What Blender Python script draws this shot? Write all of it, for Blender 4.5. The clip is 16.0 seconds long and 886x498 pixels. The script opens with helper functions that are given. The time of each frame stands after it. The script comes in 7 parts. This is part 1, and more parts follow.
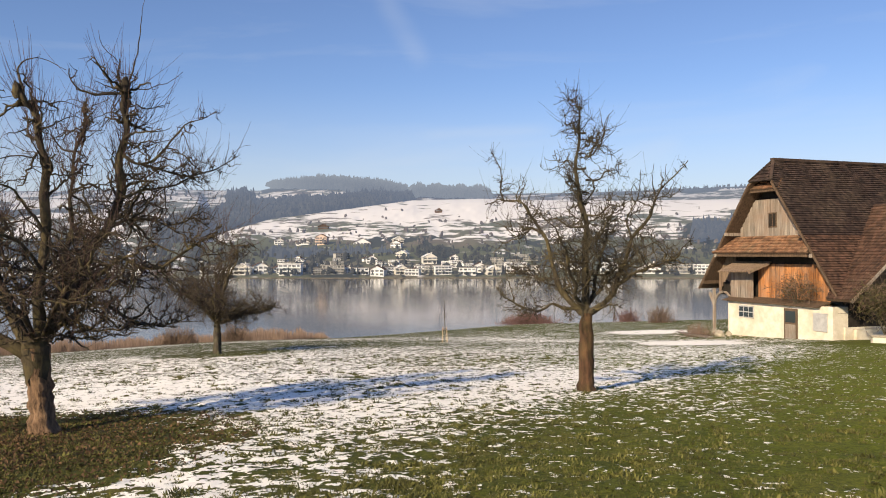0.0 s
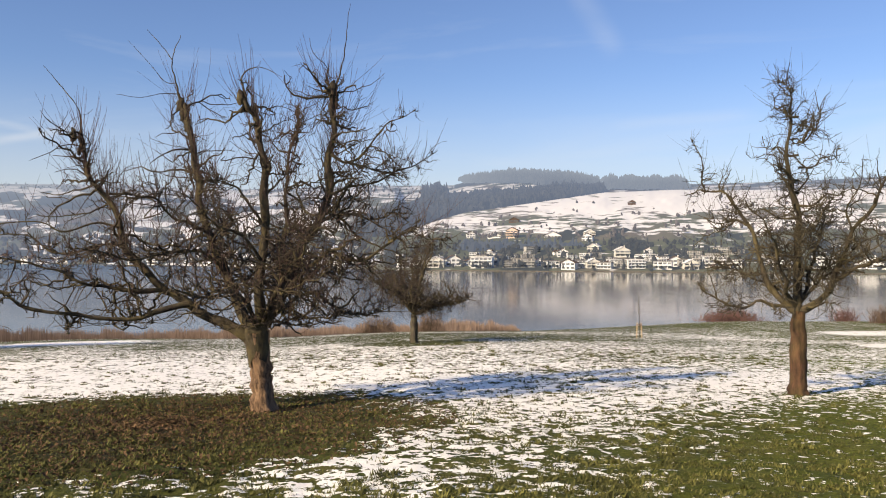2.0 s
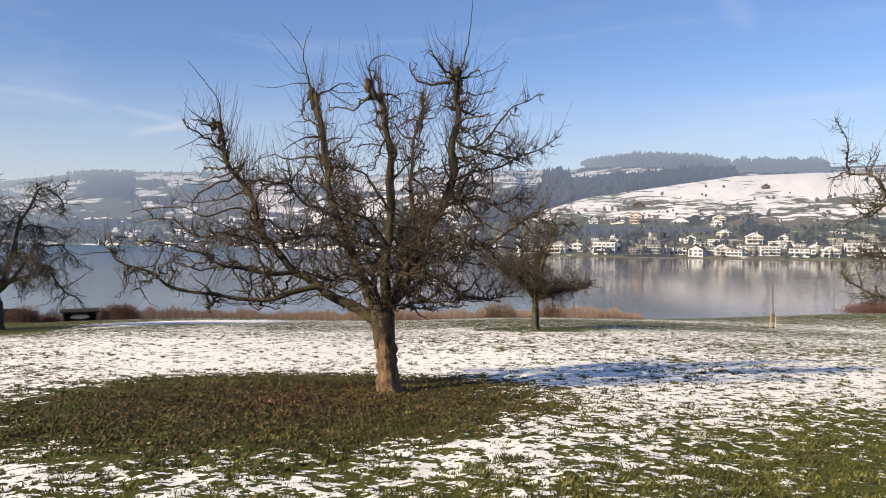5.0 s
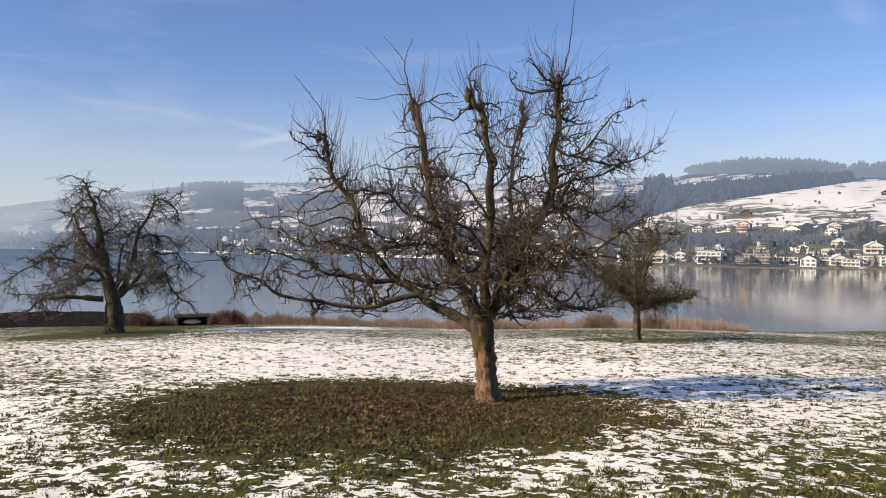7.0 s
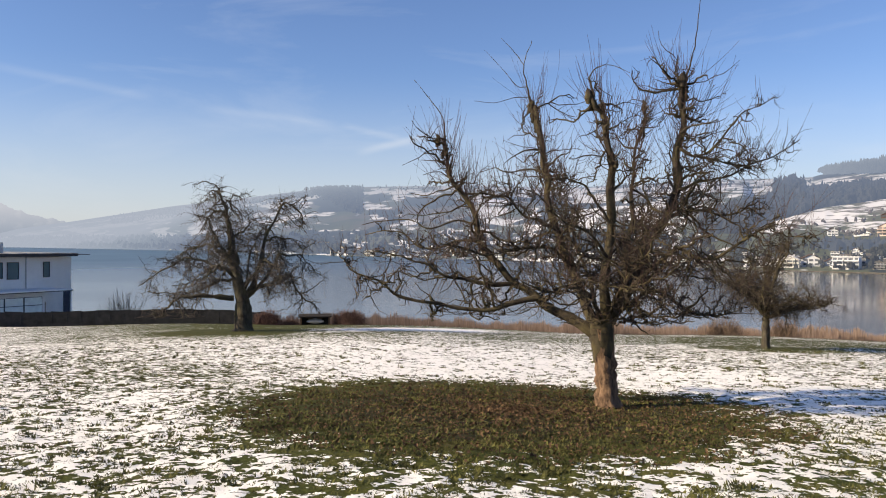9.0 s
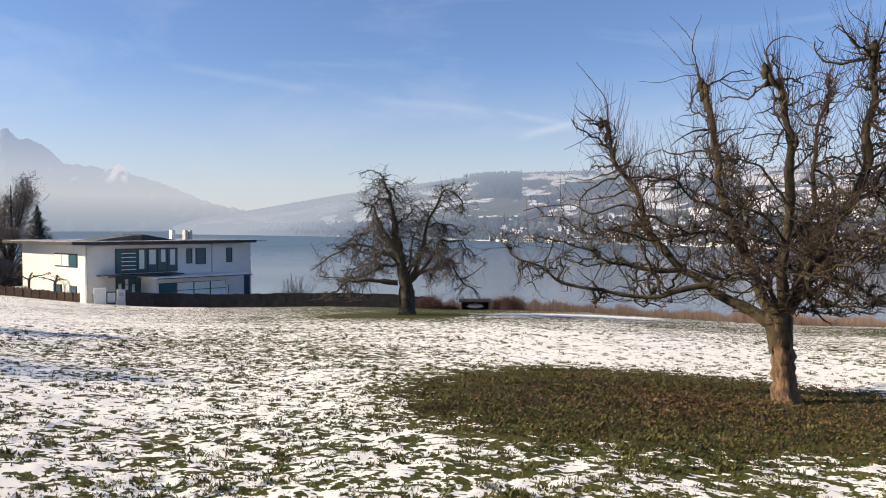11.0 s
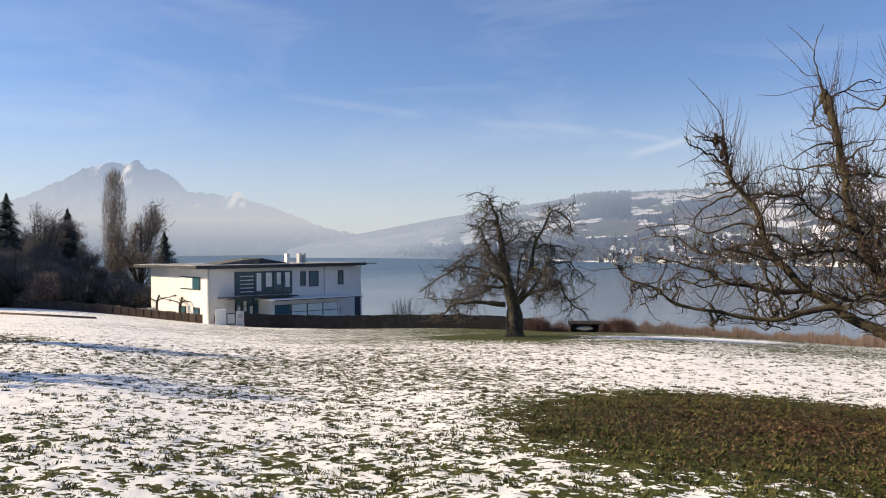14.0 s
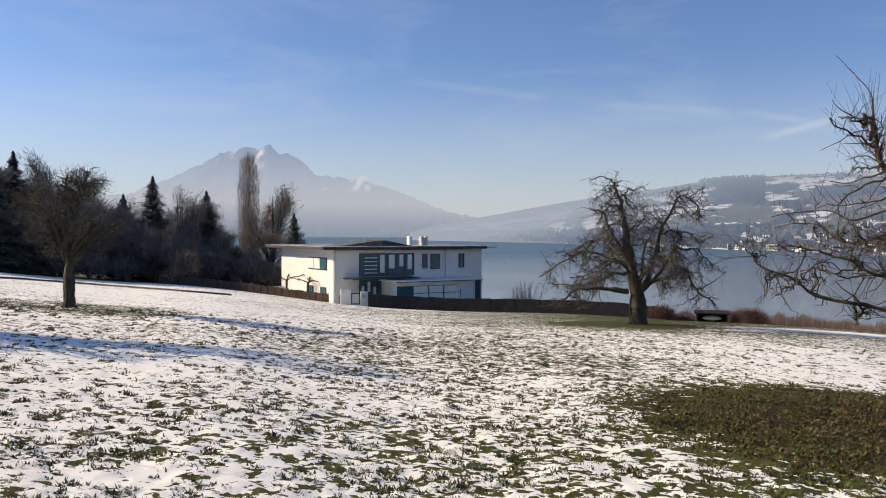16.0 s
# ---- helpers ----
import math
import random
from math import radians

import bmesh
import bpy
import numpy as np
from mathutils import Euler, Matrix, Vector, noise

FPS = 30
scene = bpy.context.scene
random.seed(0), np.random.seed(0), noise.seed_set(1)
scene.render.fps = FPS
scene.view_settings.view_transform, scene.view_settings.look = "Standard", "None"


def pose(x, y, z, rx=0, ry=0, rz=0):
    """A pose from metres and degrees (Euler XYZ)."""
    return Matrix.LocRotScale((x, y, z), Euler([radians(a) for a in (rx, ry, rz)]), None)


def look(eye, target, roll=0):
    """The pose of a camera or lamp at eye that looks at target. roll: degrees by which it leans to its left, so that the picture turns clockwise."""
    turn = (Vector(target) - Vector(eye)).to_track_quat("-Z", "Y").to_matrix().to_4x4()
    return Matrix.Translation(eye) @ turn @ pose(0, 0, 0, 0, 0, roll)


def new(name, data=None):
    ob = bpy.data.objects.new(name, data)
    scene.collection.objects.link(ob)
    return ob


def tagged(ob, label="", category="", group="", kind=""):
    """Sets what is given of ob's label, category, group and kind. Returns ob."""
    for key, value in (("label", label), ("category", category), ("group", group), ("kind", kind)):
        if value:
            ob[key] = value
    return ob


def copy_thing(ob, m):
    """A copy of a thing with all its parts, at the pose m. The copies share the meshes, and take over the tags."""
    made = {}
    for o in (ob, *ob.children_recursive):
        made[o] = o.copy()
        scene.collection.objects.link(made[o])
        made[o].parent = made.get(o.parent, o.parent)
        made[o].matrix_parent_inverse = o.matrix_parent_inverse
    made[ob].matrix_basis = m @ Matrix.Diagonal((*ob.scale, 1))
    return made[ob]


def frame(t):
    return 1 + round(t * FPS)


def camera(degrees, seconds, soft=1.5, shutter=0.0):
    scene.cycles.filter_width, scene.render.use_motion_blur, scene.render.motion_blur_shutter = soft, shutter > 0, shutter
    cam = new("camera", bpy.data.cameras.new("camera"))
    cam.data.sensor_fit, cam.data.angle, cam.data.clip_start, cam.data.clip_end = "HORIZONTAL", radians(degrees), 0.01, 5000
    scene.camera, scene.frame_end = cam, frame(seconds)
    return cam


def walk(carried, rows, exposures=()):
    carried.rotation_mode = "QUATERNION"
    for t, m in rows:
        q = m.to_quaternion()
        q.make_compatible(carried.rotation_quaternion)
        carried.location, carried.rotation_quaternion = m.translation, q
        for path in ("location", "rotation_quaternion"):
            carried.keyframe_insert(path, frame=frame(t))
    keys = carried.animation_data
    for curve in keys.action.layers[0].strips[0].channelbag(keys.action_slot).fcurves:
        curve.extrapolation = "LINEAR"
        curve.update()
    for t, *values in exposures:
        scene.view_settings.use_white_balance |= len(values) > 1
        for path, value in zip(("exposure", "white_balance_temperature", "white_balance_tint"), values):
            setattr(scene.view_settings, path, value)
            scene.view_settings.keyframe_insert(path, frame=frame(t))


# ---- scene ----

# ---- camera: a person turns on the spot, the phone about a forearm in front of the body ----
cam = camera(58.67, 16.0, 1.05)
ARM = 0.256
TURN = """0 0.03 0.28 0.12
0.5 3.17 0.80 0.47
1 5.78 0.32 0.18
1.5 9.04 -0.39 -0.03
2 13.81 -0.19 0.09
2.5 16.64 -0.53 -0.23
3 18.22 -0.87 -0.10
3.5 19.78 -1.07 -0.17
6 25.53 -1.02 0.10
6.5 27.82 -0.80 0.11
7 29.66 -0.65 -0.15
7.5 32.84 -0.21 -0.11
8 34.72 0.06 -0.32
8.5 36.17 -0.05 -0.38
9 38.08 -0.47 -0.33
9.5 41.07 -0.62 -0.02
10 44.62 -0.78 0.17
12.5 54.12 -1.11 -0.11
13 55.49 -0.29 0.21
13.5 55.88 -0.41 0.42
14 57.31 0.07 0.54
14.5 59.33 -0.10 0.32
15 61.49 -0.49 -0.13
15.5 63.37 -0.56 -0.33
16 66.05 -1.07 -0.22"""
PATH = []
for row in TURN.splitlines():
    t, yaw, pitch, lean = (float(v) for v in row.split())
    PATH.append((t, pose(-ARM * math.sin(radians(yaw)), ARM * (math.cos(radians(yaw)) - 1), 1.6, 90 + pitch, lean, yaw)))
walk(cam, PATH, [(t, 0.36 + e, k, 12) for t, e, k in ((0.0, 0.0, 7750), (1.5, 0.10, 7750), (3.5, 0.12, 7650), (7.0, 0.04, 7400), (8.5, 0.09, 7400), (10.0, 0.09, 7400), (12.5, 0.15, 7500), (13.0, 0.12, 7450), (13.5, 0.07, 7450), (14.2, 0.06, 7450), (15.5, 0.06, 7450), (16.0, -0.12, 7350))])

# ---- daylight: low winter sun from behind and to the side, clear sky with thin cirrus ----
SUN_AZ, SUN_EL = radians(144), radians(27)          # azimuth turns from +y towards -x
TO_SUN = Vector((-math.sin(SUN_AZ) * math.cos(SUN_EL), math.cos(SUN_AZ) * math.cos(SUN_EL), math.sin(SUN_EL)))
sun = new("sun", bpy.data.lights.new("sun", "SUN"))
sun.data.energy, sun.data.angle, sun.data.color = 5.3, radians(0.53), (1.0, 0.875, 0.675)
sun.matrix_world = look(TO_SUN * 300, (0, 0, 0))

world = bpy.data.worlds.new("sky")
scene.world = world
world.use_nodes = True
W = world.node_tree
W.nodes.clear()


def wnode(kind, **inputs):
    n = W.nodes.new(kind)
    for k, v in inputs.items():
        n.inputs[k].default_value = v
    return n


sky = wnode("ShaderNodeTexSky")
sky.sky_type, sky.sun_disc = "NISHITA", False
sky.sun_elevation, sky.sun_rotation = SUN_EL, -SUN_AZ
sky.altitude, sky.air_density, sky.dust_density, sky.ozone_density = 450, 1.0, 0.6, 2.2
coord = wnode("ShaderNodeTexCoord")
stretch = wnode("ShaderNodeMapping", Scale=(1.3, 2.6, 9.0), Rotation=(0.12, 0.25, 0.5))
W.links.new(coord.outputs["Generated"], stretch.inputs["Vector"])
cirrus = wnode("ShaderNodeTexNoise", Scale=1.6, Detail=7.0, Roughness=0.58, Distortion=0.7)
W.links.new(stretch.outputs[0], cirrus.inputs["Vector"])
veil = wnode("ShaderNodeMapRange")
for k, v in (("From Min", 0.50), ("From Max", 0.80), ("To Min", 0.0), ("To Max", 0.20)):
    veil.inputs[k].default_value = v
W.links.new(cirrus.outputs["Fac"], veil.inputs["Value"])
# winter haze thickens towards the horizon
split = wnode("ShaderNodeSeparateXYZ")
W.links.new(coord.outputs["Generated"], split.inputs[0])
low = wnode("ShaderNodeMapRange")
for k, v in (("From Min", -0.02), ("From Max", 0.22), ("To Min", 0.70), ("To Max", 0.0)):
    low.inputs[k].default_value = v
low.interpolation_type = "SMOOTHSTEP"
W.links.new(split.outputs["Z"], low.inputs["Value"])


def sky_dir(az, el):
    a, e = radians(az), radians(el)
    return Vector((-math.sin(a) * math.cos(e), math.cos(a) * math.cos(e), math.sin(e)))


def wmath(op, a, b):
    n = W.nodes.new("ShaderNodeMath")
    n.operation, n.use_clamp = op, op == "ADD"
    for i, v in enumerate((a, b)):
        if isinstance(v, float):
            n.inputs[i].default_value = v
        else:
            W.links.new(v, n.inputs[i])
    return n.outputs[0]


def contrail(total, az0, el0, az1, el1, width, strength):
    """A drawn-out streak of ice cloud between two directions, added to the veil."""
    p, q = sky_dir(az0, el0), sky_dir(az1, el1)
    n, mid = p.cross(q).normalized(), (p + q).normalized()
    outs = []
    for v in (n, mid):
        d = W.nodes.new("ShaderNodeVectorMath")
        d.operation = "DOT_PRODUCT"
        W.links.new(coord.outputs["Generated"], d.inputs[0])
        d.inputs[1].default_value = v
        outs.append(d.outputs["Value"])
    half = math.acos(max(-1, min(1, p.dot(q)))) / 2
    m1, m2 = wnode("ShaderNodeMapRange"), wnode("ShaderNodeMapRange")
    for m, lo, hi, out in ((m1, radians(width), 0.0, wmath("ABSOLUTE", outs[0], 0.0)), (m2, math.cos(half * 1.1), math.cos(half * 0.5), outs[1])):
        m.interpolation_type = "SMOOTHSTEP"
        m.inputs["From Min"].default_value, m.inputs["From Max"].default_value = lo, hi
        W.links.new(out, m.inputs["Value"])
    return wmath("ADD", total, wmath("MULTIPLY", wmath("MULTIPLY", m1.outputs[0], m2.outputs[0]), wmath("MULTIPLY", cirrus.outputs["Fac"], strength * 2)))


streaks = veil.outputs[0]
streaks = contrail(streaks, 44.4, 6.35, 38.6, 7.85, 0.42, 0.22)
streaks = contrail(streaks, 45.5, 8.4, 40.5, 7.25, 0.40, 0.12)
streaks = contrail(streaks, 69.0, 11.0, 58.0, 9.6, 0.45, 0.10)
streaks = contrail(streaks, 55.0, 9.2, 46.0, 8.4, 0.45, 0.09)
streaks = contrail(streaks, 4.6, 18.3, 1.2, 13.2, 1.3, 0.11)
streaks = contrail(streaks, 2.0, 8.5, -8.0, 8.9, 0.7, 0.11)
streaks = contrail(streaks, -10.0, 5.7, -17.0, 7.6, 1.2, 0.15)
mix1 = wnode("ShaderNodeMixRGB", Color2=(6.6, 7.6, 9.0, 1))
mix2 = wnode("ShaderNodeMixRGB", Color2=(5.6, 6.15, 7.1, 1))
W.links.new(streaks, mix1.inputs["Fac"])
clear = wnode("ShaderNodeMixRGB", Fac=1.0, Color2=(0.81, 1.01, 1.41, 1))
clear.blend_type = "MULTIPLY"
W.links.new(sky.outputs[0], clear.inputs["Color1"])
W.links.new(clear.outputs[0], mix1.inputs["Color1"])
W.links.new(low.outputs[0], mix2.inputs["Fac"])
W.links.new(mix1.outputs[0], mix2.inputs["Color1"])
back = wnode("ShaderNodeBackground", Strength=0.085)
W.links.new(mix2.outputs[0], back.inputs["Color"])
W.links.new(back.outputs[0], wnode("ShaderNodeOutputWorld").inputs["Surface"])

# ---- materials ----
def shader(name, rough=0.85, metal=0.0, spec=0.3):
    m = bpy.data.materials.new(name)
    m.use_nodes = True
    b = m.node_tree.nodes["Principled BSDF"]
    b.inputs["Roughness"].default_value, b.inputs["Metallic"].default_value = rough, metal
    b.inputs["Specular IOR Level"].default_value = spec
    return m, m.node_tree, b


def node(tree, kind, links=(), **inputs):
    n = tree.nodes.new(kind)
    for k, v in inputs.items():
        n.inputs[k.replace("_", " ")].default_value = v
    for k, out in dict(links).items():
        tree.links.new(out, n.inputs[k])
    return n


def ramp(tree, fac, stops):
    n = tree.nodes.new("ShaderNodeValToRGB")
    while len(n.color_ramp.elements) < len(stops):
        n.color_ramp.elements.new(0.5)
    for e, (p, c) in zip(n.color_ramp.elements, stops):
        e.position, e.color = p, (*c, 1)
    tree.links.new(fac, n.inputs["Fac"])
    return n.outputs["Color"]


def surface(name, dark, light, scale=4.0, stretch=(1, 1, 1), rough=0.85, metal=0.0, spec=0.3, bump=0.3, depth=0.01,
            stain=None, stain_scale=0.5, stain_amount=0.5, vary=0.0, detail=6.0):
    """A surface with grain, larger stains, fine relief, and piece-to-piece variation."""
    m, t, b = shader(name, rough, metal, spec)
    co = node(t, "ShaderNodeTexCoord")
    mp = node(t, "ShaderNodeMapping", {"Vector": co.outputs["Object"]}, Scale=stretch)
    fine = node(t, "ShaderNodeTexNoise", {"Vector": mp.outputs[0]}, Scale=scale, Detail=detail, Roughness=0.62)
    col = ramp(t, fine.outputs["Fac"], ((0.32, dark), (0.68, light)))
    if stain:
        big = node(t, "ShaderNodeTexNoise", {"Vector": co.outputs["Object"]}, Scale=stain_scale, Detail=4.0, Roughness=0.6)
        fac = node(t, "ShaderNodeMapRange", {"Value": big.outputs["Fac"]}, From_Min=0.42, From_Max=0.72, To_Max=stain_amount)
        col = node(t, "ShaderNodeMixRGB", {"Fac": fac.outputs[0], "Color1": col}, Color2=(*stain, 1)).outputs[0]
    if vary:
        info = node(t, "ShaderNodeObjectInfo")
        geo = node(t, "ShaderNodeNewGeometry")
        add = node(t, "ShaderNodeMath", {0: info.outputs["Random"], 1: geo.outputs["Random Per Island"]})
        fr = node(t, "ShaderNodeMath", {0: add.outputs[0]})
        fr.operation = "FRACT"
        val = node(t, "ShaderNodeMapRange", {"Value": fr.outputs[0]}, To_Min=1 - vary, To_Max=1 + vary)
        col = node(t, "ShaderNodeHueSaturation", {"Value": val.outputs[0], "Color": col}).outputs[0]
    t.links.new(col, b.inputs["Base Color"])
    if bump:
        bp = node(t, "ShaderNodeBump", {"Height": fine.outputs["Fac"]}, Strength=bump, Distance=depth)
        t.links.new(bp.outputs[0], b.inputs["Normal"])
    return m


def snowy_ground():
    """Winter meadow: thawing snow lying in clumps between tufts, bare soil and leaf litter."""
    m, t, b = shader("meadow", 0.9, 0, 0.15)
    co = node(t, "ShaderNodeTexCoord").outputs["Object"]
    snow = node(t, "ShaderNodeAttribute")
    snow.attribute_name = "snow"
    dirt = node(t, "ShaderNodeAttribute")
    dirt.attribute_name = "soil"
    fine = node(t, "ShaderNodeTexNoise", {"Vector": co}, Scale=26.0, Detail=5.0, Roughness=0.72)
    mid = node(t, "ShaderNodeTexNoise", {"Vector": co}, Scale=1.1, Detail=5.0, Roughness=0.6)
    blades = node(t, "ShaderNodeTexNoise", {"Vector": co}, Scale=17.0, Detail=6.0, Roughness=0.78)
    grass = ramp(t, mid.outputs["Fac"], ((0.30, (0.042, 0.057, 0.010)), (0.52, (0.074, 0.085, 0.015)), (0.74, (0.125, 0.115, 0.030))))
    dark = ramp(t, blades.outputs["Fac"], ((0.34, (0.25, 0.27, 0.22)), (0.50, (0.80, 0.80, 0.80)), (0.66, (1.35, 1.30, 1.25))))
    dry = node(t, "ShaderNodeMapRange", {"Value": node(t, "ShaderNodeSeparateXYZ", {0: co}).outputs["X"]}, From_Min=-2.0, From_Max=-9.0, To_Max=0.40)   # the slope away from the barn is drier
    grass = node(t, "ShaderNodeMixRGB", {"Fac": dry.outputs[0], "Color1": grass}, Color2=(0.072, 0.072, 0.022, 1)).outputs[0]
    lush = node(t, "ShaderNodeMapRange", {"Value": node(t, "ShaderNodeSeparateXYZ", {0: co}).outputs["X"]}, From_Min=-1.0, From_Max=8.0, To_Max=0.75)   # the lawn before the barn is fresher
    off = node(t, "ShaderNodeMapRange", {"Value": node(t, "ShaderNodeSeparateXYZ", {0: co}).outputs["Y"]}, From_Min=28.0, From_Max=42.0, To_Min=1.0, To_Max=0.25)
    lush = node(t, "ShaderNodeMath", {0: lush.outputs[0], 1: off.outputs[0]})
    lush.operation = "MULTIPLY"
    grass = node(t, "ShaderNodeMixRGB", {"Fac": lush.outputs[0], "Color1": grass}, Color2=(0.165, 0.195, 0.018, 1)).outputs[0]
    grass = node(t, "ShaderNodeMixRGB", {"Color1": grass, "Color2": dark}, Fac=1.0)
    grass.blend_type = "MULTIPLY"
    soil = ramp(t, fine.outputs["Fac"], ((0.34, (0.009, 0.010, 0.003)), (0.5, (0.032, 0.030, 0.010)), (0.68, (0.090, 0.064, 0.028))))
    sfac = node(t, "ShaderNodeMath", {0: dirt.outputs["Fac"], 1: mid.outputs["Fac"]})
    sfac.operation = "ADD"
    sfac = node(t, "ShaderNodeMapRange", {"Value": sfac.outputs[0]}, From_Min=0.85, From_Max=1.45)
    base = node(t, "ShaderNodeMixRGB", {"Fac": sfac.outputs[0], "Color1": grass.outputs[0], "Color2": soil})
    # grass pokes through in tufts of a hand's breadth, gathered in larger patches
    tufts = None
    for scale, share, detail in ((5.2, 0.42, 2.0), (11.5, 0.32, 2.0), (2.2, 0.14, 2.0), (0.8, 0.12, 2.0)):
        n = node(t, "ShaderNodeTexNoise", {"Vector": co}, Scale=scale, Detail=detail, Roughness=0.6)
        n = node(t, "ShaderNodeMath", {0: n.outputs["Fac"]})
        n.operation = "MULTIPLY"
        n.inputs[1].default_value = share
        tufts = n.outputs[0] if tufts is None else node(t, "ShaderNodeMath", {0: tufts, 1: n.outputs[0]}).outputs[0]
    edge = node(t, "ShaderNodeMath", {0: node(t, "ShaderNodeMapRange", {"Value": tufts}, From_Min=0.405, From_Max=0.595, To_Min=0.0, To_Max=1.0).outputs[0], 1: snow.outputs["Fac"]})
    edge.operation = "SUBTRACT"
    fac = node(t, "ShaderNodeMapRange", {"Value": edge.outputs[0]}, From_Min=0.035, From_Max=-0.035)
    white = ramp(t, mid.outputs["Fac"], ((0.3, (0.90, 0.88, 0.835)), (0.7, (0.96, 0.945, 0.90))))
    col = node(t, "ShaderNodeMixRGB", {"Fac": fac.outputs[0], "Color1": base.outputs[0], "Color2": white})
    t.links.new(col.outputs[0], b.inputs["Base Color"])
    hgt = node(t, "ShaderNodeMath", {0: fac.outputs[0], 1: blades.outputs["Fac"]})
    hgt.operation = "ADD"
    bp = node(t, "ShaderNodeBump", {"Height": hgt.outputs[0]}, Strength=0.5, Distance=0.035)
    t.links.new(bp.outputs[0], b.inputs["Normal"])
    return m


def far_land(name, painted_haze=0.0, tint=(0.34, 0.40, 0.52)):
    """Distant slopes: snow fields, winter grass and hedges; haze over the far ones is painted as emission."""
    m, t, b = shader(name, 0.95, 0, 0.05)
    co = node(t, "ShaderNodeTexCoord").outputs["Object"]
    snow = node(t, "ShaderNodeAttribute")
    snow.attribute_name = "snow"
    mp = node(t, "ShaderNodeMapping", {"Vector": co}, Scale=(1, 1, 5.0))
    n1 = node(t, "ShaderNodeTexNoise", {"Vector": mp.outputs[0]}, Scale=0.045, Detail=6.0, Roughness=0.65)
    n2 = node(t, "ShaderNodeTexNoise", {"Vector": co}, Scale=0.006, Detail=5.0, Roughness=0.6)
    land = ramp(t, n2.outputs["Fac"], ((0.35, (0.072, 0.082, 0.046)), (0.5, (0.098, 0.106, 0.060)), (0.62, (0.138, 0.114, 0.086))))
    s = node(t, "ShaderNodeMath", {0: snow.outputs["Fac"], 1: n1.outputs["Fac"]})
    s.operation = "ADD"
    fac = node(t, "ShaderNodeMapRange", {"Value": s.outputs[0]}, From_Min=0.92, From_Max=1.08)
    col = node(t, "ShaderNodeMixRGB", {"Fac": fac.outputs[0], "Color1": land}, Color2=(0.80, 0.79, 0.79, 1))
    trees = node(t, "ShaderNodeAttribute")
    trees.attribute_name = "wood"
    tf = node(t, "ShaderNodeMapRange", {"Value": node(t, "ShaderNodeMath", {0: trees.outputs["Fac"], 1: n1.outputs["Fac"]}).outputs[0]}, From_Min=0.9, From_Max=1.05)
    col = node(t, "ShaderNodeMixRGB", {"Fac": tf.outputs[0], "Color1": col.outputs[0]}, Color2=(0.030, 0.036, 0.030, 1))
    t.links.new(col.outputs[0], b.inputs["Base Color"])
    haze_glow(m, painted_haze, tint)
    return m


def haze_glow(m, painted_haze, tint):
    if painted_haze:
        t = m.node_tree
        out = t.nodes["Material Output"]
        # distance haze painted as a bluish glow mixed over the surface
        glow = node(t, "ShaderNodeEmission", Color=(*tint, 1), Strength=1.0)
        mix = node(t, "ShaderNodeMixShader", Fac=painted_haze)
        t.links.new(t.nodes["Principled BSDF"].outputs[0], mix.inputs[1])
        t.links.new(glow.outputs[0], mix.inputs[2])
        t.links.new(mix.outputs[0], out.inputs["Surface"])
        haze = node(t, "ShaderNodeAttribute")        # share of painted haze by distance
        haze.attribute_name = "painted_haze"
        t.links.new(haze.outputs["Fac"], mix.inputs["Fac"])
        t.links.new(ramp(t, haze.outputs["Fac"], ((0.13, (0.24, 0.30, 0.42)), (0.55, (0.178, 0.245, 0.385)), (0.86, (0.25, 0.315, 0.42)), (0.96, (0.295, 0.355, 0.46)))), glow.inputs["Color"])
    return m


def lake_water():
    m, t, b = shader("lake_water", 0.13, 0, 0.5)
    b.inputs["IOR"].default_value = 1.33
    co = node(t, "ShaderNodeTexCoord").outputs["Object"]
    n = node(t, "ShaderNodeTexNoise", {"Vector": co}, Scale=0.9, Detail=4.0, Roughness=0.55)
    big = node(t, "ShaderNodeTexNoise", {"Vector": co}, Scale=0.012, Detail=3.0)
    r = node(t, "ShaderNodeMapRange", {"Value": big.outputs["Fac"]}, From_Min=0.35, From_Max=0.7, To_Min=0.0, To_Max=0.03)
    east = node(t, "ShaderNodeMapRange", {"Value": node(t, "ShaderNodeSeparateXYZ", {0: co}).outputs["X"]}, From_Min=-60.0, From_Max=-650.0, To_Min=0.085, To_Max=0.33)   # the open lake is ruffled by wind
    r = node(t, "ShaderNodeMath", {0: r.outputs[0], 1: east.outputs[0]})
    t.links.new(r.outputs[0], b.inputs["Roughness"])
    deep = node(t, "ShaderNodeMapRange", {"Value": east.outputs[0]}, From_Min=0.085, From_Max=0.33)
    hue = node(t, "ShaderNodeMixRGB", {"Fac": deep.outputs[0]}, Color1=(0.105, 0.090, 0.074, 1), Color2=(0.055, 0.098, 0.125, 1))   # the open water is bluer
    t.links.new(hue.outputs[0], b.inputs["Base Color"])
    bp = node(t, "ShaderNodeBump", {"Height": n.outputs["Fac"]}, Distance=0.06)
    wind = node(t, "ShaderNodeMapRange", {"Value": east.outputs[0]}, From_Min=0.085, From_Max=0.33, To_Min=0.05, To_Max=0.5)
    t.links.new(wind.outputs[0], bp.inputs["Strength"])
    t.links.new(bp.outputs[0], b.inputs["Normal"])
    return m


def clear_glass(name, tint=(0.05, 0.09, 0.09)):
    m, t, b = shader(name, 0.04, 0, 0.8)
    b.inputs["Base Color"].default_value = (*tint, 1)
    b.inputs["IOR"].default_value = 1.55
    return m


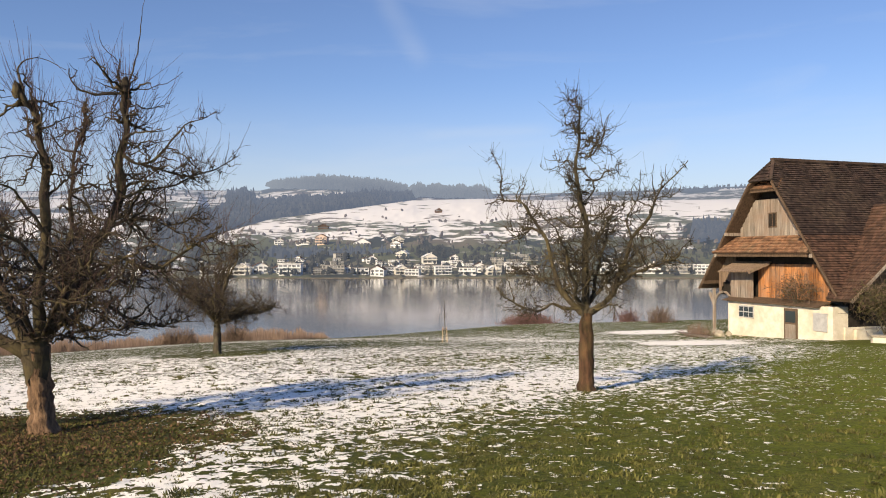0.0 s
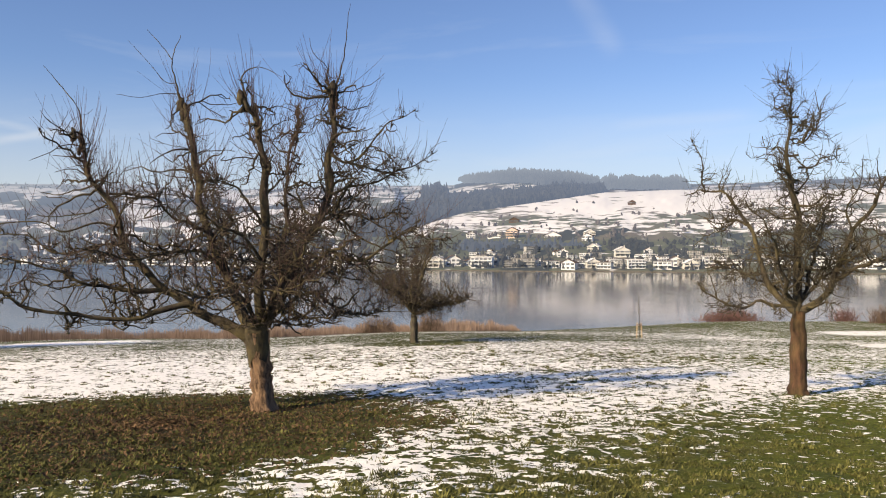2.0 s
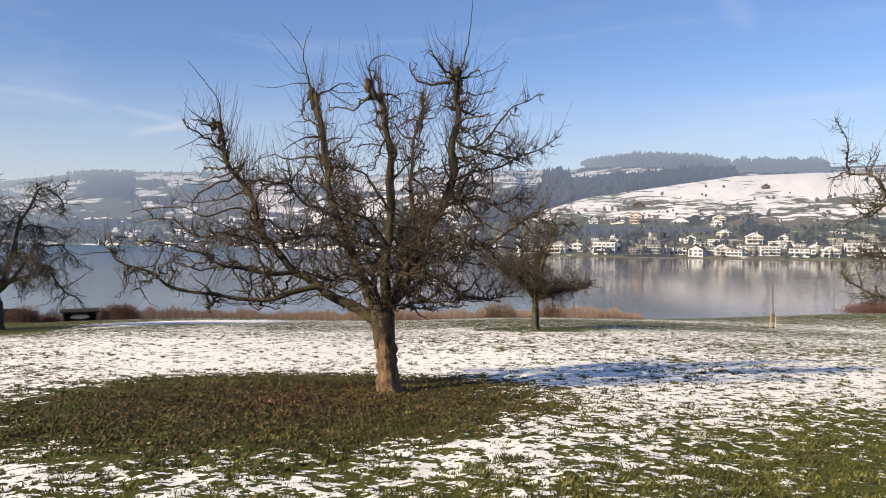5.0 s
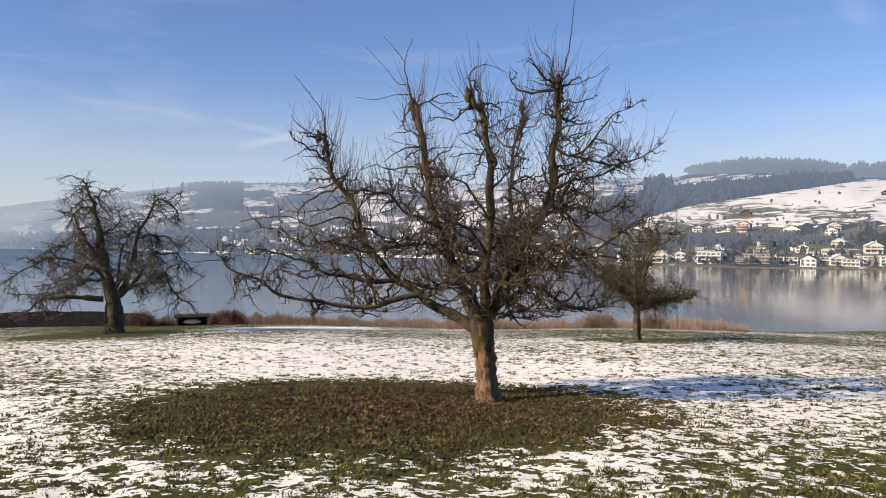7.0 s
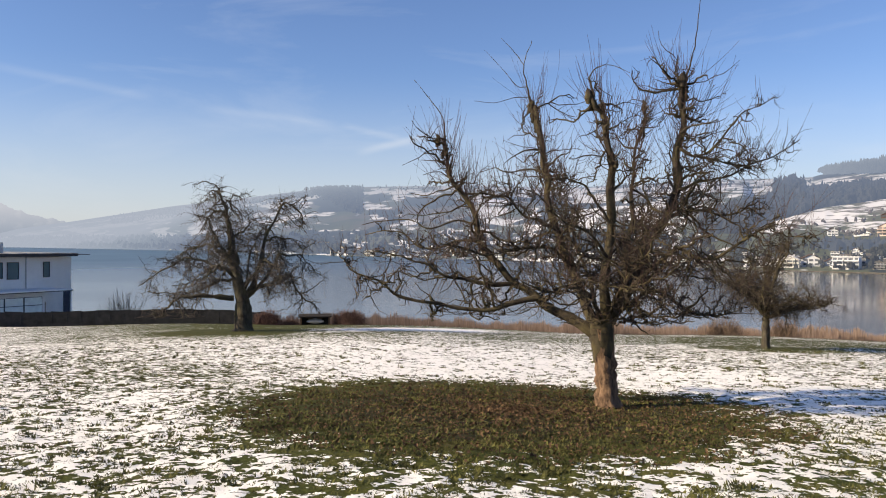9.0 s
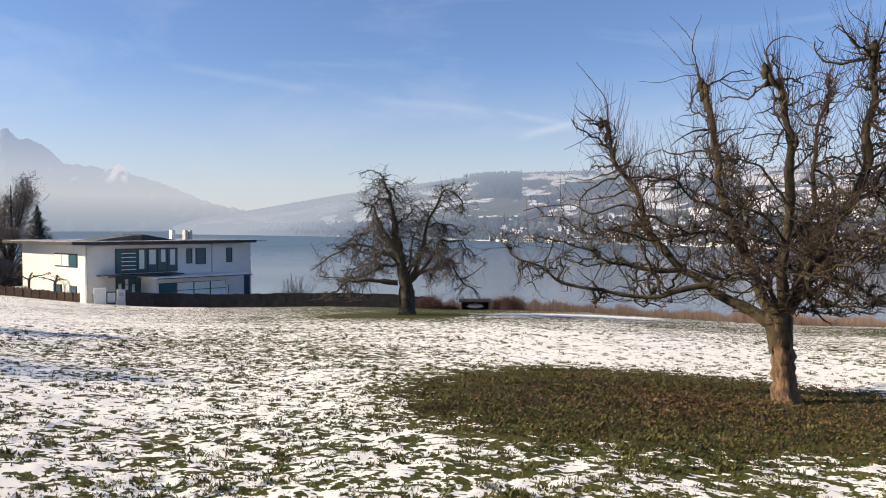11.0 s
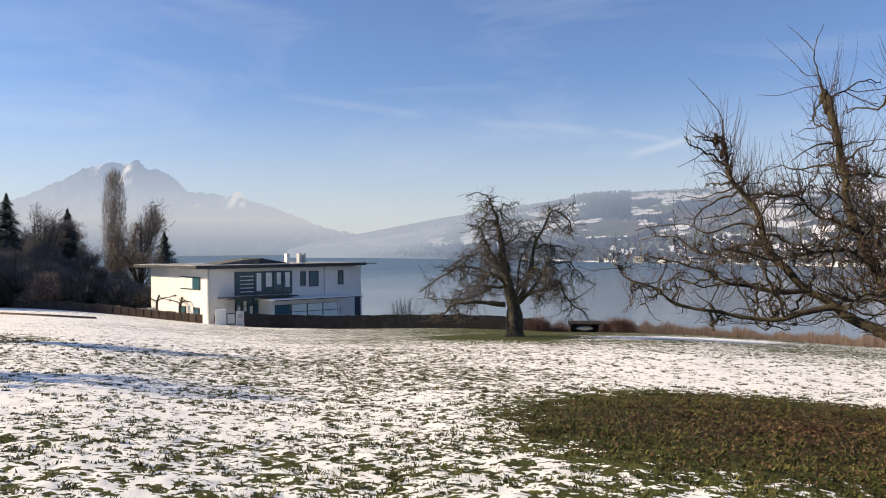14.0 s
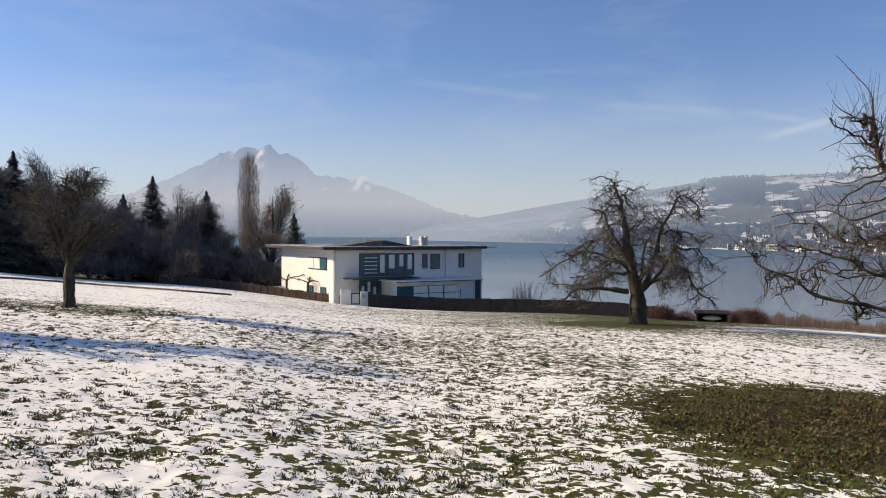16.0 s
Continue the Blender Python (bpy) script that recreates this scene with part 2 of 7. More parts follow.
M_MEADOW, M_WATER = snowy_ground(), lake_water()
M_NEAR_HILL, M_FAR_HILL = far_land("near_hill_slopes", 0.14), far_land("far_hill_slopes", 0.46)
M_BARK = surface("bark", (0.012, 0.010, 0.008), (0.072, 0.058, 0.042), 9, (1, 1, 0.35), 0.95, bump=0.9, depth=0.03,
                 stain=(0.150, 0.122, 0.052), stain_scale=3.2, stain_amount=0.55)
M_TRUNK = surface("trunk_bark", (0.045, 0.028, 0.019), (0.30, 0.190, 0.118), 15, (1, 1, 0.30), 0.95, bump=1.0, depth=0.06,
                  stain=(0.15, 0.095, 0.062), stain_scale=2.6, stain_amount=0.4)
M_BROWN_TRUNK = surface("red_brown_bark", (0.020, 0.012, 0.008), (0.115, 0.060, 0.034), 8, (1, 1, 0.28), 0.95, bump=1.0, depth=0.03, stain=(0.09, 0.085, 0.03), stain_scale=2.4, stain_amount=0.4)
M_OLIVE_TWIG = surface("lichened_twigs", (0.026, 0.021, 0.014), (0.090, 0.074, 0.046), 3, rough=0.9, bump=0)
M_SHOOT = surface("reddish_shoots", (0.040, 0.025, 0.022), (0.105, 0.064, 0.054), 4, rough=0.85, bump=0)
M_HEDGE = surface("hedge_twigs", (0.055, 0.032, 0.028), (0.140, 0.082, 0.068), 1.5, rough=0.95, bump=0, vary=0.2)
M_TWIG = surface("twigs", (0.024, 0.019, 0.014), (0.080, 0.060, 0.043), 6, rough=0.9, bump=0)
M_DARK_BARK = surface("dark_bark", (0.028, 0.024, 0.019), (0.095, 0.080, 0.060), 8, (1, 1, 0.35), 0.95, bump=0.8, depth=0.03,
                      stain=(0.085, 0.090, 0.035), stain_scale=1.5, stain_amount=0.4)
M_DARK_TWIG = surface("dark_twigs", (0.040, 0.034, 0.030), (0.110, 0.090, 0.076), 6, rough=0.9, bump=0)
M_WOOD_TWIG = surface("wood_twigs", (0.105, 0.094, 0.090), (0.22, 0.200, 0.190), 6, rough=0.9, bump=0)
M_NEEDLES = surface("needles", (0.045, 0.058, 0.056), (0.110, 0.128, 0.112), 2.5, rough=0.9, bump=0.4, vary=0.25)
M_GREY_TWIG = surface("grey_twigs", (0.16, 0.13, 0.11), (0.33, 0.275, 0.225), 5, rough=0.9, bump=0)
M_FOREST = haze_glow(surface("far_forest", (0.012, 0.016, 0.014), (0.036, 0.036, 0.032), 0.2, rough=0.95, bump=0, vary=0.3), 0.30, (0.16, 0.21, 0.32))
M_FAR_FOREST = haze_glow(surface("far_hazy_forest", (0.012, 0.016, 0.016), (0.038, 0.038, 0.034), 0.2, rough=0.95, bump=0, vary=0.25), 0.48, (0.22, 0.285, 0.41))
M_HAZE_FOREST = haze_glow(surface("hazy_forest", (0.020, 0.026, 0.024), (0.058, 0.060, 0.050), 0.2, rough=0.95, bump=0, vary=0.2), 0.70, (0.21, 0.26, 0.36))
M_REED = surface("dry_reeds", (0.15, 0.105, 0.085), (0.31, 0.225, 0.178), 0.8, (1, 1, 0.3), 0.95, bump=0, vary=0.2)
M_RED_TWIG = surface("red_brown_shrub", (0.095, 0.050, 0.046), (0.23, 0.130, 0.115), 1.5, rough=0.95, bump=0, vary=0.2)
M_BROWN_TWIG = surface("brown_shrub", (0.075, 0.052, 0.040), (0.23, 0.16, 0.115), 1.5, rough=0.95, bump=0, vary=0.2)

# ---- the land ----
EYE_Z, LAKE_Z = 1.6, -16.4
_grid = np.random.RandomState(7).rand(256, 256)


def vnoise(x, y, seed=0):
    x, y = np.asarray(x, float) + seed * 17.31, np.asarray(y, float) + seed * 9.77
    i, j = np.floor(x).astype(int), np.floor(y).astype(int)
    u, v = x - i, y - j
    u, v = u * u * (3 - 2 * u), v * v * (3 - 2 * v)
    a, b = _grid[i % 256, j % 256], _grid[(i + 1) % 256, j % 256]
    c, d = _grid[i % 256, (j + 1) % 256], _grid[(i + 1) % 256, (j + 1) % 256]
    return (a * (1 - u) + b * u) * (1 - v) + (c * (1 - u) + d * u) * v


def fnoise(x, y, octaves=4, seed=0, gain=0.55):
    s, a, tot = 0, 1.0, 0
    for o in range(octaves):
        s, tot, a = s + a * vnoise(np.asarray(x) * 2.03**o, np.asarray(y) * 2.03**o, seed + o), tot + a, a * gain
    return s / tot


def azimuth(x, y):
    return np.degrees(np.arctan2(-np.asarray(x, float), np.asarray(y, float)))


def smooth(a, b, v):
    v = np.clip((np.asarray(v, float) - a) / (b - a), 0, 1)
    return v * v * (3 - 2 * v)


# fall of the meadow by direction, and where it breaks off to the shore
FALL_AZ = [-180, -110, -60, -25, -10, 16, 27, 42, 52, 66, 73, 78, 85, 91.5, 95.4, 110, 180]
FALL = [-0.02, 0.0, 0.045, 0.067, 0.079, 0.080, 0.087, 0.077, 0.0760, 0.0765, 0.0705, 0.058, 0.041, 0.039, 0.023, 0.005, -0.02]


def ground(x, y):
    x, y = np.asarray(x, float), np.asarray(y, float)
    d, az = np.hypot(x, y), azimuth(x, y)
    fall = sum(np.interp(az + o, FALL_AZ, FALL) for o in (-4, -2, 0, 2, 4)) / 5
    edge = np.interp(az, [-180, -100, -60, -8, 8, 50, 66, 80, 100, 180], [300, 200, 80, 72, 57, 57, 84, 118, 250, 300])
    shelf = smooth(9, -8, az) * smooth(-100, -60, az)
    z = -fall * d + 0.031 * shelf * np.maximum(d - 46, 0) * smooth(46, 56, d) + 0.10 * (fnoise(x * 0.16, y * 0.16, 3, 3) - 0.5) * np.clip(d / 6, 0, 1)
    past = np.maximum(d - edge, 0)
    z = z - 0.055 * past * np.clip(past / 12, 0, 1)
    return np.maximum(z, LAKE_Z - 1.2)


def gz(x, y):
    return float(ground(x, y))


def mesh_from(name, verts, faces, smooth=True):
    """A mesh from arrays: verts n x 3, faces m x 3 or m x 4."""
    verts, faces = np.asarray(verts, np.float32), np.asarray(faces, np.int32)
    me = bpy.data.meshes.new(name)
    n, k = faces.shape
    me.vertices.add(len(verts))
    me.vertices.foreach_set("co", verts.ravel())
    me.loops.add(n * k)
    me.loops.foreach_set("vertex_index", faces.ravel())
    me.polygons.add(n)
    me.polygons.foreach_set("loop_start", np.arange(n, dtype=np.int32) * k)
    me.polygons.foreach_set("use_smooth", np.full(n, smooth))
    me.update(calc_edges=True)
    return me


def sheet(rows, cols):
    i = np.arange(rows - 1)[:, None] * cols + np.arange(cols - 1)[None]
    return np.stack([i, i + 1, i + cols + 1, i + cols], -1).reshape(-1, 4)


def give(me, name, values):
    me.attributes.new(name, "FLOAT", "POINT").data.foreach_set("value", np.asarray(values, np.float32).ravel())


def place(name, me, material, parent=None, label="", category="", group="", kind=""):
    me.materials.append(material)
    ob = new(name, me)
    ob.parent = parent
    return tagged(ob, label, category, group, kind)


BIG_TREE, MID_TREE, SMALL_TREE, PEAR_TREE, LEFT_TREE = (-6.05, 11.95), (3.03, 16.75), (-10.65, 37.1), (-37.2, 28.6), (-31.7, -0.95)


def snow_cover(x, y):
    """Share of the meadow that is white: little to the side of the barn and under crowns, much in the shaded hollow."""
    d, az = np.hypot(x, y), azimuth(x, y)
    c = 0.725 - 0.065 * smooth(20, 40, az) + 0.085 * smooth(66, 80, az) - 0.05 * smooth(13, 17, d) * smooth(20, 26, az) + 0.20 * (fnoise(x * 0.11, y * 0.11, 3, 5) - 0.5) * 2
    c = c - 0.05 * smooth(44, 52, az) * smooth(78, 70, az) * smooth(12, 17, d) + 0.10 * smooth(14, 18, d) * smooth(34, 28, d) * smooth(18, 24, az) * smooth(50, 44, az) + 0.10 * smooth(76, 84, az) * smooth(12, 16, d)
    c = c + 0.09 * smooth(7, 2, np.hypot((x + 1.5) * 0.55, (y - 17.5) * 0.9)) - 0.05 * smooth(13, 16, d) * smooth(40, 30, az)
    c = c + 0.20 * smooth(9, 3, np.hypot((x + 18) * 0.5, y - 19.0))
    right = x - np.interp(y, [0, 7.5, 14.5, 17.3, 28, 60], [-4.5, -2.0, 1.2, 2.9, 12.2, 30])
    c = c - 0.48 * smooth(-1.6, 2.9, right) - 0.20 * smooth(3, 9, right)
    c = c - 0.11 * smooth(20, 27, d) * smooth(32, 22, az)
    c = c + 0.06 * smooth(9, 6, d) * smooth(2, 8, az) * smooth(24, 16, az) - 0.12 * smooth(11, 8, d) * smooth(16, 26, az) * smooth(60, 48, az)
    c = c - 0.27 * smooth(36, 44, d) * smooth(62, 52, az) - 0.10 * smooth(44, 60, d) * smooth(70, 50, az)
    c = c + 0.20 * smooth(3.0, 1.0, np.abs(d - 52 - 5 * np.sin(az * 0.08))) * smooth(60, 50, az)
    c = c + 0.45 * smooth(4.5, 1.5, np.abs(d - 49 + 0.6 * (az - 42))) * smooth(33, 37, az) * smooth(50, 47, az) + 0.5 * smooth(3, 1, np.abs(d - 66)) * smooth(44, 47, az) * smooth(53, 51, az)
    c = c - 0.17 * smooth(26, 40, d) * smooth(40, 46, az) * smooth(70, 62, az)
    under = np.hypot(x + 7.2, y - 10.3) + 3.2 * (fnoise(x * 1.3, y * 1.3, 6, 9, 0.95) - 0.5)
    c = c - 0.9 * smooth(5.3, 2.5, under)
    c = c - 0.8 * smooth(88, 96, d) * smooth(74, 77, az)
    for (tx, ty), r in ((PEAR_TREE, 5.0), (LEFT_TREE, 4.2), (SMALL_TREE, 3.2)):
        c = c - 0.42 * smooth(r + 1, r - 1, np.hypot(x - tx, y - ty) + 1.5 * (fnoise(x * 0.5, y * 0.5, 2, 4) - 0.5))
    c = c + 0.9 * smooth(2.6, 1.0, np.hypot((x - 13.2) * 0.7, (y - 41.6) * 0.6)) + 0.7 * smooth(2.6, 1.2, np.hypot((x - 14.2) * 0.7, (y - 55) * 0.8))
    return c


def build_ground():
    az = np.concatenate([np.linspace(-180, -36.5, 96), np.arange(-36, 102, 0.25), np.linspace(102.5, 180, 54)])
    d = np.concatenate([[0.0, 0.4, 0.8], np.exp(np.arange(math.log(1.2), math.log(4.2), 0.05)), np.exp(np.arange(math.log(4.2), math.log(66), 0.0085)), np.exp(np.linspace(math.log(67), math.log(420), 60)), [700, 1500, 4800]])
    D, A = np.meshgrid(d, np.radians(az), indexing="ij")
    X, Y = -D * np.sin(A), D * np.cos(A)
    Z = ground(X, Y)
    seen = smooth(3.6, 4.4, D) * smooth(-37, -35, np.degrees(A)) * smooth(103, 101, np.degrees(A))
    snow = np.clip(snow_cover(X, Y), -0.1, 1.1)
    near = smooth(70, 40, D)
    Z = Z + near * (0.016 * seen * (fnoise(X * 5, Y * 5, 2, 21) - 0.5) + 0.045 * (fnoise(X * 4.5, Y * 4.5, 2, 50) - 0.5))
    soil = 0.9 * smooth(4.8, 2.0, np.hypot(X + 6.8, Y - 10.2) + 0.9 * (fnoise(X * 1.3, Y * 1.3, 3, 2) - 0.5))
    me = mesh_from("ground", np.stack([X, Y, Z], -1).reshape(-1, 3), sheet(len(d), len(az))[:, ::-1])
    give(me, "snow", snow)
    give(me, "soil", soil)
    return place("ground", me, M_MEADOW, label="sloping winter meadow with patchy thawing snow and grass", category="ground", kind="structure")


build_ground()

az = np.radians(np.arange(0, 360.1, 6))
r = np.array([0.0, 90, 160, 400, 900, 2000, 4850])
RR, AA = np.meshgrid(r, az, indexing="ij")
place("water", mesh_from("water", np.stack([-RR * np.sin(AA), RR * np.cos(AA), 0 * RR + LAKE_Z], -1).reshape(-1, 3), sheet(len(r), len(az))[:, ::-1]),
      M_WATER, label="calm grey-blue lake reflecting the far shore", category="lake", kind="structure")


# ---- land beyond the lake ----
def shore(az):
    return np.interp(az, [-60, -30, -10, 5, 17, 30, 45, 55, 62, 66, 68.5], [640, 590, 560, 560, 590, 760, 1010, 1420, 1850, 2150, 2300])


def spur(az, s):
    """The nearer slope: height at azimuth az, s from the shore (0) to its crest (1)."""
    el = np.interp(az, [-60, -30, -20, -10, -2.7, 2.2, 5.9, 12.3, 15.7, 17.5, 19], [3.2, 3.5, 3.65, 3.75, 3.95, 3.85, 3.35, 2.45, 1.45, 0.5, -0.9])
    d = shore(az) + 12 + (np.interp(az, [-60, 2, 12, 17, 19], [760, 760, 620, 330, 200])) * s
    crest = EYE_Z + (shore(az) + np.interp(az, [-60, 2, 12, 17, 19], [760, 760, 620, 330, 200])) * np.tan(np.radians(el))
    rise = 0.62 * s + 0.38 * smooth(0.0, 1.0, s)
    return d, LAKE_Z + 1.2 + (crest - LAKE_Z - 1.2) * np.clip(rise, 0, 1)


def ridge_el(az):
    return np.interp(az, [-60, -30, -20, -10, -3.6, -2.8, 1.8, 2.8, 4, 5.5, 9, 12.3, 13.1, 20, 29, 36, 44, 46.5, 52, 57, 63, 66.5, 68.5],
                     [4.0, 4.4, 4.5, 4.3, 4.3, 4.5, 4.7, 4.5, 4.75, 5.0, 5.1, 4.65, 4.45, 4.4, 4.0, 4.2, 4.0, 3.9, 3.1, 2.4, 1.3, 0.7, 0.1])


def upland(az, s):
    """The farther ridge, from the shore or from behind the nearer slope."""
    el = ridge_el(az)
    start = np.where(az < 17, shore(az) + 150, shore(az))
    length = np.interp(az, [-60, 15, 30, 50, 68], [1400, 1400, 1350, 1400, 900])
    d = start + 12 + length * s
    crest = EYE_Z + (start + length) * np.tan(np.radians(el))
    foot = LAKE_Z + 1.0
    return d, foot + (crest - foot) * (0.7 * s + 0.3 * smooth(0, 1, s))


# how much painted haze a place gets, by distance and azimuth
def haze_at(d, az):
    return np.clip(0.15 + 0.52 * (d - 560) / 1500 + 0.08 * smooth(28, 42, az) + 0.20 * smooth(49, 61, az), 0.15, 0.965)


def slope_mesh(name, form, azs, rows, snow_of, wood_of, material, label, past=0.25):
    s = np.concatenate([[-0.03], np.linspace(0, 1, rows), [1.0 + past]])
    S, A = np.meshgrid(s, azs, indexing="ij")
    D, Z = form(A, np.clip(S, 0, 1))
    D = D + np.where(S > 1, 160, 0) - np.where(S < 0, 14, 0)
    Z = Z - np.where(S > 1, 60, 0) - np.where(S < 0, 3, 0)
    Z = Z + (fnoise(A * 0.6, S * 5, 3, 11) - 0.5) * 5.0 * smooth(0.03, 0.3, S) * smooth(1.0, 0.8, S)
    R = np.radians(A)
    me = mesh_from(name, np.stack([-D * np.sin(R), D * np.cos(R), Z], -1).reshape(-1, 3), sheet(len(s), len(azs))[:, ::-1])
    give(me, "snow", snow_of(A, S))
    El = np.degrees(np.arctan2(Z - EYE_Z, D))
    give(me, "wood", wood_of(A, S, El))
    give(me, "painted_haze", haze_at(D, A))
    return place(name, me, material, label=label, category="hill", kind="structure")


def spur_snow(A, S):
    """Vineyard terraces: open snow above, streaks between walls and hedges lower down, bare grass over the village."""
    D, Z = spur(A, np.clip(S, 0, 1))
    E = np.degrees(np.arctan2(Z - EYE_Z, D)) + 0.25 * (fnoise(A * 0.35, A * 0, 2, 30) - 0.5)
    cover = np.interp(E, [-2, 0.0, 0.15, 0.7, 0.95, 1.7, 2.2, 2.6, 3.2, 4.2], [0.20, 0.22, 0.14, 0.20, 0.50, 0.54, 0.56, 0.74, 0.83, 0.88])
    terrace = fnoise(A * 0.9, E * 9, 3, 31, 0.6) - 0.5
    patch = fnoise(A * 0.35, E * 1.6, 3, 32) - 0.5
    hedge = smooth(0.035, 0.012, np.abs((E * 2.6 + 0.5 * fnoise(A * 0.3, E * 0.7, 2, 34)) % 1.0 - 0.5) / 2.6) * smooth(0.45, 0.55, fnoise(A * 0.6, np.round(E * 2.6), 2, 35))
    return np.clip(cover + 0.95 * terrace + 0.75 * patch - 0.3 * hedge, 0, 1.2)


def upland_snow(A, S):
    bands = fnoise(A * 0.9, S * 40, 4, 61, 0.65)
    fields = smooth(0.0, 0.06, -0.54 + 0.05 * smooth(48, 56, A) + fnoise(A * 0.8, S * 9, 2, 64)) * smooth(18, 24, A)
    return np.clip(0.33 + 1.25 * (bands - 0.5) + 0.42 * fields + 0.22 * smooth(0.45, 0.95, S) - 0.17 * smooth(30, 42, A), 0, 1.2)


def upland_wood(A, S, El):
    n = fnoise(A * 0.35, S * 9, 4, 81, 0.6) - 0.5
    top = ridge_el(A)
    band = smooth(0.42, 0.12, top - El + 1.2 * n) * np.where((A > 46) | (A < 13), 1.0, 0.55)
    strip = smooth(43.7, 44.0, A) * smooth(47.6, 46.8, A + 2 * n) * smooth(1.9, 2.2, El + n)
    strip = np.maximum(strip, smooth(46, 48, A) * smooth(0.7, 0.35, top - El + 1.8 * n) * smooth(56, 51, A))
    low = smooth(48, 56, A) * smooth(0.35, 0.0, El + n)
    hollow = smooth(20, 17, A) * smooth(2.0, 2.4, A) * smooth(0.62, 0.48, S + 0.1 * n)
    patch = smooth(0.10, 0.16, n) * smooth(17, 22, A)
    return np.maximum.reduce([band, strip, low, hollow, patch * 0.9]) * 0.75


def spur_wood(A, S, El):
    n = fnoise(A * 0.5, S * 9, 4, 82, 0.6) - 0.5
    return np.maximum(smooth(-16.6, -17.4, A + 2 * n) * smooth(0.4, 0.9, El + n) * smooth(2.4, 1.9, El), smooth(0.13, 0.2, n) * smooth(0.5, 0.3, S)) * 0.75


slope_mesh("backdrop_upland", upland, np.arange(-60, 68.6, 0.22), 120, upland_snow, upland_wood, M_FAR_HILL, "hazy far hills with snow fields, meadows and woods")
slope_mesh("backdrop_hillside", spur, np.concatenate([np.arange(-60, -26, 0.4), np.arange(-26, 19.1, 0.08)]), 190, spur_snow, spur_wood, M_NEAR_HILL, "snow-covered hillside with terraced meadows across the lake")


def mountain():
    """A high massif far off; its haze and the mist at its foot are painted as emission."""
    azs = np.arange(54, 112, 0.12)
    key = [54, 60, 63.3, 66.2, 68.7, 71.1, 71.9, 72.5, 74, 75.2, 76.2, 77, 77.9, 78.4, 79, 80.2, 81.8, 83.2, 85.5, 88, 112]
    els = [0.3, 0.7, 1.1, 1.8, 2.9, 3.6, 4.3, 3.95, 4.1, 4.2, 5.2, 5.65, 5.75, 6.3, 6.0, 6.0, 5.6, 4.7, 3.6, 2.6, 1.6]
    el = np.interp(azs, key, els) + 0.20 * (fnoise(azs * 3.2, azs * 0, 4, 71, 0.65) - 0.5) * 2
    t = np.linspace(0, 1, 40)
    T, A = np.meshgrid(t, azs, indexing="ij")
    D = 4150 + 420 * T + 80 * fnoise(A * 0.8, T * 5, 4, 72)
    top = EYE_Z + 4600 * np.tan(np.radians(el))[None]
    Z = LAKE_Z + (top - LAKE_Z) * T + 25 * (fnoise(A * 1.5, T * 6, 3, 73) - 0.5) * T * (1 - T) * 4
    R = np.radians(A)
    me = mesh_from("backdrop_mountain", np.stack([-D * np.sin(R), D * np.cos(R), Z], -1).reshape(-1, 3), sheet(len(t), len(azs))[:, ::-1])
    streak = fnoise(A * 1.1, T * 7 + A * 0.8, 3, 74)
    give(me, "snow", np.maximum(smooth(0.66, 0.70, streak) * 0.8 * smooth(81.5, 80.5, A), smooth(0.42, 0.52, streak) * np.maximum(smooth(78.7, 79.1, A) * smooth(80.3, 79.8, A) * 1.2, 0.6 * smooth(71.2, 71.6, A) * smooth(73, 72.3, A))) * smooth(0.72, 0.86, T) * smooth(70, 71.5, A))
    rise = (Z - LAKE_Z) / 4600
    # the flank towards the hills is held at the painted haze colour
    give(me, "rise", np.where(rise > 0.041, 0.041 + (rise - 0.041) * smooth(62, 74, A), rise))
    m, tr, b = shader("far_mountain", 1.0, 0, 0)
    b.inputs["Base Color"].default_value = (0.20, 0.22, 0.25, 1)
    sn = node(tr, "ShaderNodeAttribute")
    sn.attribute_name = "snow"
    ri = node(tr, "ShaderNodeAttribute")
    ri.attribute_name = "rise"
    # haze colours by height; these and the snow streaks glow as emission
    painted_haze = ramp(tr, node(tr, "ShaderNodeMapRange", {"Value": ri.outputs["Fac"]}, From_Min=0.0, From_Max=0.12).outputs[0],
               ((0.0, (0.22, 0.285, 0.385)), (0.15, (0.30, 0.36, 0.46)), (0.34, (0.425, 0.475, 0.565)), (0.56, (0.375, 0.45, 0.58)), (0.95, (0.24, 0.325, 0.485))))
    col = node(tr, "ShaderNodeMixRGB", {"Fac": sn.outputs["Fac"], "Color1": painted_haze}, Color2=(0.62, 0.66, 0.74, 1))
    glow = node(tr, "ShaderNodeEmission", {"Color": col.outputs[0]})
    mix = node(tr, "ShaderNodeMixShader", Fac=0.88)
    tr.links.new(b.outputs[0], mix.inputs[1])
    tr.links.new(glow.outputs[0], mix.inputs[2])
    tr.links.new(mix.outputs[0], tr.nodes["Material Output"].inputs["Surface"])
    return place("backdrop_mountain", me, m, label="mountain massif with snow streaks in painted pale blue haze", category="mountain", kind="structure")


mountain()

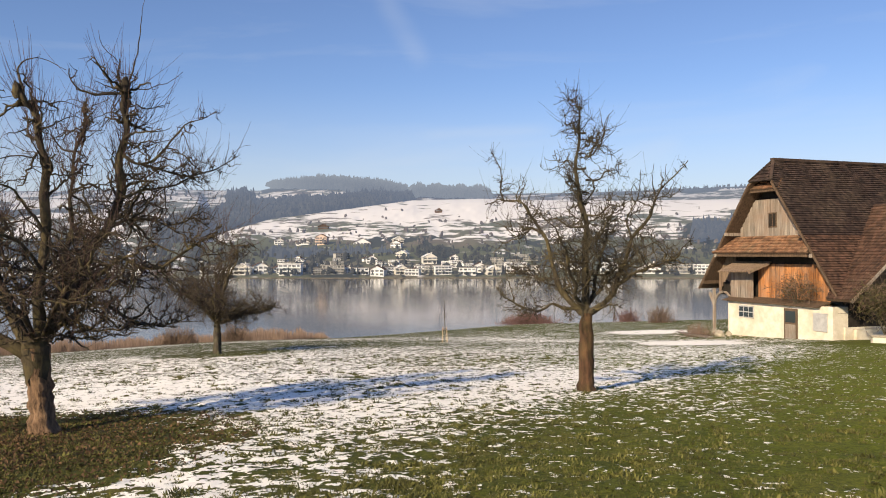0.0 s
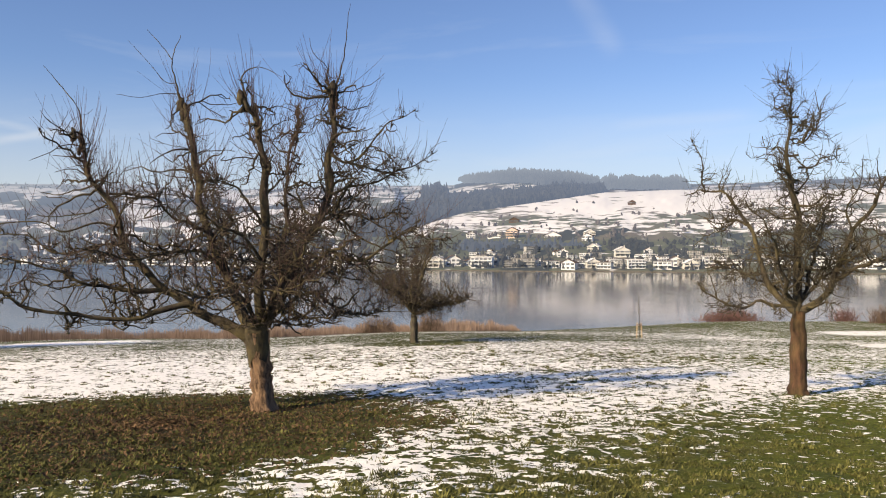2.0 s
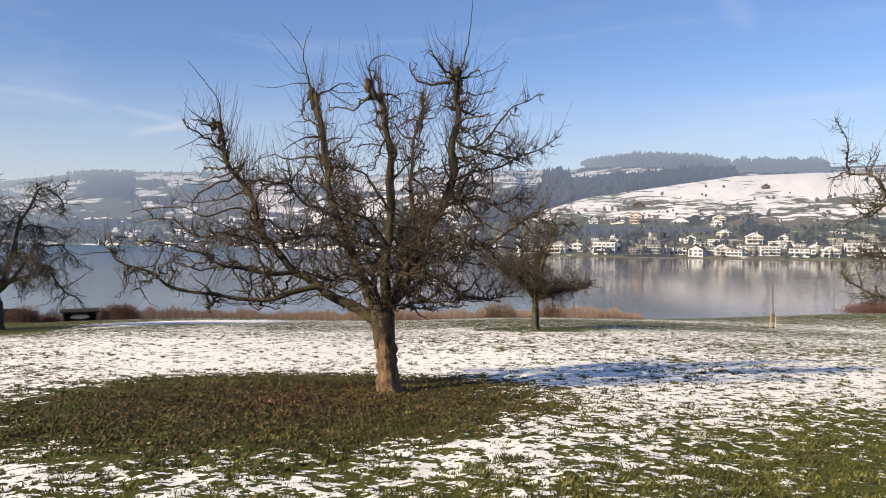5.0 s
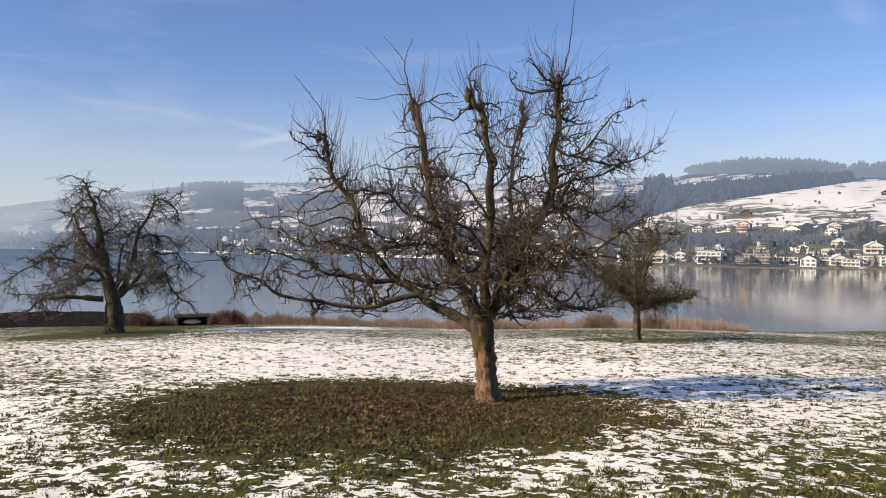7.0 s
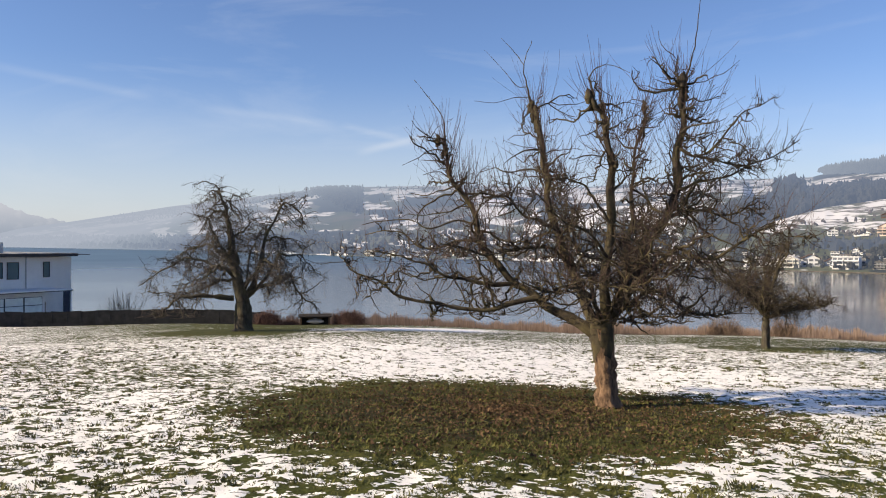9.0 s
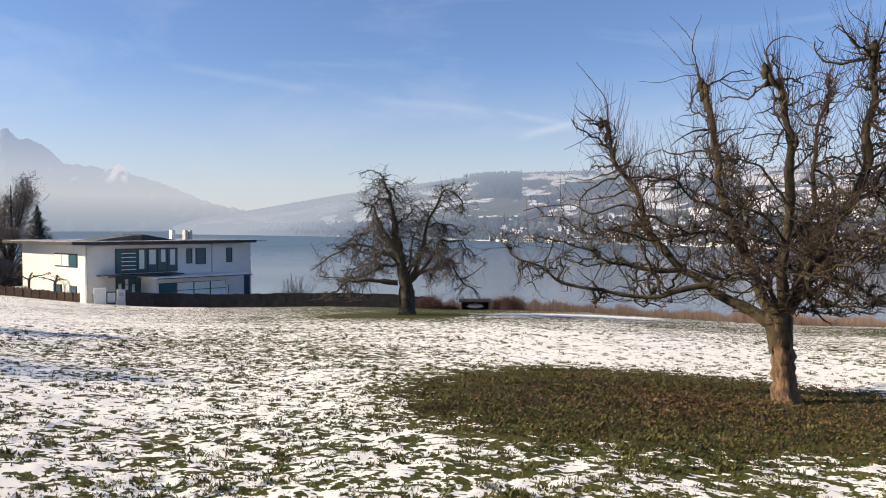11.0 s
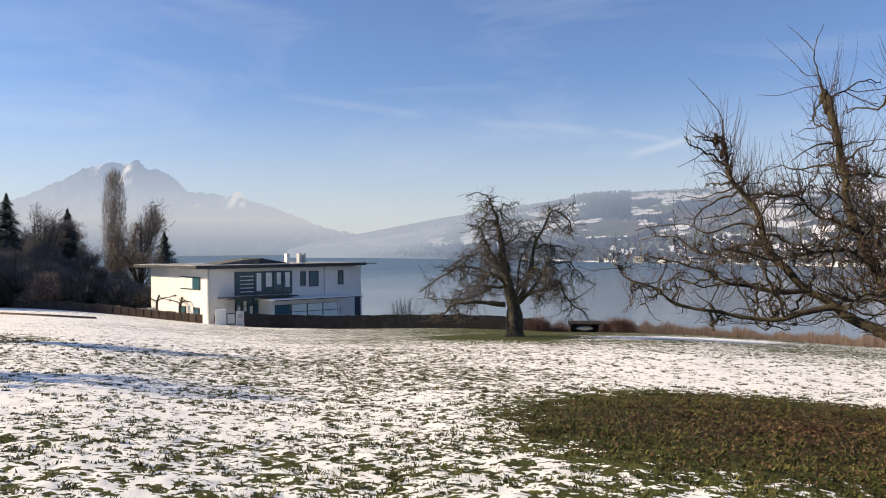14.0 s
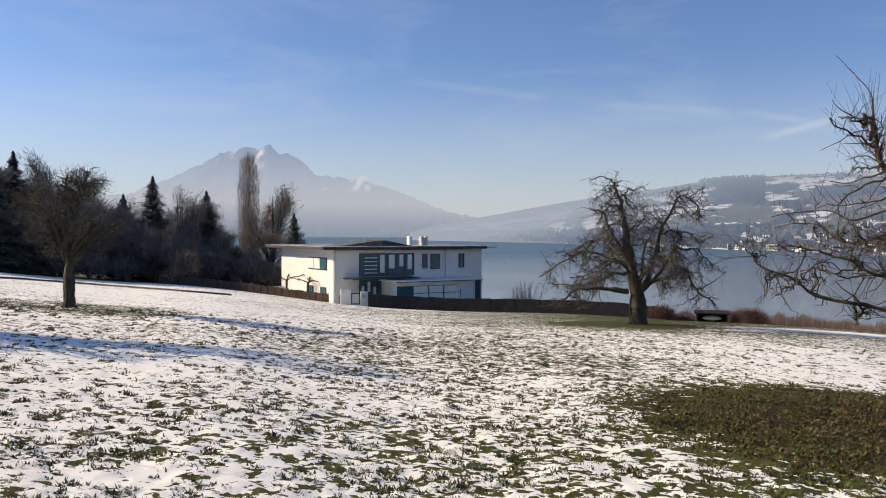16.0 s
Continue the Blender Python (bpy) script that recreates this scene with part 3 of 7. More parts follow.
# ---- trees ----
def tubes(paths, radii, sides=3):
    """Tapered tubes round n paths of k points each: verts and quads."""
    P, R = np.asarray(paths, float), np.asarray(radii, float)
    n, k, _ = P.shape
    T = np.gradient(P, axis=1)
    T /= np.linalg.norm(T, axis=2, keepdims=True) + 1e-9
    ref = np.where(np.abs(T[:, :1, 2:3]) > 0.8, [1.0, 0.0, 0.0], [0.0, 0.0, 1.0])
    ref = np.broadcast_to(ref, T.shape)
    U = np.cross(T, ref)
    U /= np.linalg.norm(U, axis=2, keepdims=True) + 1e-9
    V = np.cross(T, U)
    a = np.arange(sides) * 2 * math.pi / sides
    ring = U[:, :, None] * np.cos(a)[None, None, :, None] + V[:, :, None] * np.sin(a)[None, None, :, None]
    verts = (P[:, :, None] + ring * R[:, :, None, None]).reshape(-1, 3)
    i = (np.arange(n)[:, None, None] * k + np.arange(k - 1)[None, :, None]) * sides
    j, j2 = np.arange(sides)[None, None], (np.arange(sides)[None, None] + 1) % sides
    quads = np.stack([i + j, i + j2, i + sides + j2, i + sides + j], -1).reshape(-1, 4)
    return verts, quads


def joined(groups):
    vs, fs, o = [], [], 0
    for v, f in groups:
        vs.append(v), fs.append(f + o)
        o += len(v)
    return np.concatenate(vs), np.concatenate(fs)


def spline(points, k):
    """k points along a smooth curve through the given ones."""
    p = np.asarray(points, float)
    q = np.vstack([2 * p[0] - p[1], p, 2 * p[-1] - p[-2]])
    t = np.linspace(0, len(p) - 1 - 1e-6, k)
    i, u = t.astype(int), (t % 1)[:, None]
    a, b, c, d = q[i], q[i + 1], q[i + 2], q[i + 3]
    return 0.5 * (2 * b + (c - a) * u + (2 * a - 5 * b + 4 * c - d) * u**2 + (3 * b - a - 3 * c + d) * u**3)


def unit(v):
    return v / (np.linalg.norm(v, axis=-1, keepdims=True) + 1e-9)


def sprout(rng, paths, radii, count, angle, length, r, taper=0.4, up=0.0, wobble=0.12, k=5, low=0.15, curl=0.0):
    """Side branches that leave the given paths: count in all, chosen by the paths' lengths."""
    P, R = np.asarray(paths, float), np.asarray(radii, float)
    L = np.linalg.norm(np.diff(P, axis=1), axis=2).sum(1)
    who = rng.choice(len(P), count, p=L / L.sum())
    s = low + (1 - low) * rng.rand(count)
    f = s * (P.shape[1] - 1.001)
    i, u = f.astype(int), (f % 1)[:, None]
    o = P[who, i] * (1 - u) + P[who, i + 1] * u
    t = unit(P[who, i + 1] - P[who, i])
    side = unit(np.cross(t, rng.randn(count, 3)))
    a = np.radians(angle[0] + (angle[1] - angle[0]) * rng.rand(count))[:, None]
    d = unit(t * np.cos(a) + side * np.sin(a) + np.array([0, 0, up]))
    ln = (length[0] + (length[1] - length[0]) * rng.rand(count) ** 1.5)[:, None] * (1.15 - 0.5 * s[:, None])
    ln = ln * np.clip(R[who, i] / (2.0 * r[0]), 0.35, 1.0)[:, None]
    out, p = [o], o
    for step in range(k - 1):
        d = unit(d + wobble * rng.randn(count, 3) + np.array([0, 0, curl]))
        p = p + d * ln / (k - 1)
        out.append(p)
    Q = np.stack(out, 1)
    r0 = np.minimum(r[0] + (r[1] - r[0]) * rng.rand(count), (R[who, i] * 0.8))
    return Q, r0[:, None] * np.linspace(1, taper, k)[None]


def limb_path(rng, points, r0, r1, k=18, wobble=0.035):
    p = spline(points, k)
    step = rng.randn(k, 3) * wobble * np.minimum(1.0, np.linspace(r0, r1, k) / 0.045)[:, None]
    step[0] = 0
    p = p + step
    s = np.linspace(0, 1, k)
    r = r0 + (r1 - r0) * s**0.75
    return p, r * (1 + 0.12 * rng.randn(k) * (s > 0.05))


def part(name, me, material, parent, label=""):
    return place(name, me, material, parent, label)


def limb(limbs, r0, r1, *points):
    """One limb of a tree: its thickness at start and end, and its course across, away and up from the foot."""
    limbs.append((points, r0, r1))


def crooked(rng, points, r0, r1, k=22, wobble=0.05):
    """A limb that wanders and thickens unevenly on its way through the points."""
    p = spline(points, k)
    n = rng.randn(k, 3)
    n = 0.5 * n + 0.25 * (np.roll(n, 1, 0) + np.roll(n, -1, 0))
    s = np.linspace(0, 1, k)
    p = p + n * (wobble * np.minimum(1, s * 6) * min(1.0, r0 / 0.06) ** 1.3)[:, None]
    r = r0 + (r1 - r0) * s**0.7
    return p, r * (1 + 0.13 * rng.randn(k) * (s > 0.05))


def fruit_tree(name, at, facing, trunk, limbs, seed, label, bark=None, stem=None, twigs=None, shoot=None, heads=True, group="orchard trees", lean=0.0, floor=-9.0,
               side=3.0, twig=22.0, fine=55.0, spur=24.0, shoots=0.0, reach=1.0, lift=0.05, droop=0.0, thick=1.0, wobble=0.05):
    """Old fruit tree without leaves. trunk: height and radius; side, twig, fine, spur, shoots: how many of each to a metre of limb."""
    rng = np.random.RandomState(seed)
    bark, stem, twigs, shoot = bark or M_BARK, stem or M_TRUNK, twigs or M_TWIG, shoot or M_SHOOT
    x, y = at
    ob = new(name)
    ob.matrix_basis = pose(x, y, gz(x, y) - 0.03, 0, 0, facing)
    tagged(ob, label, "tree", group)
    h, r = trunk
    zs = np.concatenate([[-0.12, -0.03, 0.05, 0.13], np.linspace(0.22, h, 14)])
    n = len(zs)
    path = np.stack([lean * zs / h + 0.012 * rng.randn(n), 0.012 * rng.randn(n), zs], -1)
    rad = r * (1.0 + 0.42 * np.exp(-np.maximum(zs, 0) / 0.10) + 0.20 * smooth(h - 0.45, h, zs)) * (1 + 0.035 * rng.randn(n))
    if not heads:        # the stem narrows into its limbs
        rad *= 1 - 0.42 * smooth(h - 0.55, h, zs)
    v, f = tubes(path[None], rad[None], 28)
    a = np.arctan2(v[:, 1], v[:, 0] - lean * v[:, 2] / h)
    c = np.stack([np.interp(v[:, 2], zs, path[:, 0]), np.interp(v[:, 2], zs, path[:, 1]), v[:, 2]], -1)
    root = np.exp(-np.maximum(v[:, 2], 0) / 0.14)
    v = c + (v - c) * (1 + 0.06 * np.sin(a * 4 + 1.3 + v[:, 2]) + 0.035 * np.sin(a * 9 + v[:, 2] * 3) + 0.025 * np.sin(a * 13 - v[:, 2] * 5) + 0.13 * root * np.sin(a * 5 + 0.6))[:, None]
    part("trunk", mesh_from("trunk", v, f), stem, ob, "light brown furrowed bark" if stem is M_TRUNK else "")
    if heads:        # swollen dark fork where the limbs leave the trunk
        zf = np.array([h - 0.44, h - 0.22, h - 0.02, h + 0.07, h + 0.13])
        fp = np.stack([lean * zf / h, 0 * zf, zf], -1)
        v, f = tubes(fp[None], (r * np.array([1.09, 1.17, 1.26, 1.05, 0.4]))[None], 18)
        v[:18, 2] += 0.10 * np.sin(np.arange(18) * 1.7) + 0.07 * np.sin(np.arange(18) * 3.9)
        part("fork", mesh_from("fork", v, f), bark, ob, "dark lichened fork of the trunk")
    P, R, top = [], [], []
    for pts, r0, r1 in limbs:
        p, q = crooked(rng, pts, r0, r1, wobble=wobble)
        P.append(p), R.append(q)
        groups = [tubes(p[None], q[None], 9)]
        if heads and r1 > 0.018:      # knotty pruning head
            for z, w in ((0.0, 1.0), (-0.28, 0.8), (-0.6, 0.7)):
                o = p[-1] + (p[-4] - p[-1]) * (-z / 0.6) + rng.randn(3) * 0.03
                kp = np.stack([o + np.array([0.25 * e * rng.randn(), 0, e]) for e in (-0.13, -0.06, 0.0, 0.06, 0.11)])
                groups.append(tubes(kp[None], np.array([[r1, r1 * 1.55, r1 * 1.75, r1 * 1.2, 0.01]]) * w, 7))
            top.append((p[-12:], q[-12:]))
        part("limb", mesh_from("limb", *joined(groups)), bark, ob)
    stout = [i for i, l in enumerate(limbs) if l[1] > 0.021 * thick]      # thin leaders stay clean
    P, R = np.stack([P[i] for i in stout]), np.stack([R[i] for i in stout])
    total = np.linalg.norm(np.diff(P, axis=1), axis=2).sum()

    def settle(q):
        q[0][..., 2] = np.where(q[0][..., 2] < floor, floor + 0.12 * (q[0][..., 2] - floor), q[0][..., 2])
        return q

    # crooked branches, twigs, fine twigs and fruiting spurs
    s0 = settle(sprout(rng, P, R, int(total * side), (50, 100), (0.35 * reach, 1.6 * reach), (0.011 * thick, 0.024 * thick), 0.35, lift - droop, 0.25, 11, 0.14, 0.015 - droop * 0.12))
    s0[0][:, 1:] += rng.randn(*s0[0][:, 1:].shape) * 0.016 * thick      # knees where old spurs were cut
    A = np.concatenate([R[:, ::2], R[:, -1:]], 1)[:, :11], np.concatenate([P[:, ::2], P[:, -1:]], 1)[:, :11]
    Q, W = np.concatenate([A[1], s0[0]]), np.concatenate([A[0], s0[1]])
    s1 = settle(sprout(rng, Q, W, int(total * twig), (45, 100), (0.16 * reach, 0.95 * reach), (0.0055 * thick, 0.010 * thick), 0.40, lift - droop, 0.34, 6, 0.12, 0.01 - droop * 0.25))
    s2 = settle(sprout(rng, *s1, int(total * fine), (35, 95), (0.08 * reach, 0.42 * reach), (0.0028 * thick, 0.0045 * thick), 0.5, 0.06 - droop, 0.32, 3, 0.15, -droop * 0.3))
    s3 = sprout(rng, Q, W, int(total * spur), (50, 100), (0.04, 0.16), (0.006, 0.012), 0.6, 0.08, 0.5, 3, 0.05)
    tagged(part("branchwork", mesh_from("branchwork", *tubes(*s0, 6)), bark, ob), kind="stuff")
    g = [tubes(*s1, 4), tubes(*s2, 3), tubes(*s3, 4)]
    tagged(part("crown", mesh_from("crown", *joined(g)), twigs, ob), kind="stuff")
    if shoots:       # slender upright shoots, thickest about the pruning heads
        g = []
        if top:
            tp, tr = np.stack([t[0] for t in top]), np.stack([t[1] for t in top])
            g.append(tubes(*sprout(rng, tp, np.maximum(tr, 0.02), int(len(top) * 26 * shoots), (15, 85), (0.5, 1.6), (0.0034, 0.0056), 0.35, 0.60, 0.05, 6, 0.0, 0.09), 3))
        g.append(tubes(*sprout(rng, Q, W, int(total * 7.5 * shoots), (10, 70), (0.3, 1.15), (0.0030, 0.0048), 0.4, 1.0, 0.06, 5, 0.3, 0.10), 3))
        tagged(part("regrowth", mesh_from("regrowth", *joined(g)), shoot, ob, "thin upright reddish shoots"), kind="stuff")
    return ob


def dome_limbs(seed, n, base, mid, rise, spread, r0, rough=0.16):
    """Limbs that fork low and end all over a rounded crown."""
    rng = np.random.RandomState(seed)
    out = []
    for i in range(n):
        a, f = 2.4 * i + rng.rand() * 0.4, math.asin(0.02 + 0.95 * ((i * 0.618) % 1.0))
        k = 1 + rough * rng.randn()
        s, top = spread * math.cos(f) * k, mid + rise * math.sin(f) * k
        c, d, z0 = math.cos(a), math.sin(a), base + 0.25 * rng.rand() * (mid - base)
        out.append(([(0, 0, z0), (c * s * 0.28, d * s * 0.28, z0 + (top - z0) * 0.36), (c * s * 0.60 - d * s * 0.10, d * s * 0.60 + c * s * 0.10, z0 + (top - z0) * 0.66), (c * s * 0.88, d * s * 0.88, z0 + (top - z0) * 0.84), (c * s, d * s, top)], r0, 0.018))
    return out


# the large tree: stout limbs pruned to upright heads, long low boughs to one side
BIG = []
limb(BIG, 0.115, 0.030, (-0.26, 0.00, 1.26), (-0.63, 0.07, 1.50), (-1.02, 0.13, 1.71), (-1.39, 0.18, 1.95), (-1.67, 0.22, 2.14), (-1.97, 0.27, 2.46), (-2.21, 0.31, 2.81), (-2.33, 0.35, 3.28), (-2.50, 0.39, 3.62), (-2.72, 0.43, 3.90), (-2.85, 0.46, 4.20), (-2.89, 0.50, 4.58))
limb(BIG, 0.050, 0.010, (-1.56, 0.20, 2.05), (-1.98, 0.03, 2.06), (-2.44, -0.09, 2.12), (-2.81, -0.20, 2.21), (-3.12, -0.31, 2.42), (-3.52, -0.40, 2.52), (-3.92, -0.50, 2.61))
limb(BIG, 0.062, 0.010, (-1.18, -0.10, 1.84), (-1.57, -0.20, 1.76), (-1.99, -0.28, 1.59), (-2.50, -0.35, 1.61), (-2.88, -0.41, 1.77), (-3.36, -0.47, 1.80), (-3.60, -0.53, 1.98), (-3.89, -0.59, 2.18), (-4.25, -0.65, 2.30), (-4.39, -0.70, 2.48))
limb(BIG, 0.030, 0.008, (-2.21, 0.30, 2.76), (-2.58, 0.44, 2.81), (-3.02, 0.55, 2.64), (-3.39, 0.64, 2.69), (-3.64, 0.73, 2.91), (-4.02, 0.82, 2.99), (-4.46, 0.90, 2.91))
limb(BIG, 0.026, 0.007, (-2.29, 0.30, 3.08), (-2.60, 0.27, 3.14), (-3.07, 0.25, 3.00), (-3.38, 0.23, 3.14), (-3.82, 0.22, 3.15), (-4.31, 0.20, 3.07))
limb(BIG, 0.024, 0.006, (-2.50, 0.40, 3.62), (-2.09, 0.17, 3.60), (-1.69, -0.00, 3.48), (-1.84, -0.16, 3.22), (-1.52, -0.30, 3.29))
limb(BIG, 0.022, 0.006, (-2.64, 0.40, 3.77), (-2.96, 0.65, 3.69), (-3.31, 0.83, 3.62), (-3.60, 1.00, 3.68))
limb(BIG, 0.110, 0.044, (-0.17, 0.00, 1.32), (-0.34, 0.14, 1.67), (-0.52, 0.25, 2.13), (-0.71, 0.34, 2.56), (-0.89, 0.43, 3.01), (-1.02, 0.52, 3.46), (-1.09, 0.60, 3.86), (-1.17, 0.68, 4.17), (-1.23, 0.75, 4.58), (-1.32, 0.83, 5.00), (-1.36, 0.90, 5.24))
limb(BIG, 0.034, 0.008, (-0.85, 0.40, 2.96), (-1.16, 0.07, 3.14), (-1.46, -0.18, 3.26), (-1.67, -0.40, 3.50), (-1.95, -0.60, 3.57), (-2.23, -0.80, 3.51))
limb(BIG, 0.040, 0.008, (-0.58, 0.30, 2.32), (-0.91, -0.15, 2.62), (-1.22, -0.49, 2.69), (-1.61, -0.79, 2.64), (-1.98, -1.07, 2.57), (-2.29, -1.34, 2.70), (-2.55, -1.60, 2.73))
limb(BIG, 0.026, 0.007, (-1.12, 0.60, 4.01), (-1.45, 0.93, 4.08), (-1.80, 1.17, 4.06), (-2.10, 1.39, 4.17), (-2.38, 1.60, 4.10))
limb(BIG, 0.022, 0.006, (-1.20, 0.70, 4.40), (-1.42, 0.49, 4.38), (-1.62, 0.34, 4.26), (-1.81, 0.20, 4.11))
limb(BIG, 0.105, 0.040, (-0.07, 0.00, 1.35), (-0.08, -0.16, 1.86), (-0.04, -0.27, 2.43), (-0.01, -0.37, 2.99), (-0.04, -0.47, 3.50), (-0.02, -0.56, 3.91), (-0.04, -0.65, 4.28), (-0.12, -0.74, 4.59), (-0.21, -0.82, 4.91), (-0.27, -0.90, 5.05))
limb(BIG, 0.034, 0.008, (-0.05, -0.40, 2.53), (-0.27, -0.70, 2.85), (-0.51, -0.93, 3.00), (-0.79, -1.13, 3.13), (-1.04, -1.32, 3.41), (-1.29, -1.50, 3.57))
limb(BIG, 0.030, 0.008, (-0.02, -0.50, 3.08), (-0.24, -0.66, 3.44), (-0.48, -0.79, 3.69), (-0.71, -0.90, 3.77), (-0.93, -1.00, 3.71))
limb(BIG, 0.066, 0.022, (0.02, 0.00, 1.45), (0.21, 0.33, 2.13), (0.34, 0.58, 2.81), (0.43, 0.80, 3.52), (0.48, 1.01, 4.15), (0.57, 1.21, 4.69), (0.68, 1.40, 5.24))
limb(BIG, 0.022, 0.006, (0.41, 0.90, 3.73), (0.70, 1.19, 3.94), (0.98, 1.41, 3.85), (1.31, 1.60, 4.05))
limb(BIG, 0.112, 0.044, (0.01, 0.00, 1.45), (0.29, -0.06, 2.00), (0.51, -0.11, 2.48), (0.74, -0.15, 2.89), (0.93, -0.19, 3.23), (1.06, -0.23, 3.64), (1.09, -0.27, 4.03), (1.09, -0.30, 4.39), (1.13, -0.33, 4.74), (1.09, -0.37, 5.11), (1.13, -0.40, 5.38))
limb(BIG, 0.034, 0.006, (1.07, -0.40, 4.27), (1.30, -0.48, 4.13), (1.57, -0.54, 4.29), (1.79, -0.60, 4.61), (2.11, -0.65, 4.84), (2.43, -0.70, 4.97))
limb(BIG, 0.030, 0.006, (1.30, -0.40, 4.16), (1.63, -0.14, 4.10), (2.19, 0.06, 4.05), (2.65, 0.24, 4.22), (3.05, 0.40, 4.48))
limb(BIG, 0.034, 0.007, (1.03, -0.30, 3.60), (1.44, -0.17, 3.77), (1.81, -0.07, 3.84), (2.13, 0.02, 4.00), (2.33, 0.10, 4.16))
limb(BIG, 0.026, 0.007, (1.08, -0.40, 4.52), (1.20, -0.73, 4.56), (1.34, -0.98, 4.57), (1.51, -1.20, 4.61))
limb(BIG, 0.040, 0.009, (0.86, -0.20, 3.14), (1.15, 0.16, 3.28), (1.54, 0.42, 3.35), (1.92, 0.66, 3.25), (2.32, 0.89, 3.37), (2.68, 1.10, 3.23))
limb(BIG, 0.060, 0.009, (0.19, 0.00, 1.71), (0.43, -0.19, 2.13), (0.77, -0.33, 2.48), (1.04, -0.46, 2.70), (1.26, -0.57, 2.54), (1.55, -0.69, 2.59), (1.87, -0.80, 2.74), (2.18, -0.90, 2.97), (2.48, -1.00, 2.88), (2.81, -1.10, 2.95))
limb(BIG, 0.052, 0.009, (0.14, 0.00, 1.61), (0.49, 0.29, 1.84), (0.90, 0.50, 1.94), (1.22, 0.69, 1.69), (1.59, 0.87, 1.54), (2.05, 1.04, 1.52), (2.43, 1.20, 1.68))
limb(BIG, 0.036, 0.012, (0.14, 0.00, 1.59), (0.35, -0.40, 1.77), (0.61, -0.69, 1.65), (0.81, -0.95, 1.63), (0.99, -1.20, 1.70))
limb(BIG, 0.030, 0.010, (0.24, -0.30, 1.73), (0.36, -0.70, 1.54), (0.54, -1.00, 1.37))
limb(BIG, 0.046, 0.009, (0.04, 0.00, 1.52), (0.41, 0.52, 2.02), (0.73, 0.91, 2.31), (1.07, 1.26, 2.21), (1.48, 1.59, 2.29), (2.01, 1.90, 2.04))
limb(BIG, 0.046, 0.010, (-0.10, 0.00, 1.35), (-0.23, -0.61, 1.80), (-0.48, -1.06, 2.06), (-0.73, -1.46, 2.12), (-1.01, -1.84, 2.07), (-1.27, -2.20, 2.22))
limb(BIG, 0.046, 0.010, (-0.05, 0.00, 1.42), (0.12, -0.55, 1.89), (0.32, -0.96, 2.36), (0.51, -1.33, 2.63), (0.69, -1.67, 3.01), (0.91, -2.00, 2.97))
limb(BIG, 0.046, 0.010, (-0.15, 0.00, 1.37), (-0.29, 0.63, 2.01), (-0.52, 1.11, 2.61), (-0.66, 1.53, 3.13), (-0.89, 1.92, 3.69), (-0.79, 2.30, 4.16))
limb(BIG, 0.040, 0.010, (-0.00, 0.00, 1.47), (0.21, 0.61, 2.01), (0.54, 1.06, 2.61), (0.88, 1.46, 3.14), (1.50, 1.84, 3.63), (2.10, 2.20, 3.60))
limb(BIG, 0.015, 0.004, (-2.89, 0.50, 4.54), (-2.90, 0.50, 4.95), (-3.12, 0.50, 5.28), (-3.44, 0.50, 5.68))
limb(BIG, 0.024, 0.005, (-1.36, 0.90, 5.21), (-1.45, 0.86, 5.56), (-1.50, 0.83, 5.96), (-1.35, 0.80, 6.38))
limb(BIG, 0.011, 0.003, (-1.50, 0.90, 5.96), (-1.68, 0.96, 6.21), (-1.93, 1.00, 6.49))
limb(BIG, 0.010, 0.003, (-1.45, 0.90, 5.57), (-1.63, 0.94, 5.60), (-1.89, 0.97, 5.91), (-2.24, 1.00, 6.29))
limb(BIG, 0.010, 0.003, (-1.37, 0.80, 5.37), (-1.66, 0.72, 5.35), (-2.01, 0.66, 5.26), (-2.37, 0.60, 5.29))
limb(BIG, 0.020, 0.004, (-0.28, -0.90, 5.03), (-0.34, -0.94, 5.36), (-0.12, -0.97, 5.50), (0.26, -1.00, 5.37))
limb(BIG, 0.018, 0.004, (1.13, -0.40, 5.35), (1.25, -0.44, 5.74), (1.31, -0.47, 6.20), (1.37, -0.50, 6.73))
fruit_tree("apple_tree", BIG_TREE, 28, (1.36, 0.168), [(q, a * 0.9, b * 0.95) for q, a, b in BIG], 6, "large bare old apple tree with upright pruned limbs", lean=-0.13, side=8.0, twig=33, fine=46, spur=32, shoots=4.2, reach=0.95, thick=1.15, floor=1.55)

# the slender tree: one leader with short crooked arms, two rising side limbs
MID = []
limb(MID, 0.100, 0.006, (-0.03, 0.00, 1.61), (0.02, 0.02, 2.33), (-0.01, 0.03, 3.05), (-0.01, 0.04, 3.59), (-0.08, 0.05, 4.11), (-0.20, 0.06, 4.60), (-0.16, 0.07, 5.20), (-0.11, 0.08, 5.69), (-0.19, 0.09, 6.05), (-0.15, 0.10, 6.59))
limb(MID, 0.075, 0.006, (-0.09, 0.00, 1.67), (-0.41, 0.03, 2.02), (-0.61, 0.06, 2.42), (-0.79, 0.08, 2.99), (-0.98, 0.10, 3.42), (-1.24, 0.12, 3.91), (-1.47, 0.14, 4.14), (-1.75, 0.16, 4.19), (-1.81, 0.18, 4.69), (-2.01, 0.20, 5.27))
limb(MID, 0.085, 0.007, (0.03, 0.00, 1.66), (0.46, 0.06, 1.95), (0.65, 0.10, 2.27), (0.81, 0.14, 2.81), (1.00, 0.17, 3.29), (1.33, 0.21, 3.74), (1.52, 0.24, 4.22), (1.92, 0.27, 4.60), (2.11, 0.30, 4.93))
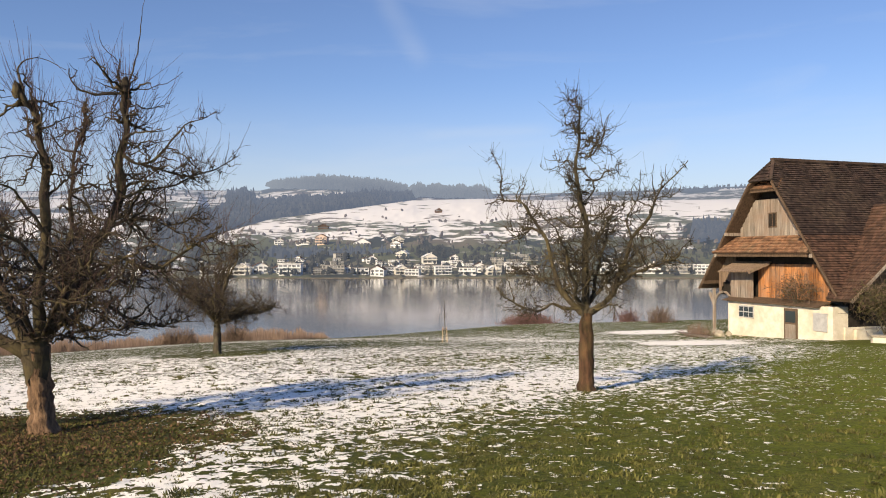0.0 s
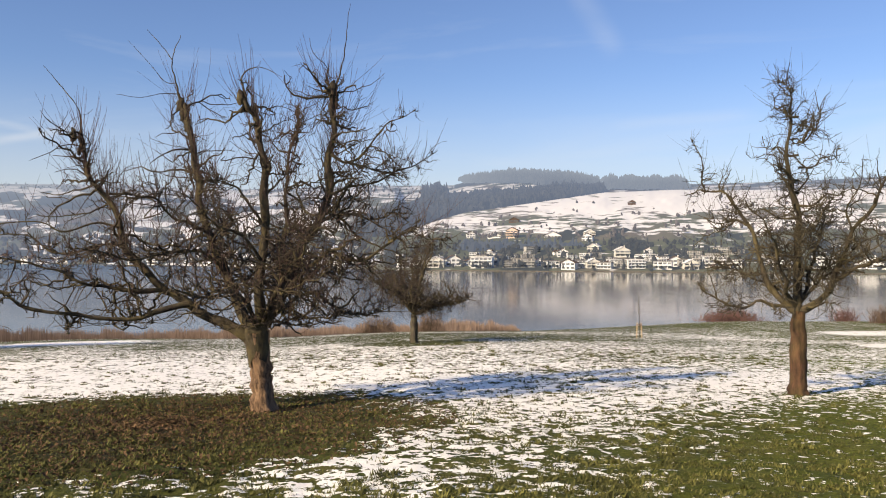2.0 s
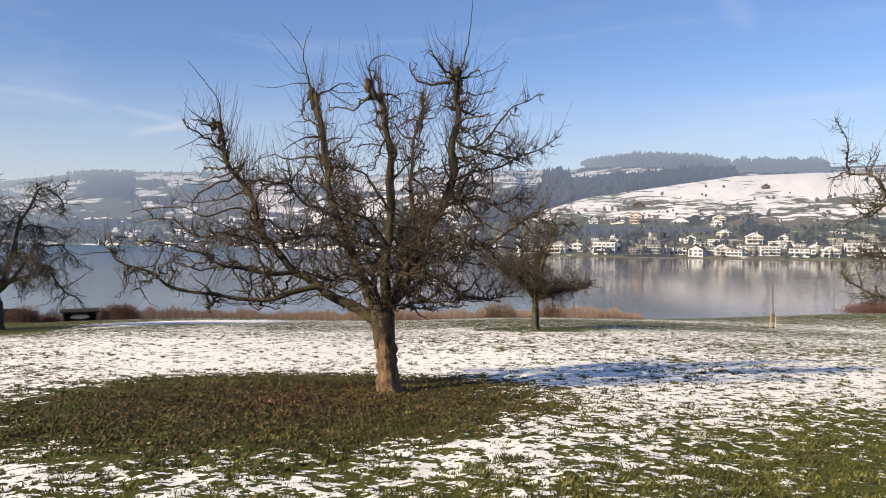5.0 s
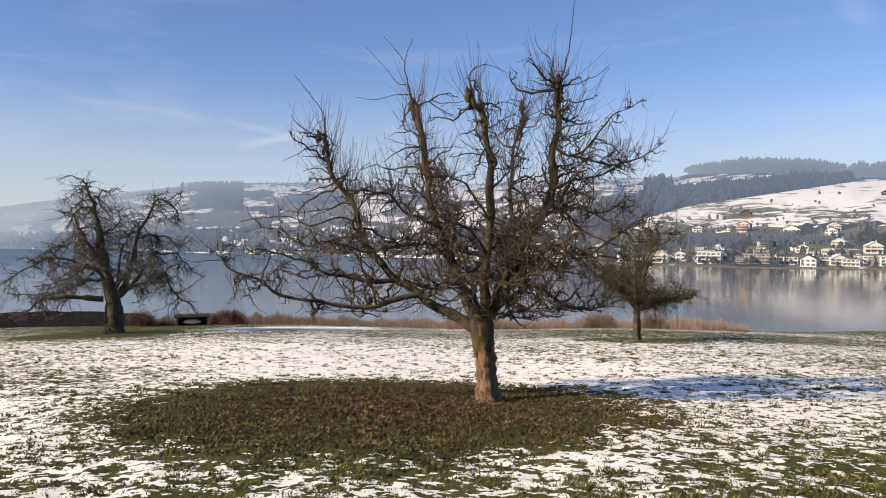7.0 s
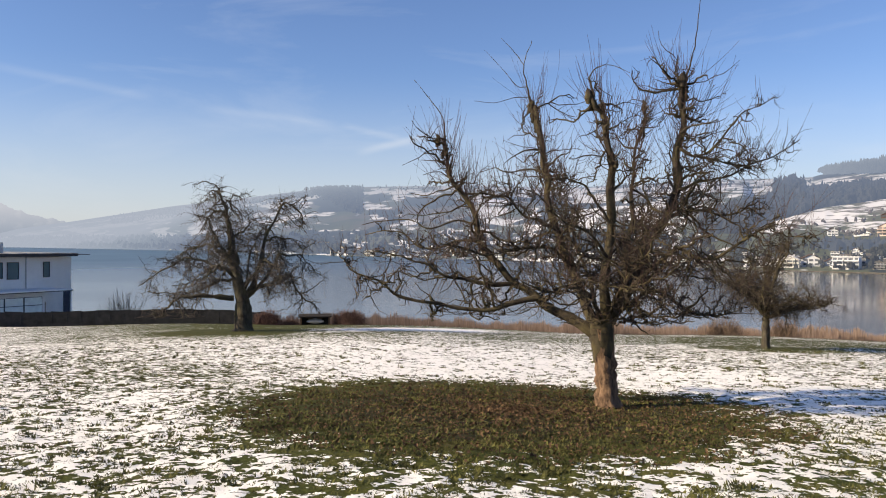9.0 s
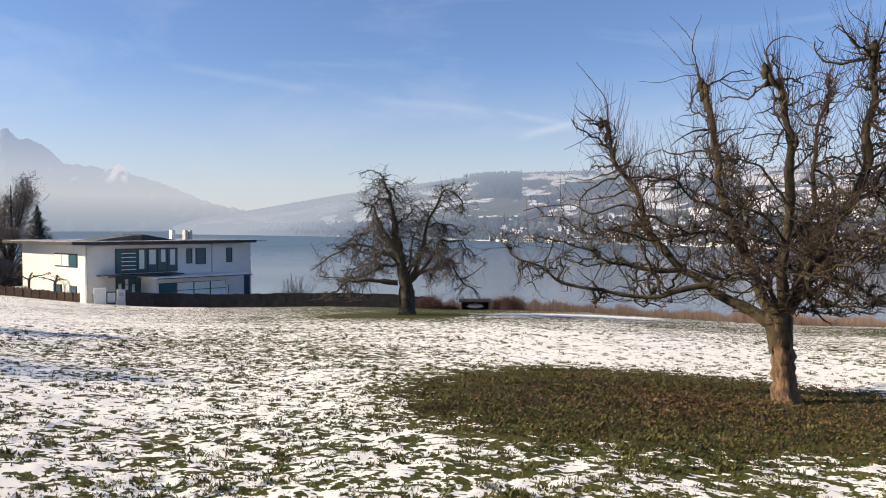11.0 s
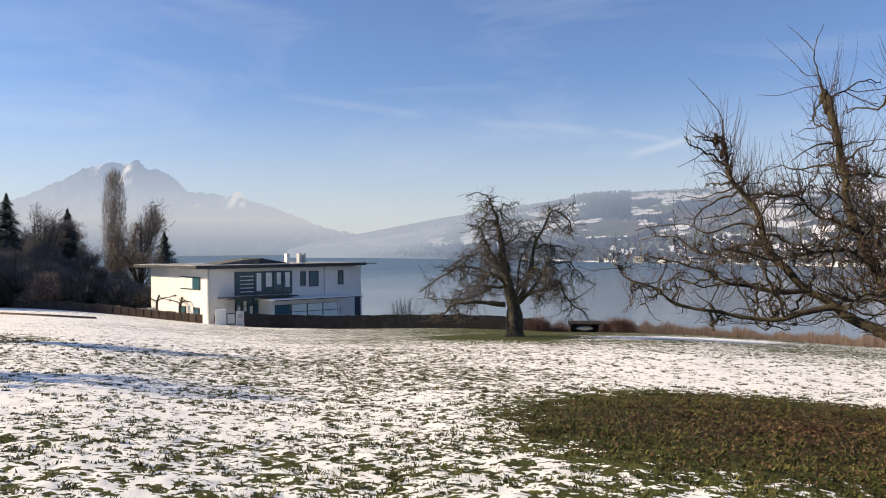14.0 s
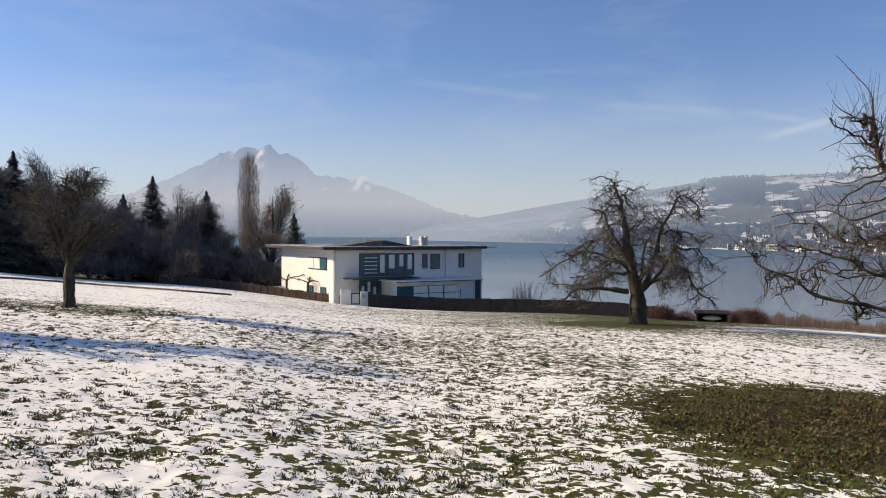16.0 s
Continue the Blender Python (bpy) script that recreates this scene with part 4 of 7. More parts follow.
limb(MID, 0.045, 0.007, (0.65, 0.10, 2.27), (1.08, -0.10, 2.55), (1.52, -0.24, 2.69), (1.84, -0.38, 2.93), (2.12, -0.50, 3.27))
limb(MID, 0.045, 0.007, (-0.11, 0.00, 1.75), (-0.68, -0.20, 1.86), (-1.14, -0.34, 1.74), (-1.61, -0.48, 1.98), (-1.85, -0.60, 2.25))
limb(MID, 0.030, 0.007, (0.08, 0.00, 1.71), (0.48, -0.46, 1.88), (0.70, -0.80, 1.86))
limb(MID, 0.040, 0.008, (-0.09, 0.00, 1.79), (-0.45, 0.30, 2.13), (-0.89, 0.52, 2.31), (-1.33, 0.71, 2.49), (-1.67, 0.90, 2.67))
limb(MID, 0.055, 0.008, (-0.02, 0.00, 1.73), (0.22, 0.56, 2.31), (0.35, 0.98, 3.05), (0.49, 1.35, 3.70), (0.69, 1.70, 4.11))
limb(MID, 0.055, 0.008, (-0.04, 0.00, 1.73), (-0.26, -0.53, 2.35), (-0.42, -0.92, 2.93), (-0.58, -1.27, 3.38), (-0.84, -1.60, 3.65))
limb(MID, 0.040, 0.008, (0.03, 0.00, 1.85), (0.40, 0.46, 2.25), (0.77, 0.80, 2.55), (1.16, 1.11, 3.05), (1.68, 1.40, 3.18))
limb(MID, 0.030, 0.006, (-0.95, 0.10, 3.39), (-1.18, 0.27, 3.49), (-1.50, 0.39, 3.43), (-1.82, 0.50, 3.56))
limb(MID, 0.024, 0.005, (0.96, 0.20, 3.23), (0.86, 0.12, 3.65), (1.07, 0.06, 4.12), (1.15, 0.00, 4.71))
limb(MID, 0.018, 0.004, (1.46, 0.30, 4.11), (1.40, 0.30, 4.49), (1.43, 0.30, 4.85))
for i in range(13):
    c, d, z, w = math.cos(2.4 * i), math.sin(2.4 * i), 2.5 + 0.25 * i, 0.95 - 0.045 * i
    limb(MID, 0.026, 0.006, (0.0, 0, z), (c * w * 0.5, d * w * 0.5, z + 0.02), (c * w * 0.8, d * w * 0.8, z + 0.20), (c * w * 1.15, d * w * 1.15, z + 0.16), (c * w * 1.3, d * w * 1.3, z + 0.45))
fruit_tree("apple_tree", MID_TREE, -10, (1.68, 0.150), MID, 11, "slender bare apple tree with a tall central leader", floor=1.55, side=5.2, twig=44, fine=80, spur=22, shoots=1.2, reach=0.80, twigs=M_OLIVE_TWIG, shoot=M_OLIVE_TWIG, stem=M_BROWN_TRUNK, heads=False)

# the pear: two rounded heads and wide low boughs, twigs hanging
PEAR = []
limb(PEAR, 0.400, 0.030, (-0.03, 0.00, 1.81), (-0.43, 0.02, 3.37), (-0.63, 0.04, 4.75), (-0.80, 0.06, 5.73), (-0.97, 0.07, 6.71), (-1.04, 0.09, 7.53), (-1.23, 0.10, 8.29))
limb(PEAR, 0.170, 0.030, (-0.54, 0.00, 1.93), (-1.88, -0.20, 2.05), (-3.17, -0.34, 2.10), (-4.04, -0.48, 1.63), (-4.84, -0.60, 1.22))
limb(PEAR, 0.130, 0.020, (-0.56, 0.00, 3.44), (-1.66, 0.25, 3.88), (-2.65, 0.43, 4.20), (-3.75, 0.60, 3.98), (-4.76, 0.75, 3.35), (-5.80, 0.90, 2.58))
limb(PEAR, 0.100, 0.020, (-0.75, 0.00, 4.09), (-1.39, -0.37, 5.14), (-1.83, -0.65, 6.37), (-2.36, -0.90, 6.49))
limb(PEAR, 0.200, 0.020, (0.09, 0.00, 1.88), (0.56, 0.08, 2.80), (0.96, 0.15, 4.04), (1.26, 0.20, 5.34), (1.75, 0.26, 6.38), (2.49, 0.31, 7.35), (3.30, 0.35, 6.83), (3.44, 0.40, 5.90))
limb(PEAR, 0.170, 0.020, (0.28, 0.00, 2.08), (0.84, -0.19, 2.49), (1.89, -0.33, 2.84), (2.64, -0.46, 3.43), (2.86, -0.58, 2.55), (3.70, -0.69, 1.63), (4.35, -0.80, 1.47))
limb(PEAR, 0.120, 0.020, (0.72, 0.10, 2.47), (1.72, 0.53, 3.78), (2.11, 0.85, 4.43), (3.44, 1.13, 4.11), (4.35, 1.40, 3.39))
limb(PEAR, 0.070, 0.020, (-0.80, 0.10, 5.40), (-0.13, -0.15, 5.79), (0.31, -0.33, 6.37), (0.05, -0.50, 7.01))
limb(PEAR, 0.070, 0.020, (1.26, 0.20, 5.24), (2.05, 0.53, 5.47), (2.85, 0.78, 5.35), (3.49, 1.00, 4.76))
limb(PEAR, 0.100, 0.020, (-0.36, 0.00, 2.79), (-1.08, -0.86, 3.72), (-1.84, -1.49, 3.48), (-2.74, -2.07, 3.01), (-3.64, -2.60, 2.87))
limb(PEAR, 0.090, 0.020, (-0.56, 0.00, 3.44), (-1.03, 0.92, 4.40), (-1.98, 1.61, 4.89), (-3.03, 2.22, 4.71), (-3.93, 2.80, 4.35))
limb(PEAR, 0.100, 0.020, (0.09, 0.00, 2.47), (0.63, -1.06, 3.49), (1.22, -1.84, 4.00), (1.94, -2.54, 3.57), (2.41, -3.20, 2.70))
limb(PEAR, 0.090, 0.020, (-0.04, 0.00, 2.47), (0.34, 0.99, 3.41), (0.49, 1.72, 4.74), (1.15, 2.38, 5.93), (1.99, 3.00, 6.11))
limb(PEAR, 0.080, 0.020, (-0.96, 0.00, 6.54), (-1.46, 0.42, 7.05), (-1.96, 0.72, 6.67), (-2.23, 1.00, 5.74))
limb(PEAR, 0.050, 0.012, (-1.03, 0.00, 7.36), (-0.59, 0.00, 7.75), (0.14, 0.00, 8.00))
limb(PEAR, 0.050, 0.012, (-1.13, 0.00, 8.02), (-1.62, 0.00, 8.09), (-2.06, 0.00, 7.90))
limb(PEAR, 0.100, 0.020, (-0.49, 0.00, 3.11), (-1.27, 0.59, 2.74), (-2.60, 1.03, 2.36), (-3.97, 1.43, 2.14), (-5.56, 1.80, 2.26))
fruit_tree("pear_tree", PEAR_TREE, 52, (1.9, 0.46), PEAR, 23, "old spreading bare pear tree with drooping twigs", side=5.4, twig=44, fine=80, spur=6, reach=1.7, lift=0.12, droop=0.36, thick=1.7, wobble=0.12,
           bark=M_DARK_BARK, stem=M_DARK_BARK, twigs=M_DARK_TWIG, heads=False, floor=1.0)

fruit_tree("apple_tree", SMALL_TREE, 16, (1.5, 0.17), dome_limbs(3, 26, 1.35, 2.0, 3.4, 2.9, 0.06, 0.10) + dome_limbs(4, 16, 1.35, 1.9, 2.5, 1.9, 0.04, 0.12), 31, "small round-crowned bare apple tree near the shore", side=4.0, twig=26, fine=46, spur=10, shoots=0.3, reach=1.0, thick=1.0, heads=False, stem=M_DARK_BARK)
fruit_tree("apple_tree", LEFT_TREE, 91, (1.6, 0.185), dome_limbs(8, 20, 1.4, 2.9, 2.45, 1.95, 0.085, 0.07), 37, "dense dark bare fruit tree with a rounded crown", side=3.4, twig=26, fine=40, spur=10, shoots=0.4, reach=0.9, thick=1.4, heads=False,
           bark=M_DARK_BARK, stem=M_DARK_BARK, twigs=M_DARK_TWIG, shoot=M_DARK_TWIG, floor=1.9)
fruit_tree("apple_tree", (-22.3, -6.9), 30, (1.8, 0.25), dome_limbs(9, 26, 1.7, 3.7, 3.0, 2.5, 0.10), 41, "bare old fruit tree casting a long shadow", side=2.0, twig=10, fine=10, spur=4, reach=1.1, thick=1.5, heads=False,
           bark=M_DARK_BARK, stem=M_DARK_BARK, twigs=M_DARK_TWIG)

# ---- building helpers ----
class Solid:
    """Collects boxes, prisms and faces of one part, then makes its mesh."""

    def __init__(self):
        self.v, self.f = [], []

    def face(self, *pts):
        n = len(self.v)
        self.v += [tuple(p) for p in pts]
        self.f.append(tuple(range(n, n + len(pts))))
        return self

    def hull8(self, p):
        n = len(self.v)
        self.v += [tuple(q) for q in p]
        self.f += [tuple(n + i for i in q) for q in ((0, 3, 2, 1), (4, 5, 6, 7), (0, 1, 5, 4), (1, 2, 6, 5), (2, 3, 7, 6), (3, 0, 4, 7))]
        return self

    def box(self, x0, x1, y0, y1, z0, z1):
        return self.hull8([(x0, y0, z0), (x1, y0, z0), (x1, y1, z0), (x0, y1, z0), (x0, y0, z1), (x1, y0, z1), (x1, y1, z1), (x0, y1, z1)])

    def slab(self, a, b, c, d, thick):
        """A plate on the four corners, with its thickness below."""
        a, b, c, d = (Vector(p) for p in (a, b, c, d))
        n = (b - a).cross(d - a).normalized() * thick
        return self.hull8([a - n, b - n, c - n, d - n, a, b, c, d])

    def beam(self, a, b, w, h=None):
        a, b = Vector(a), Vector(b)
        t = (b - a).normalized()
        up = Vector((0, 0, 1)) if abs(t.z) < 0.95 else Vector((0, 1, 0))
        s = t.cross(up).normalized() * w / 2
        u = s.cross(t).normalized() * (h or w) / 2
        return self.hull8([a - s - u, a + s - u, a + s + u, a - s + u, b - s - u, b + s - u, b + s + u, b - s + u])

    def prism(self, poly, y0, y1):
        """A polygon in x, z drawn out along y."""
        n, k = len(self.v), len(poly)
        self.v += [(x, y0, z) for x, z in poly] + [(x, y1, z) for x, z in poly]
        self.f += [tuple(range(n, n + k)), tuple(range(n + 2 * k - 1, n + k - 1, -1))]
        self.f += [(n + i, n + k + i, n + k + (i + 1) % k, n + (i + 1) % k) for i in range(k)]
        return self

    def mesh(self, name, bevel=0.0):
        bm = bmesh.new()
        vs = [bm.verts.new(p) for p in self.v]
        for f in self.f:
            bm.faces.new([vs[i] for i in f])
        bmesh.ops.recalc_face_normals(bm, faces=bm.faces)
        if bevel:
            bmesh.ops.bevel(bm, geom=bm.edges[:], offset=bevel, segments=1, affect="EDGES", profile=0.5)
        me = bpy.data.meshes.new(name)
        bm.to_mesh(me)
        bm.free()
        return me


def add(name, solid, material, parent, label="", bevel=0.0):
    return part(name, solid.mesh(name, bevel), material, parent, label)


M_PLASTER = surface("old_plaster", (0.57, 0.52, 0.425), (0.74, 0.69, 0.60), 3, rough=0.95, bump=0.4, stain=(0.40, 0.33, 0.22), stain_scale=0.9, stain_amount=0.6)
M_BOARD = surface("orange_weathered_boards", (0.12, 0.046, 0.022), (0.52, 0.225, 0.085), 3, (4, 4, 0.25), 0.9, bump=0.5, stain=(0.24, 0.17, 0.125), stain_scale=1.3, stain_amount=0.75, vary=0.35)
M_GREY_BOARD = surface("grey_weathered_boards", (0.12, 0.105, 0.09), (0.34, 0.295, 0.25), 3, (4, 4, 0.25), 0.92, bump=0.5, stain=(0.22, 0.12, 0.07), stain_scale=0.8, stain_amount=0.5, vary=0.2)
M_BEAM = surface("dark_timber", (0.05, 0.034, 0.024), (0.14, 0.092, 0.06), 4, (3, 3, 0.3), 0.9, bump=0.5)
M_TILE = surface("weathered_roof_tiles", (0.034, 0.020, 0.015), (0.118, 0.061, 0.043), 2.2, rough=0.92, bump=0.4, stain=(0.115, 0.070, 0.048), stain_scale=0.23, stain_amount=0.6, vary=0.42)
M_DARK_TILE = surface("sooty_roof_tiles", (0.017, 0.012, 0.011), (0.064, 0.040, 0.034), 2.2, rough=0.92, bump=0.4, stain=(0.10, 0.075, 0.055), stain_scale=0.4, stain_amount=0.5, vary=0.45)
M_BROWN_BOARD = surface("brown_old_boards", (0.085, 0.058, 0.040), (0.25, 0.18, 0.13), 3, (4, 4, 0.25), 0.92, bump=0.5, vary=0.2)
M_RED_TILE = surface("orange_moss_tiles", (0.11, 0.058, 0.036), (0.33, 0.17, 0.095), 2.5, rough=0.95, bump=0.4, stain=(0.17, 0.125, 0.08), stain_scale=0.9, stain_amount=0.8, vary=0.3)
# near-black base colour for shade inside the barn, and for the shelter's dark roof
M_SHADE_IN = surface("shade_and_dark_roof", (0.012, 0.010, 0.008), (0.03, 0.024, 0.02), 3, rough=1.0, bump=0)
M_PANE = clear_glass("window_glass", (0.03, 0.04, 0.045))
M_WHITE_PAINT = surface("white_paint", (0.70, 0.70, 0.68), (0.82, 0.82, 0.80), 2, rough=0.6, bump=0.1)
M_GREY_METAL = surface("grey_sheet_metal", (0.38, 0.38, 0.38), (0.55, 0.55, 0.54), 3, rough=0.55, metal=0.3, bump=0.1)
M_STONE = surface("stone", (0.22, 0.19, 0.15), (0.42, 0.38, 0.31), 4, rough=0.95, bump=0.7, depth=0.03)
M_SHRUB = surface("evergreen_shrub", (0.028, 0.028, 0.012), (0.105, 0.088, 0.034), 3, rough=0.8, bump=0, vary=0.35)


def tiles_on(a, b, c, d, rows, cols, rng, lift=0.03):
    """Courses of tiles on a roof plane: a-b the eave, d-c the ridge."""
    a, b, c, d = (np.array(p, float) for p in (a, b, c, d))
    nrm = unit(np.cross(b - a, d - a))
    if nrm[2] < 0:
        nrm = -nrm
    s = Solid()
    for i in range(rows):
        v0, v1 = i / rows, min((i + 1.25) / rows, 1.0)
        off = (i % 2) * 0.5
        for j in range(cols + 1):
            u0, u1 = max((j - off) / cols, 0), min((j + 0.97 - off) / cols, 1)
            if u1 - u0 < 0.2 / cols:
                continue
            w = 1 + 0.3 * rng.rand()
            p00, p10 = a + (b - a) * u0 + (d + (c - d) * u0 - a - (b - a) * u0) * v0, a + (b - a) * u1 + (d + (c - d) * u1 - a - (b - a) * u1) * v0
            p01, p11 = a + (b - a) * u0 + (d + (c - d) * u0 - a - (b - a) * u0) * v1, a + (b - a) * u1 + (d + (c - d) * u1 - a - (b - a) * u1) * v1
            n = len(s.v)
            top, bot = nrm * (0.045 * w + lift), nrm * 0.012
            s.v += [tuple(p00 + top), tuple(p10 + top), tuple(p11 + bot), tuple(p01 + bot), tuple(p00), tuple(p10)]
            s.f += [(n, n + 1, n + 2, n + 3), (n + 4, n + 5, n + 1, n)]
    return s


def boards_on(parent, material, x0, x1, y, z0, z1f, rng, width=0.2, z0f=None, label=""):
    """Upright boards of a wall in the plane y, with gaps and uneven ends. z1f gives the top by x."""
    x = x0
    while x < x1 - 0.03:
        w = min(width * (0.75 + 0.5 * rng.rand()), x1 - x)
        low = z0f(x + w / 2) if z0f else z0
        hi = z1f(x + w / 2)
        if hi > low + 0.05:
            p = 0.012 * rng.rand()
            add("board", Solid().box(x + 0.006, x + w - 0.006, y - 0.03 - p, y, low + 0.04 * rng.rand() - 0.02, hi), material, parent, label)
        x += w


def build_barn():
    """Old barn: plastered low storey, boarded gable with pent roofs, steep tiled roof with a half-hip, cross wing."""
    rng = np.random.RandomState(4)
    ob = new("barn")
    # local x along the gable, local y along the ridge into the building
    ob.matrix_basis = pose(18.85, 46.9, -0.15, 0, 0, -70)
    tagged(ob, "old timber barn with tiled half-hipped roof and plastered base", "barn")
    eave, ridge, half, length = -0.55, 7.25, 5.6, 22.0
    gy = 0.9                                     # the gable wall stands behind the verge
    roofz = lambda x: ridge - (ridge - eave) * abs(x) / half - 0.22
    base = -4.0
    # walls
    add("plaster_wall", Solid().box(-3.0, 5.2, gy - 0.75, gy + 0.3, base, -1.2).box(5.0, 5.3, gy, length, base, -2.3).box(-4.9, -4.6, gy + 3, length, base, -0.8)
        .box(-4.9, 5.3, length - 0.3, length, base, -0.8), M_PLASTER, ob, "cream lime plaster with stains")
    # near-black sheets painted as the shade behind the boards and under the eaves
    add("shade_backing", Solid().prism([(-5.0, -1.0), (5.0, -1.0), (0.3, roofz(0.3) - 0.2), (-0.3, roofz(0.3) - 0.2)], gy + 0.12, gy + 0.2)
        .box(-4.7, -3.0, gy + 3.0, gy + 3.1, base, -0.8).box(5.02, 5.2, gy + 0.3, length - 0.4, -2.3, -0.7), M_SHADE_IN, ob)
    lower = lambda x: min(1.05, roofz(x))
    boards_on(ob, M_BOARD, -1.2, 4.3, gy + 0.05, -1.25, lower, rng, label="sun-bleached orange board")
    boards_on(ob, M_GREY_BOARD, -3.2, -1.2, gy - 0.35, -1.2, lambda x: min(0.75, roofz(x)), rng, 0.22, label="grey weathered board")
    # browner boards: the shadow over this bay is put into their colour
    boards_on(ob, M_BROWN_BOARD, -4.75, -3.15, gy + 0.02, 0, lambda x: min(2.3, roofz(x)), rng, 0.2, lambda x: -0.55 + 1.1 * max(0, 1 - ((x + 4.0) / 0.75) ** 2) - 0.6)
    boards_on(ob, M_GREY_BOARD, -2.75, 2.75, gy + 0.05, 2.55, lambda x: min(4.95, roofz(x)), rng, 0.2, label="silver-grey weathered board")
    boards_on(ob, M_BEAM, -0.9, 0.9, gy + 0.1, 6.0, lambda x: min(6.6, roofz(x)), rng, 0.2)
    # pent roofs
    p = add("pent_roof", Solid().slab((-4.15, gy - 1.05, 1.72), (3.75, gy - 1.05, 1.72), (3.05, gy, 2.72), (-3.1, gy, 2.72), 0.10)
            .box(-3.9, 3.6, gy - 0.95, gy - 0.8, 1.48, 1.62), M_BEAM, ob, "moss-grown tiled pent roof")
    tagged(add("tile_cover", tiles_on((-4.15, gy - 1.05, 1.72), (3.75, gy - 1.05, 1.72), (3.05, gy, 2.72), (-3.1, gy, 2.72), 6, 34, rng), M_RED_TILE, p), kind="stuff")
    p = add("pent_roof", Solid().slab((-1.35, gy - 0.7, 5.52), (1.35, gy - 0.7, 5.52), (0.85, gy, 6.15), (-0.85, gy, 6.15), 0.08)
            .box(-1.25, 1.25, gy - 0.65, gy - 0.55, 5.34, 5.45), M_BEAM, ob, "small tiled pent roof under the hip")
    tagged(add("tile_cover", tiles_on((-1.35, gy - 0.7, 5.52), (1.35, gy - 0.7, 5.52), (0.85, gy, 6.15), (-0.85, gy, 6.15), 5, 12, rng), M_RED_TILE, p), kind="stuff")
    p = add("lean_to_roof", Solid().slab((-3.4, gy - 1.25, 0.55), (-0.7, gy - 1.25, 0.62), (-0.1, gy, 1.20), (-3.2, gy, 1.20), 0.09)
            .beam((-0.7, gy - 1.2, 0.5), (-0.1, gy - 0.1, 1.1), 0.14), M_BROWN_BOARD, ob, "sloping boarded canopy")
    add("annex_roof", Solid().slab((-3.25, gy - 1.0, -1.22), (4.4, gy - 1.0, -1.22), (4.4, gy, -0.98), (-3.25, gy, -0.98), 0.07), M_BEAM, ob, "dark board roof over the plaster")
    # openings
    w = add("window", Solid().box(-2.0, -0.7, gy - 0.80, gy - 0.74, -2.25, -1.5), M_GREY_METAL, ob, "grey-white wooden window")
    for i in range(3):
        for j in range(2):
            add("pane", Solid().box(-1.93 + i * 0.41, -1.58 + i * 0.41, gy - 0.815, gy - 0.795, -2.19 + j * 0.33, -1.91 + j * 0.33), M_PANE, w)
    d = add("door", Solid().box(1.75, 2.75, gy - 0.80, gy - 0.72, -3.35, -1.45), M_BEAM, ob, "dark wooden door with glazed top")
    add("door_pane", Solid().box(1.87, 2.62, gy - 0.815, gy - 0.79, -2.25, -1.6), M_PANE, d)
    add("lower_panel", Solid().box(1.87, 2.62, gy - 0.815, gy - 0.79, -3.2, -2.35), M_GREY_BOARD, d)
    add("shutter", Solid().box(3.9, 4.85, gy - 0.82, gy - 0.77, -2.55, -1.6).box(3.85, 4.9, gy - 0.84, gy - 0.78, -1.62, -1.57), M_GREY_METAL, ob, "grey closed shutter")
    w = add("window", Solid().box(-0.30, 0.35, gy - 0.02, gy + 0.03, 3.23, 4.13), M_BEAM, ob)
    # near-black panes stand for the unlit inside
    for i in range(2):
        add("pane", Solid().box(-0.24 + i * 0.30, 0.0 + i * 0.30, gy - 0.035, gy - 0.015, 3.30, 4.06), M_SHADE_IN, w)
    # corner post, braces and eave timbers
    add("post", Solid().beam((-5.0, gy - 0.2, base), (-5.0, gy - 0.2, -0.6), 0.16), M_GREY_BOARD, ob)
    add("brace", Solid().beam((-5.0, gy - 0.2, -1.7), (-5.45, gy - 0.2, -0.9), 0.12), M_GREY_BOARD, ob)
    bow = np.array([[(-4.1 + 0.85 * math.cos(a), gy - 0.2, -1.75 + 0.95 * math.sin(a)) for a in np.linspace(math.pi, math.pi / 4, 9)]])
    part("curved_brace", mesh_from("curved_brace", *tubes(bow, np.full((1, 9), 0.08), 6)), M_GREY_BOARD, ob)
    add("purlin", Solid().beam((-5.1, -0.1, eave + 0.35), (-5.1, 3, eave + 0.35), 0.2), M_BEAM, ob)
    for x in (-2.95, 2.95, -3.9, 3.9):
        add("purlin", Solid().beam((x, -0.1, roofz(x) - 0.05), (x, 2.0, roofz(x) - 0.05), 0.2), M_GREY_BOARD, ob)
    # roof: two slopes with a half-hip at the gable
    hipz, hipy = 5.95, 1.0
    hx = half * (ridge - hipz) / (ridge - eave)
    body = Solid()
    for s in (-1, 1):
        body.slab(*((s * half, 0, eave), (s * half, length, eave), (s * hx, length, hipz), (s * hx, 0, hipz))[::s], 0.14)
        body.slab(*((s * hx, 0, hipz), (s * hx, length, hipz), (0, length, ridge), (0, hipy, ridge))[::s], 0.14)
    body.face((-hx, 0, hipz), (hx, 0, hipz), (0, hipy, ridge))
    r = add("roof", body, M_BEAM, ob, "steep weathered brown tile roof")
    cut = 0.50
    kx, kz = half + (hx - half) * cut, eave + (hipz - eave) * cut
    tagged(add("tile_cover", tiles_on((half, 0, eave), (half, length, eave), (kx, length, kz), (kx, 0, kz), 24, 104, rng), M_TILE, r), kind="stuff")
    tagged(add("tile_cover", tiles_on((kx, 0, kz), (kx, length, kz), (hx, length, hipz), (hx, 0, hipz), 24, 104, rng), M_DARK_TILE, r), kind="stuff")
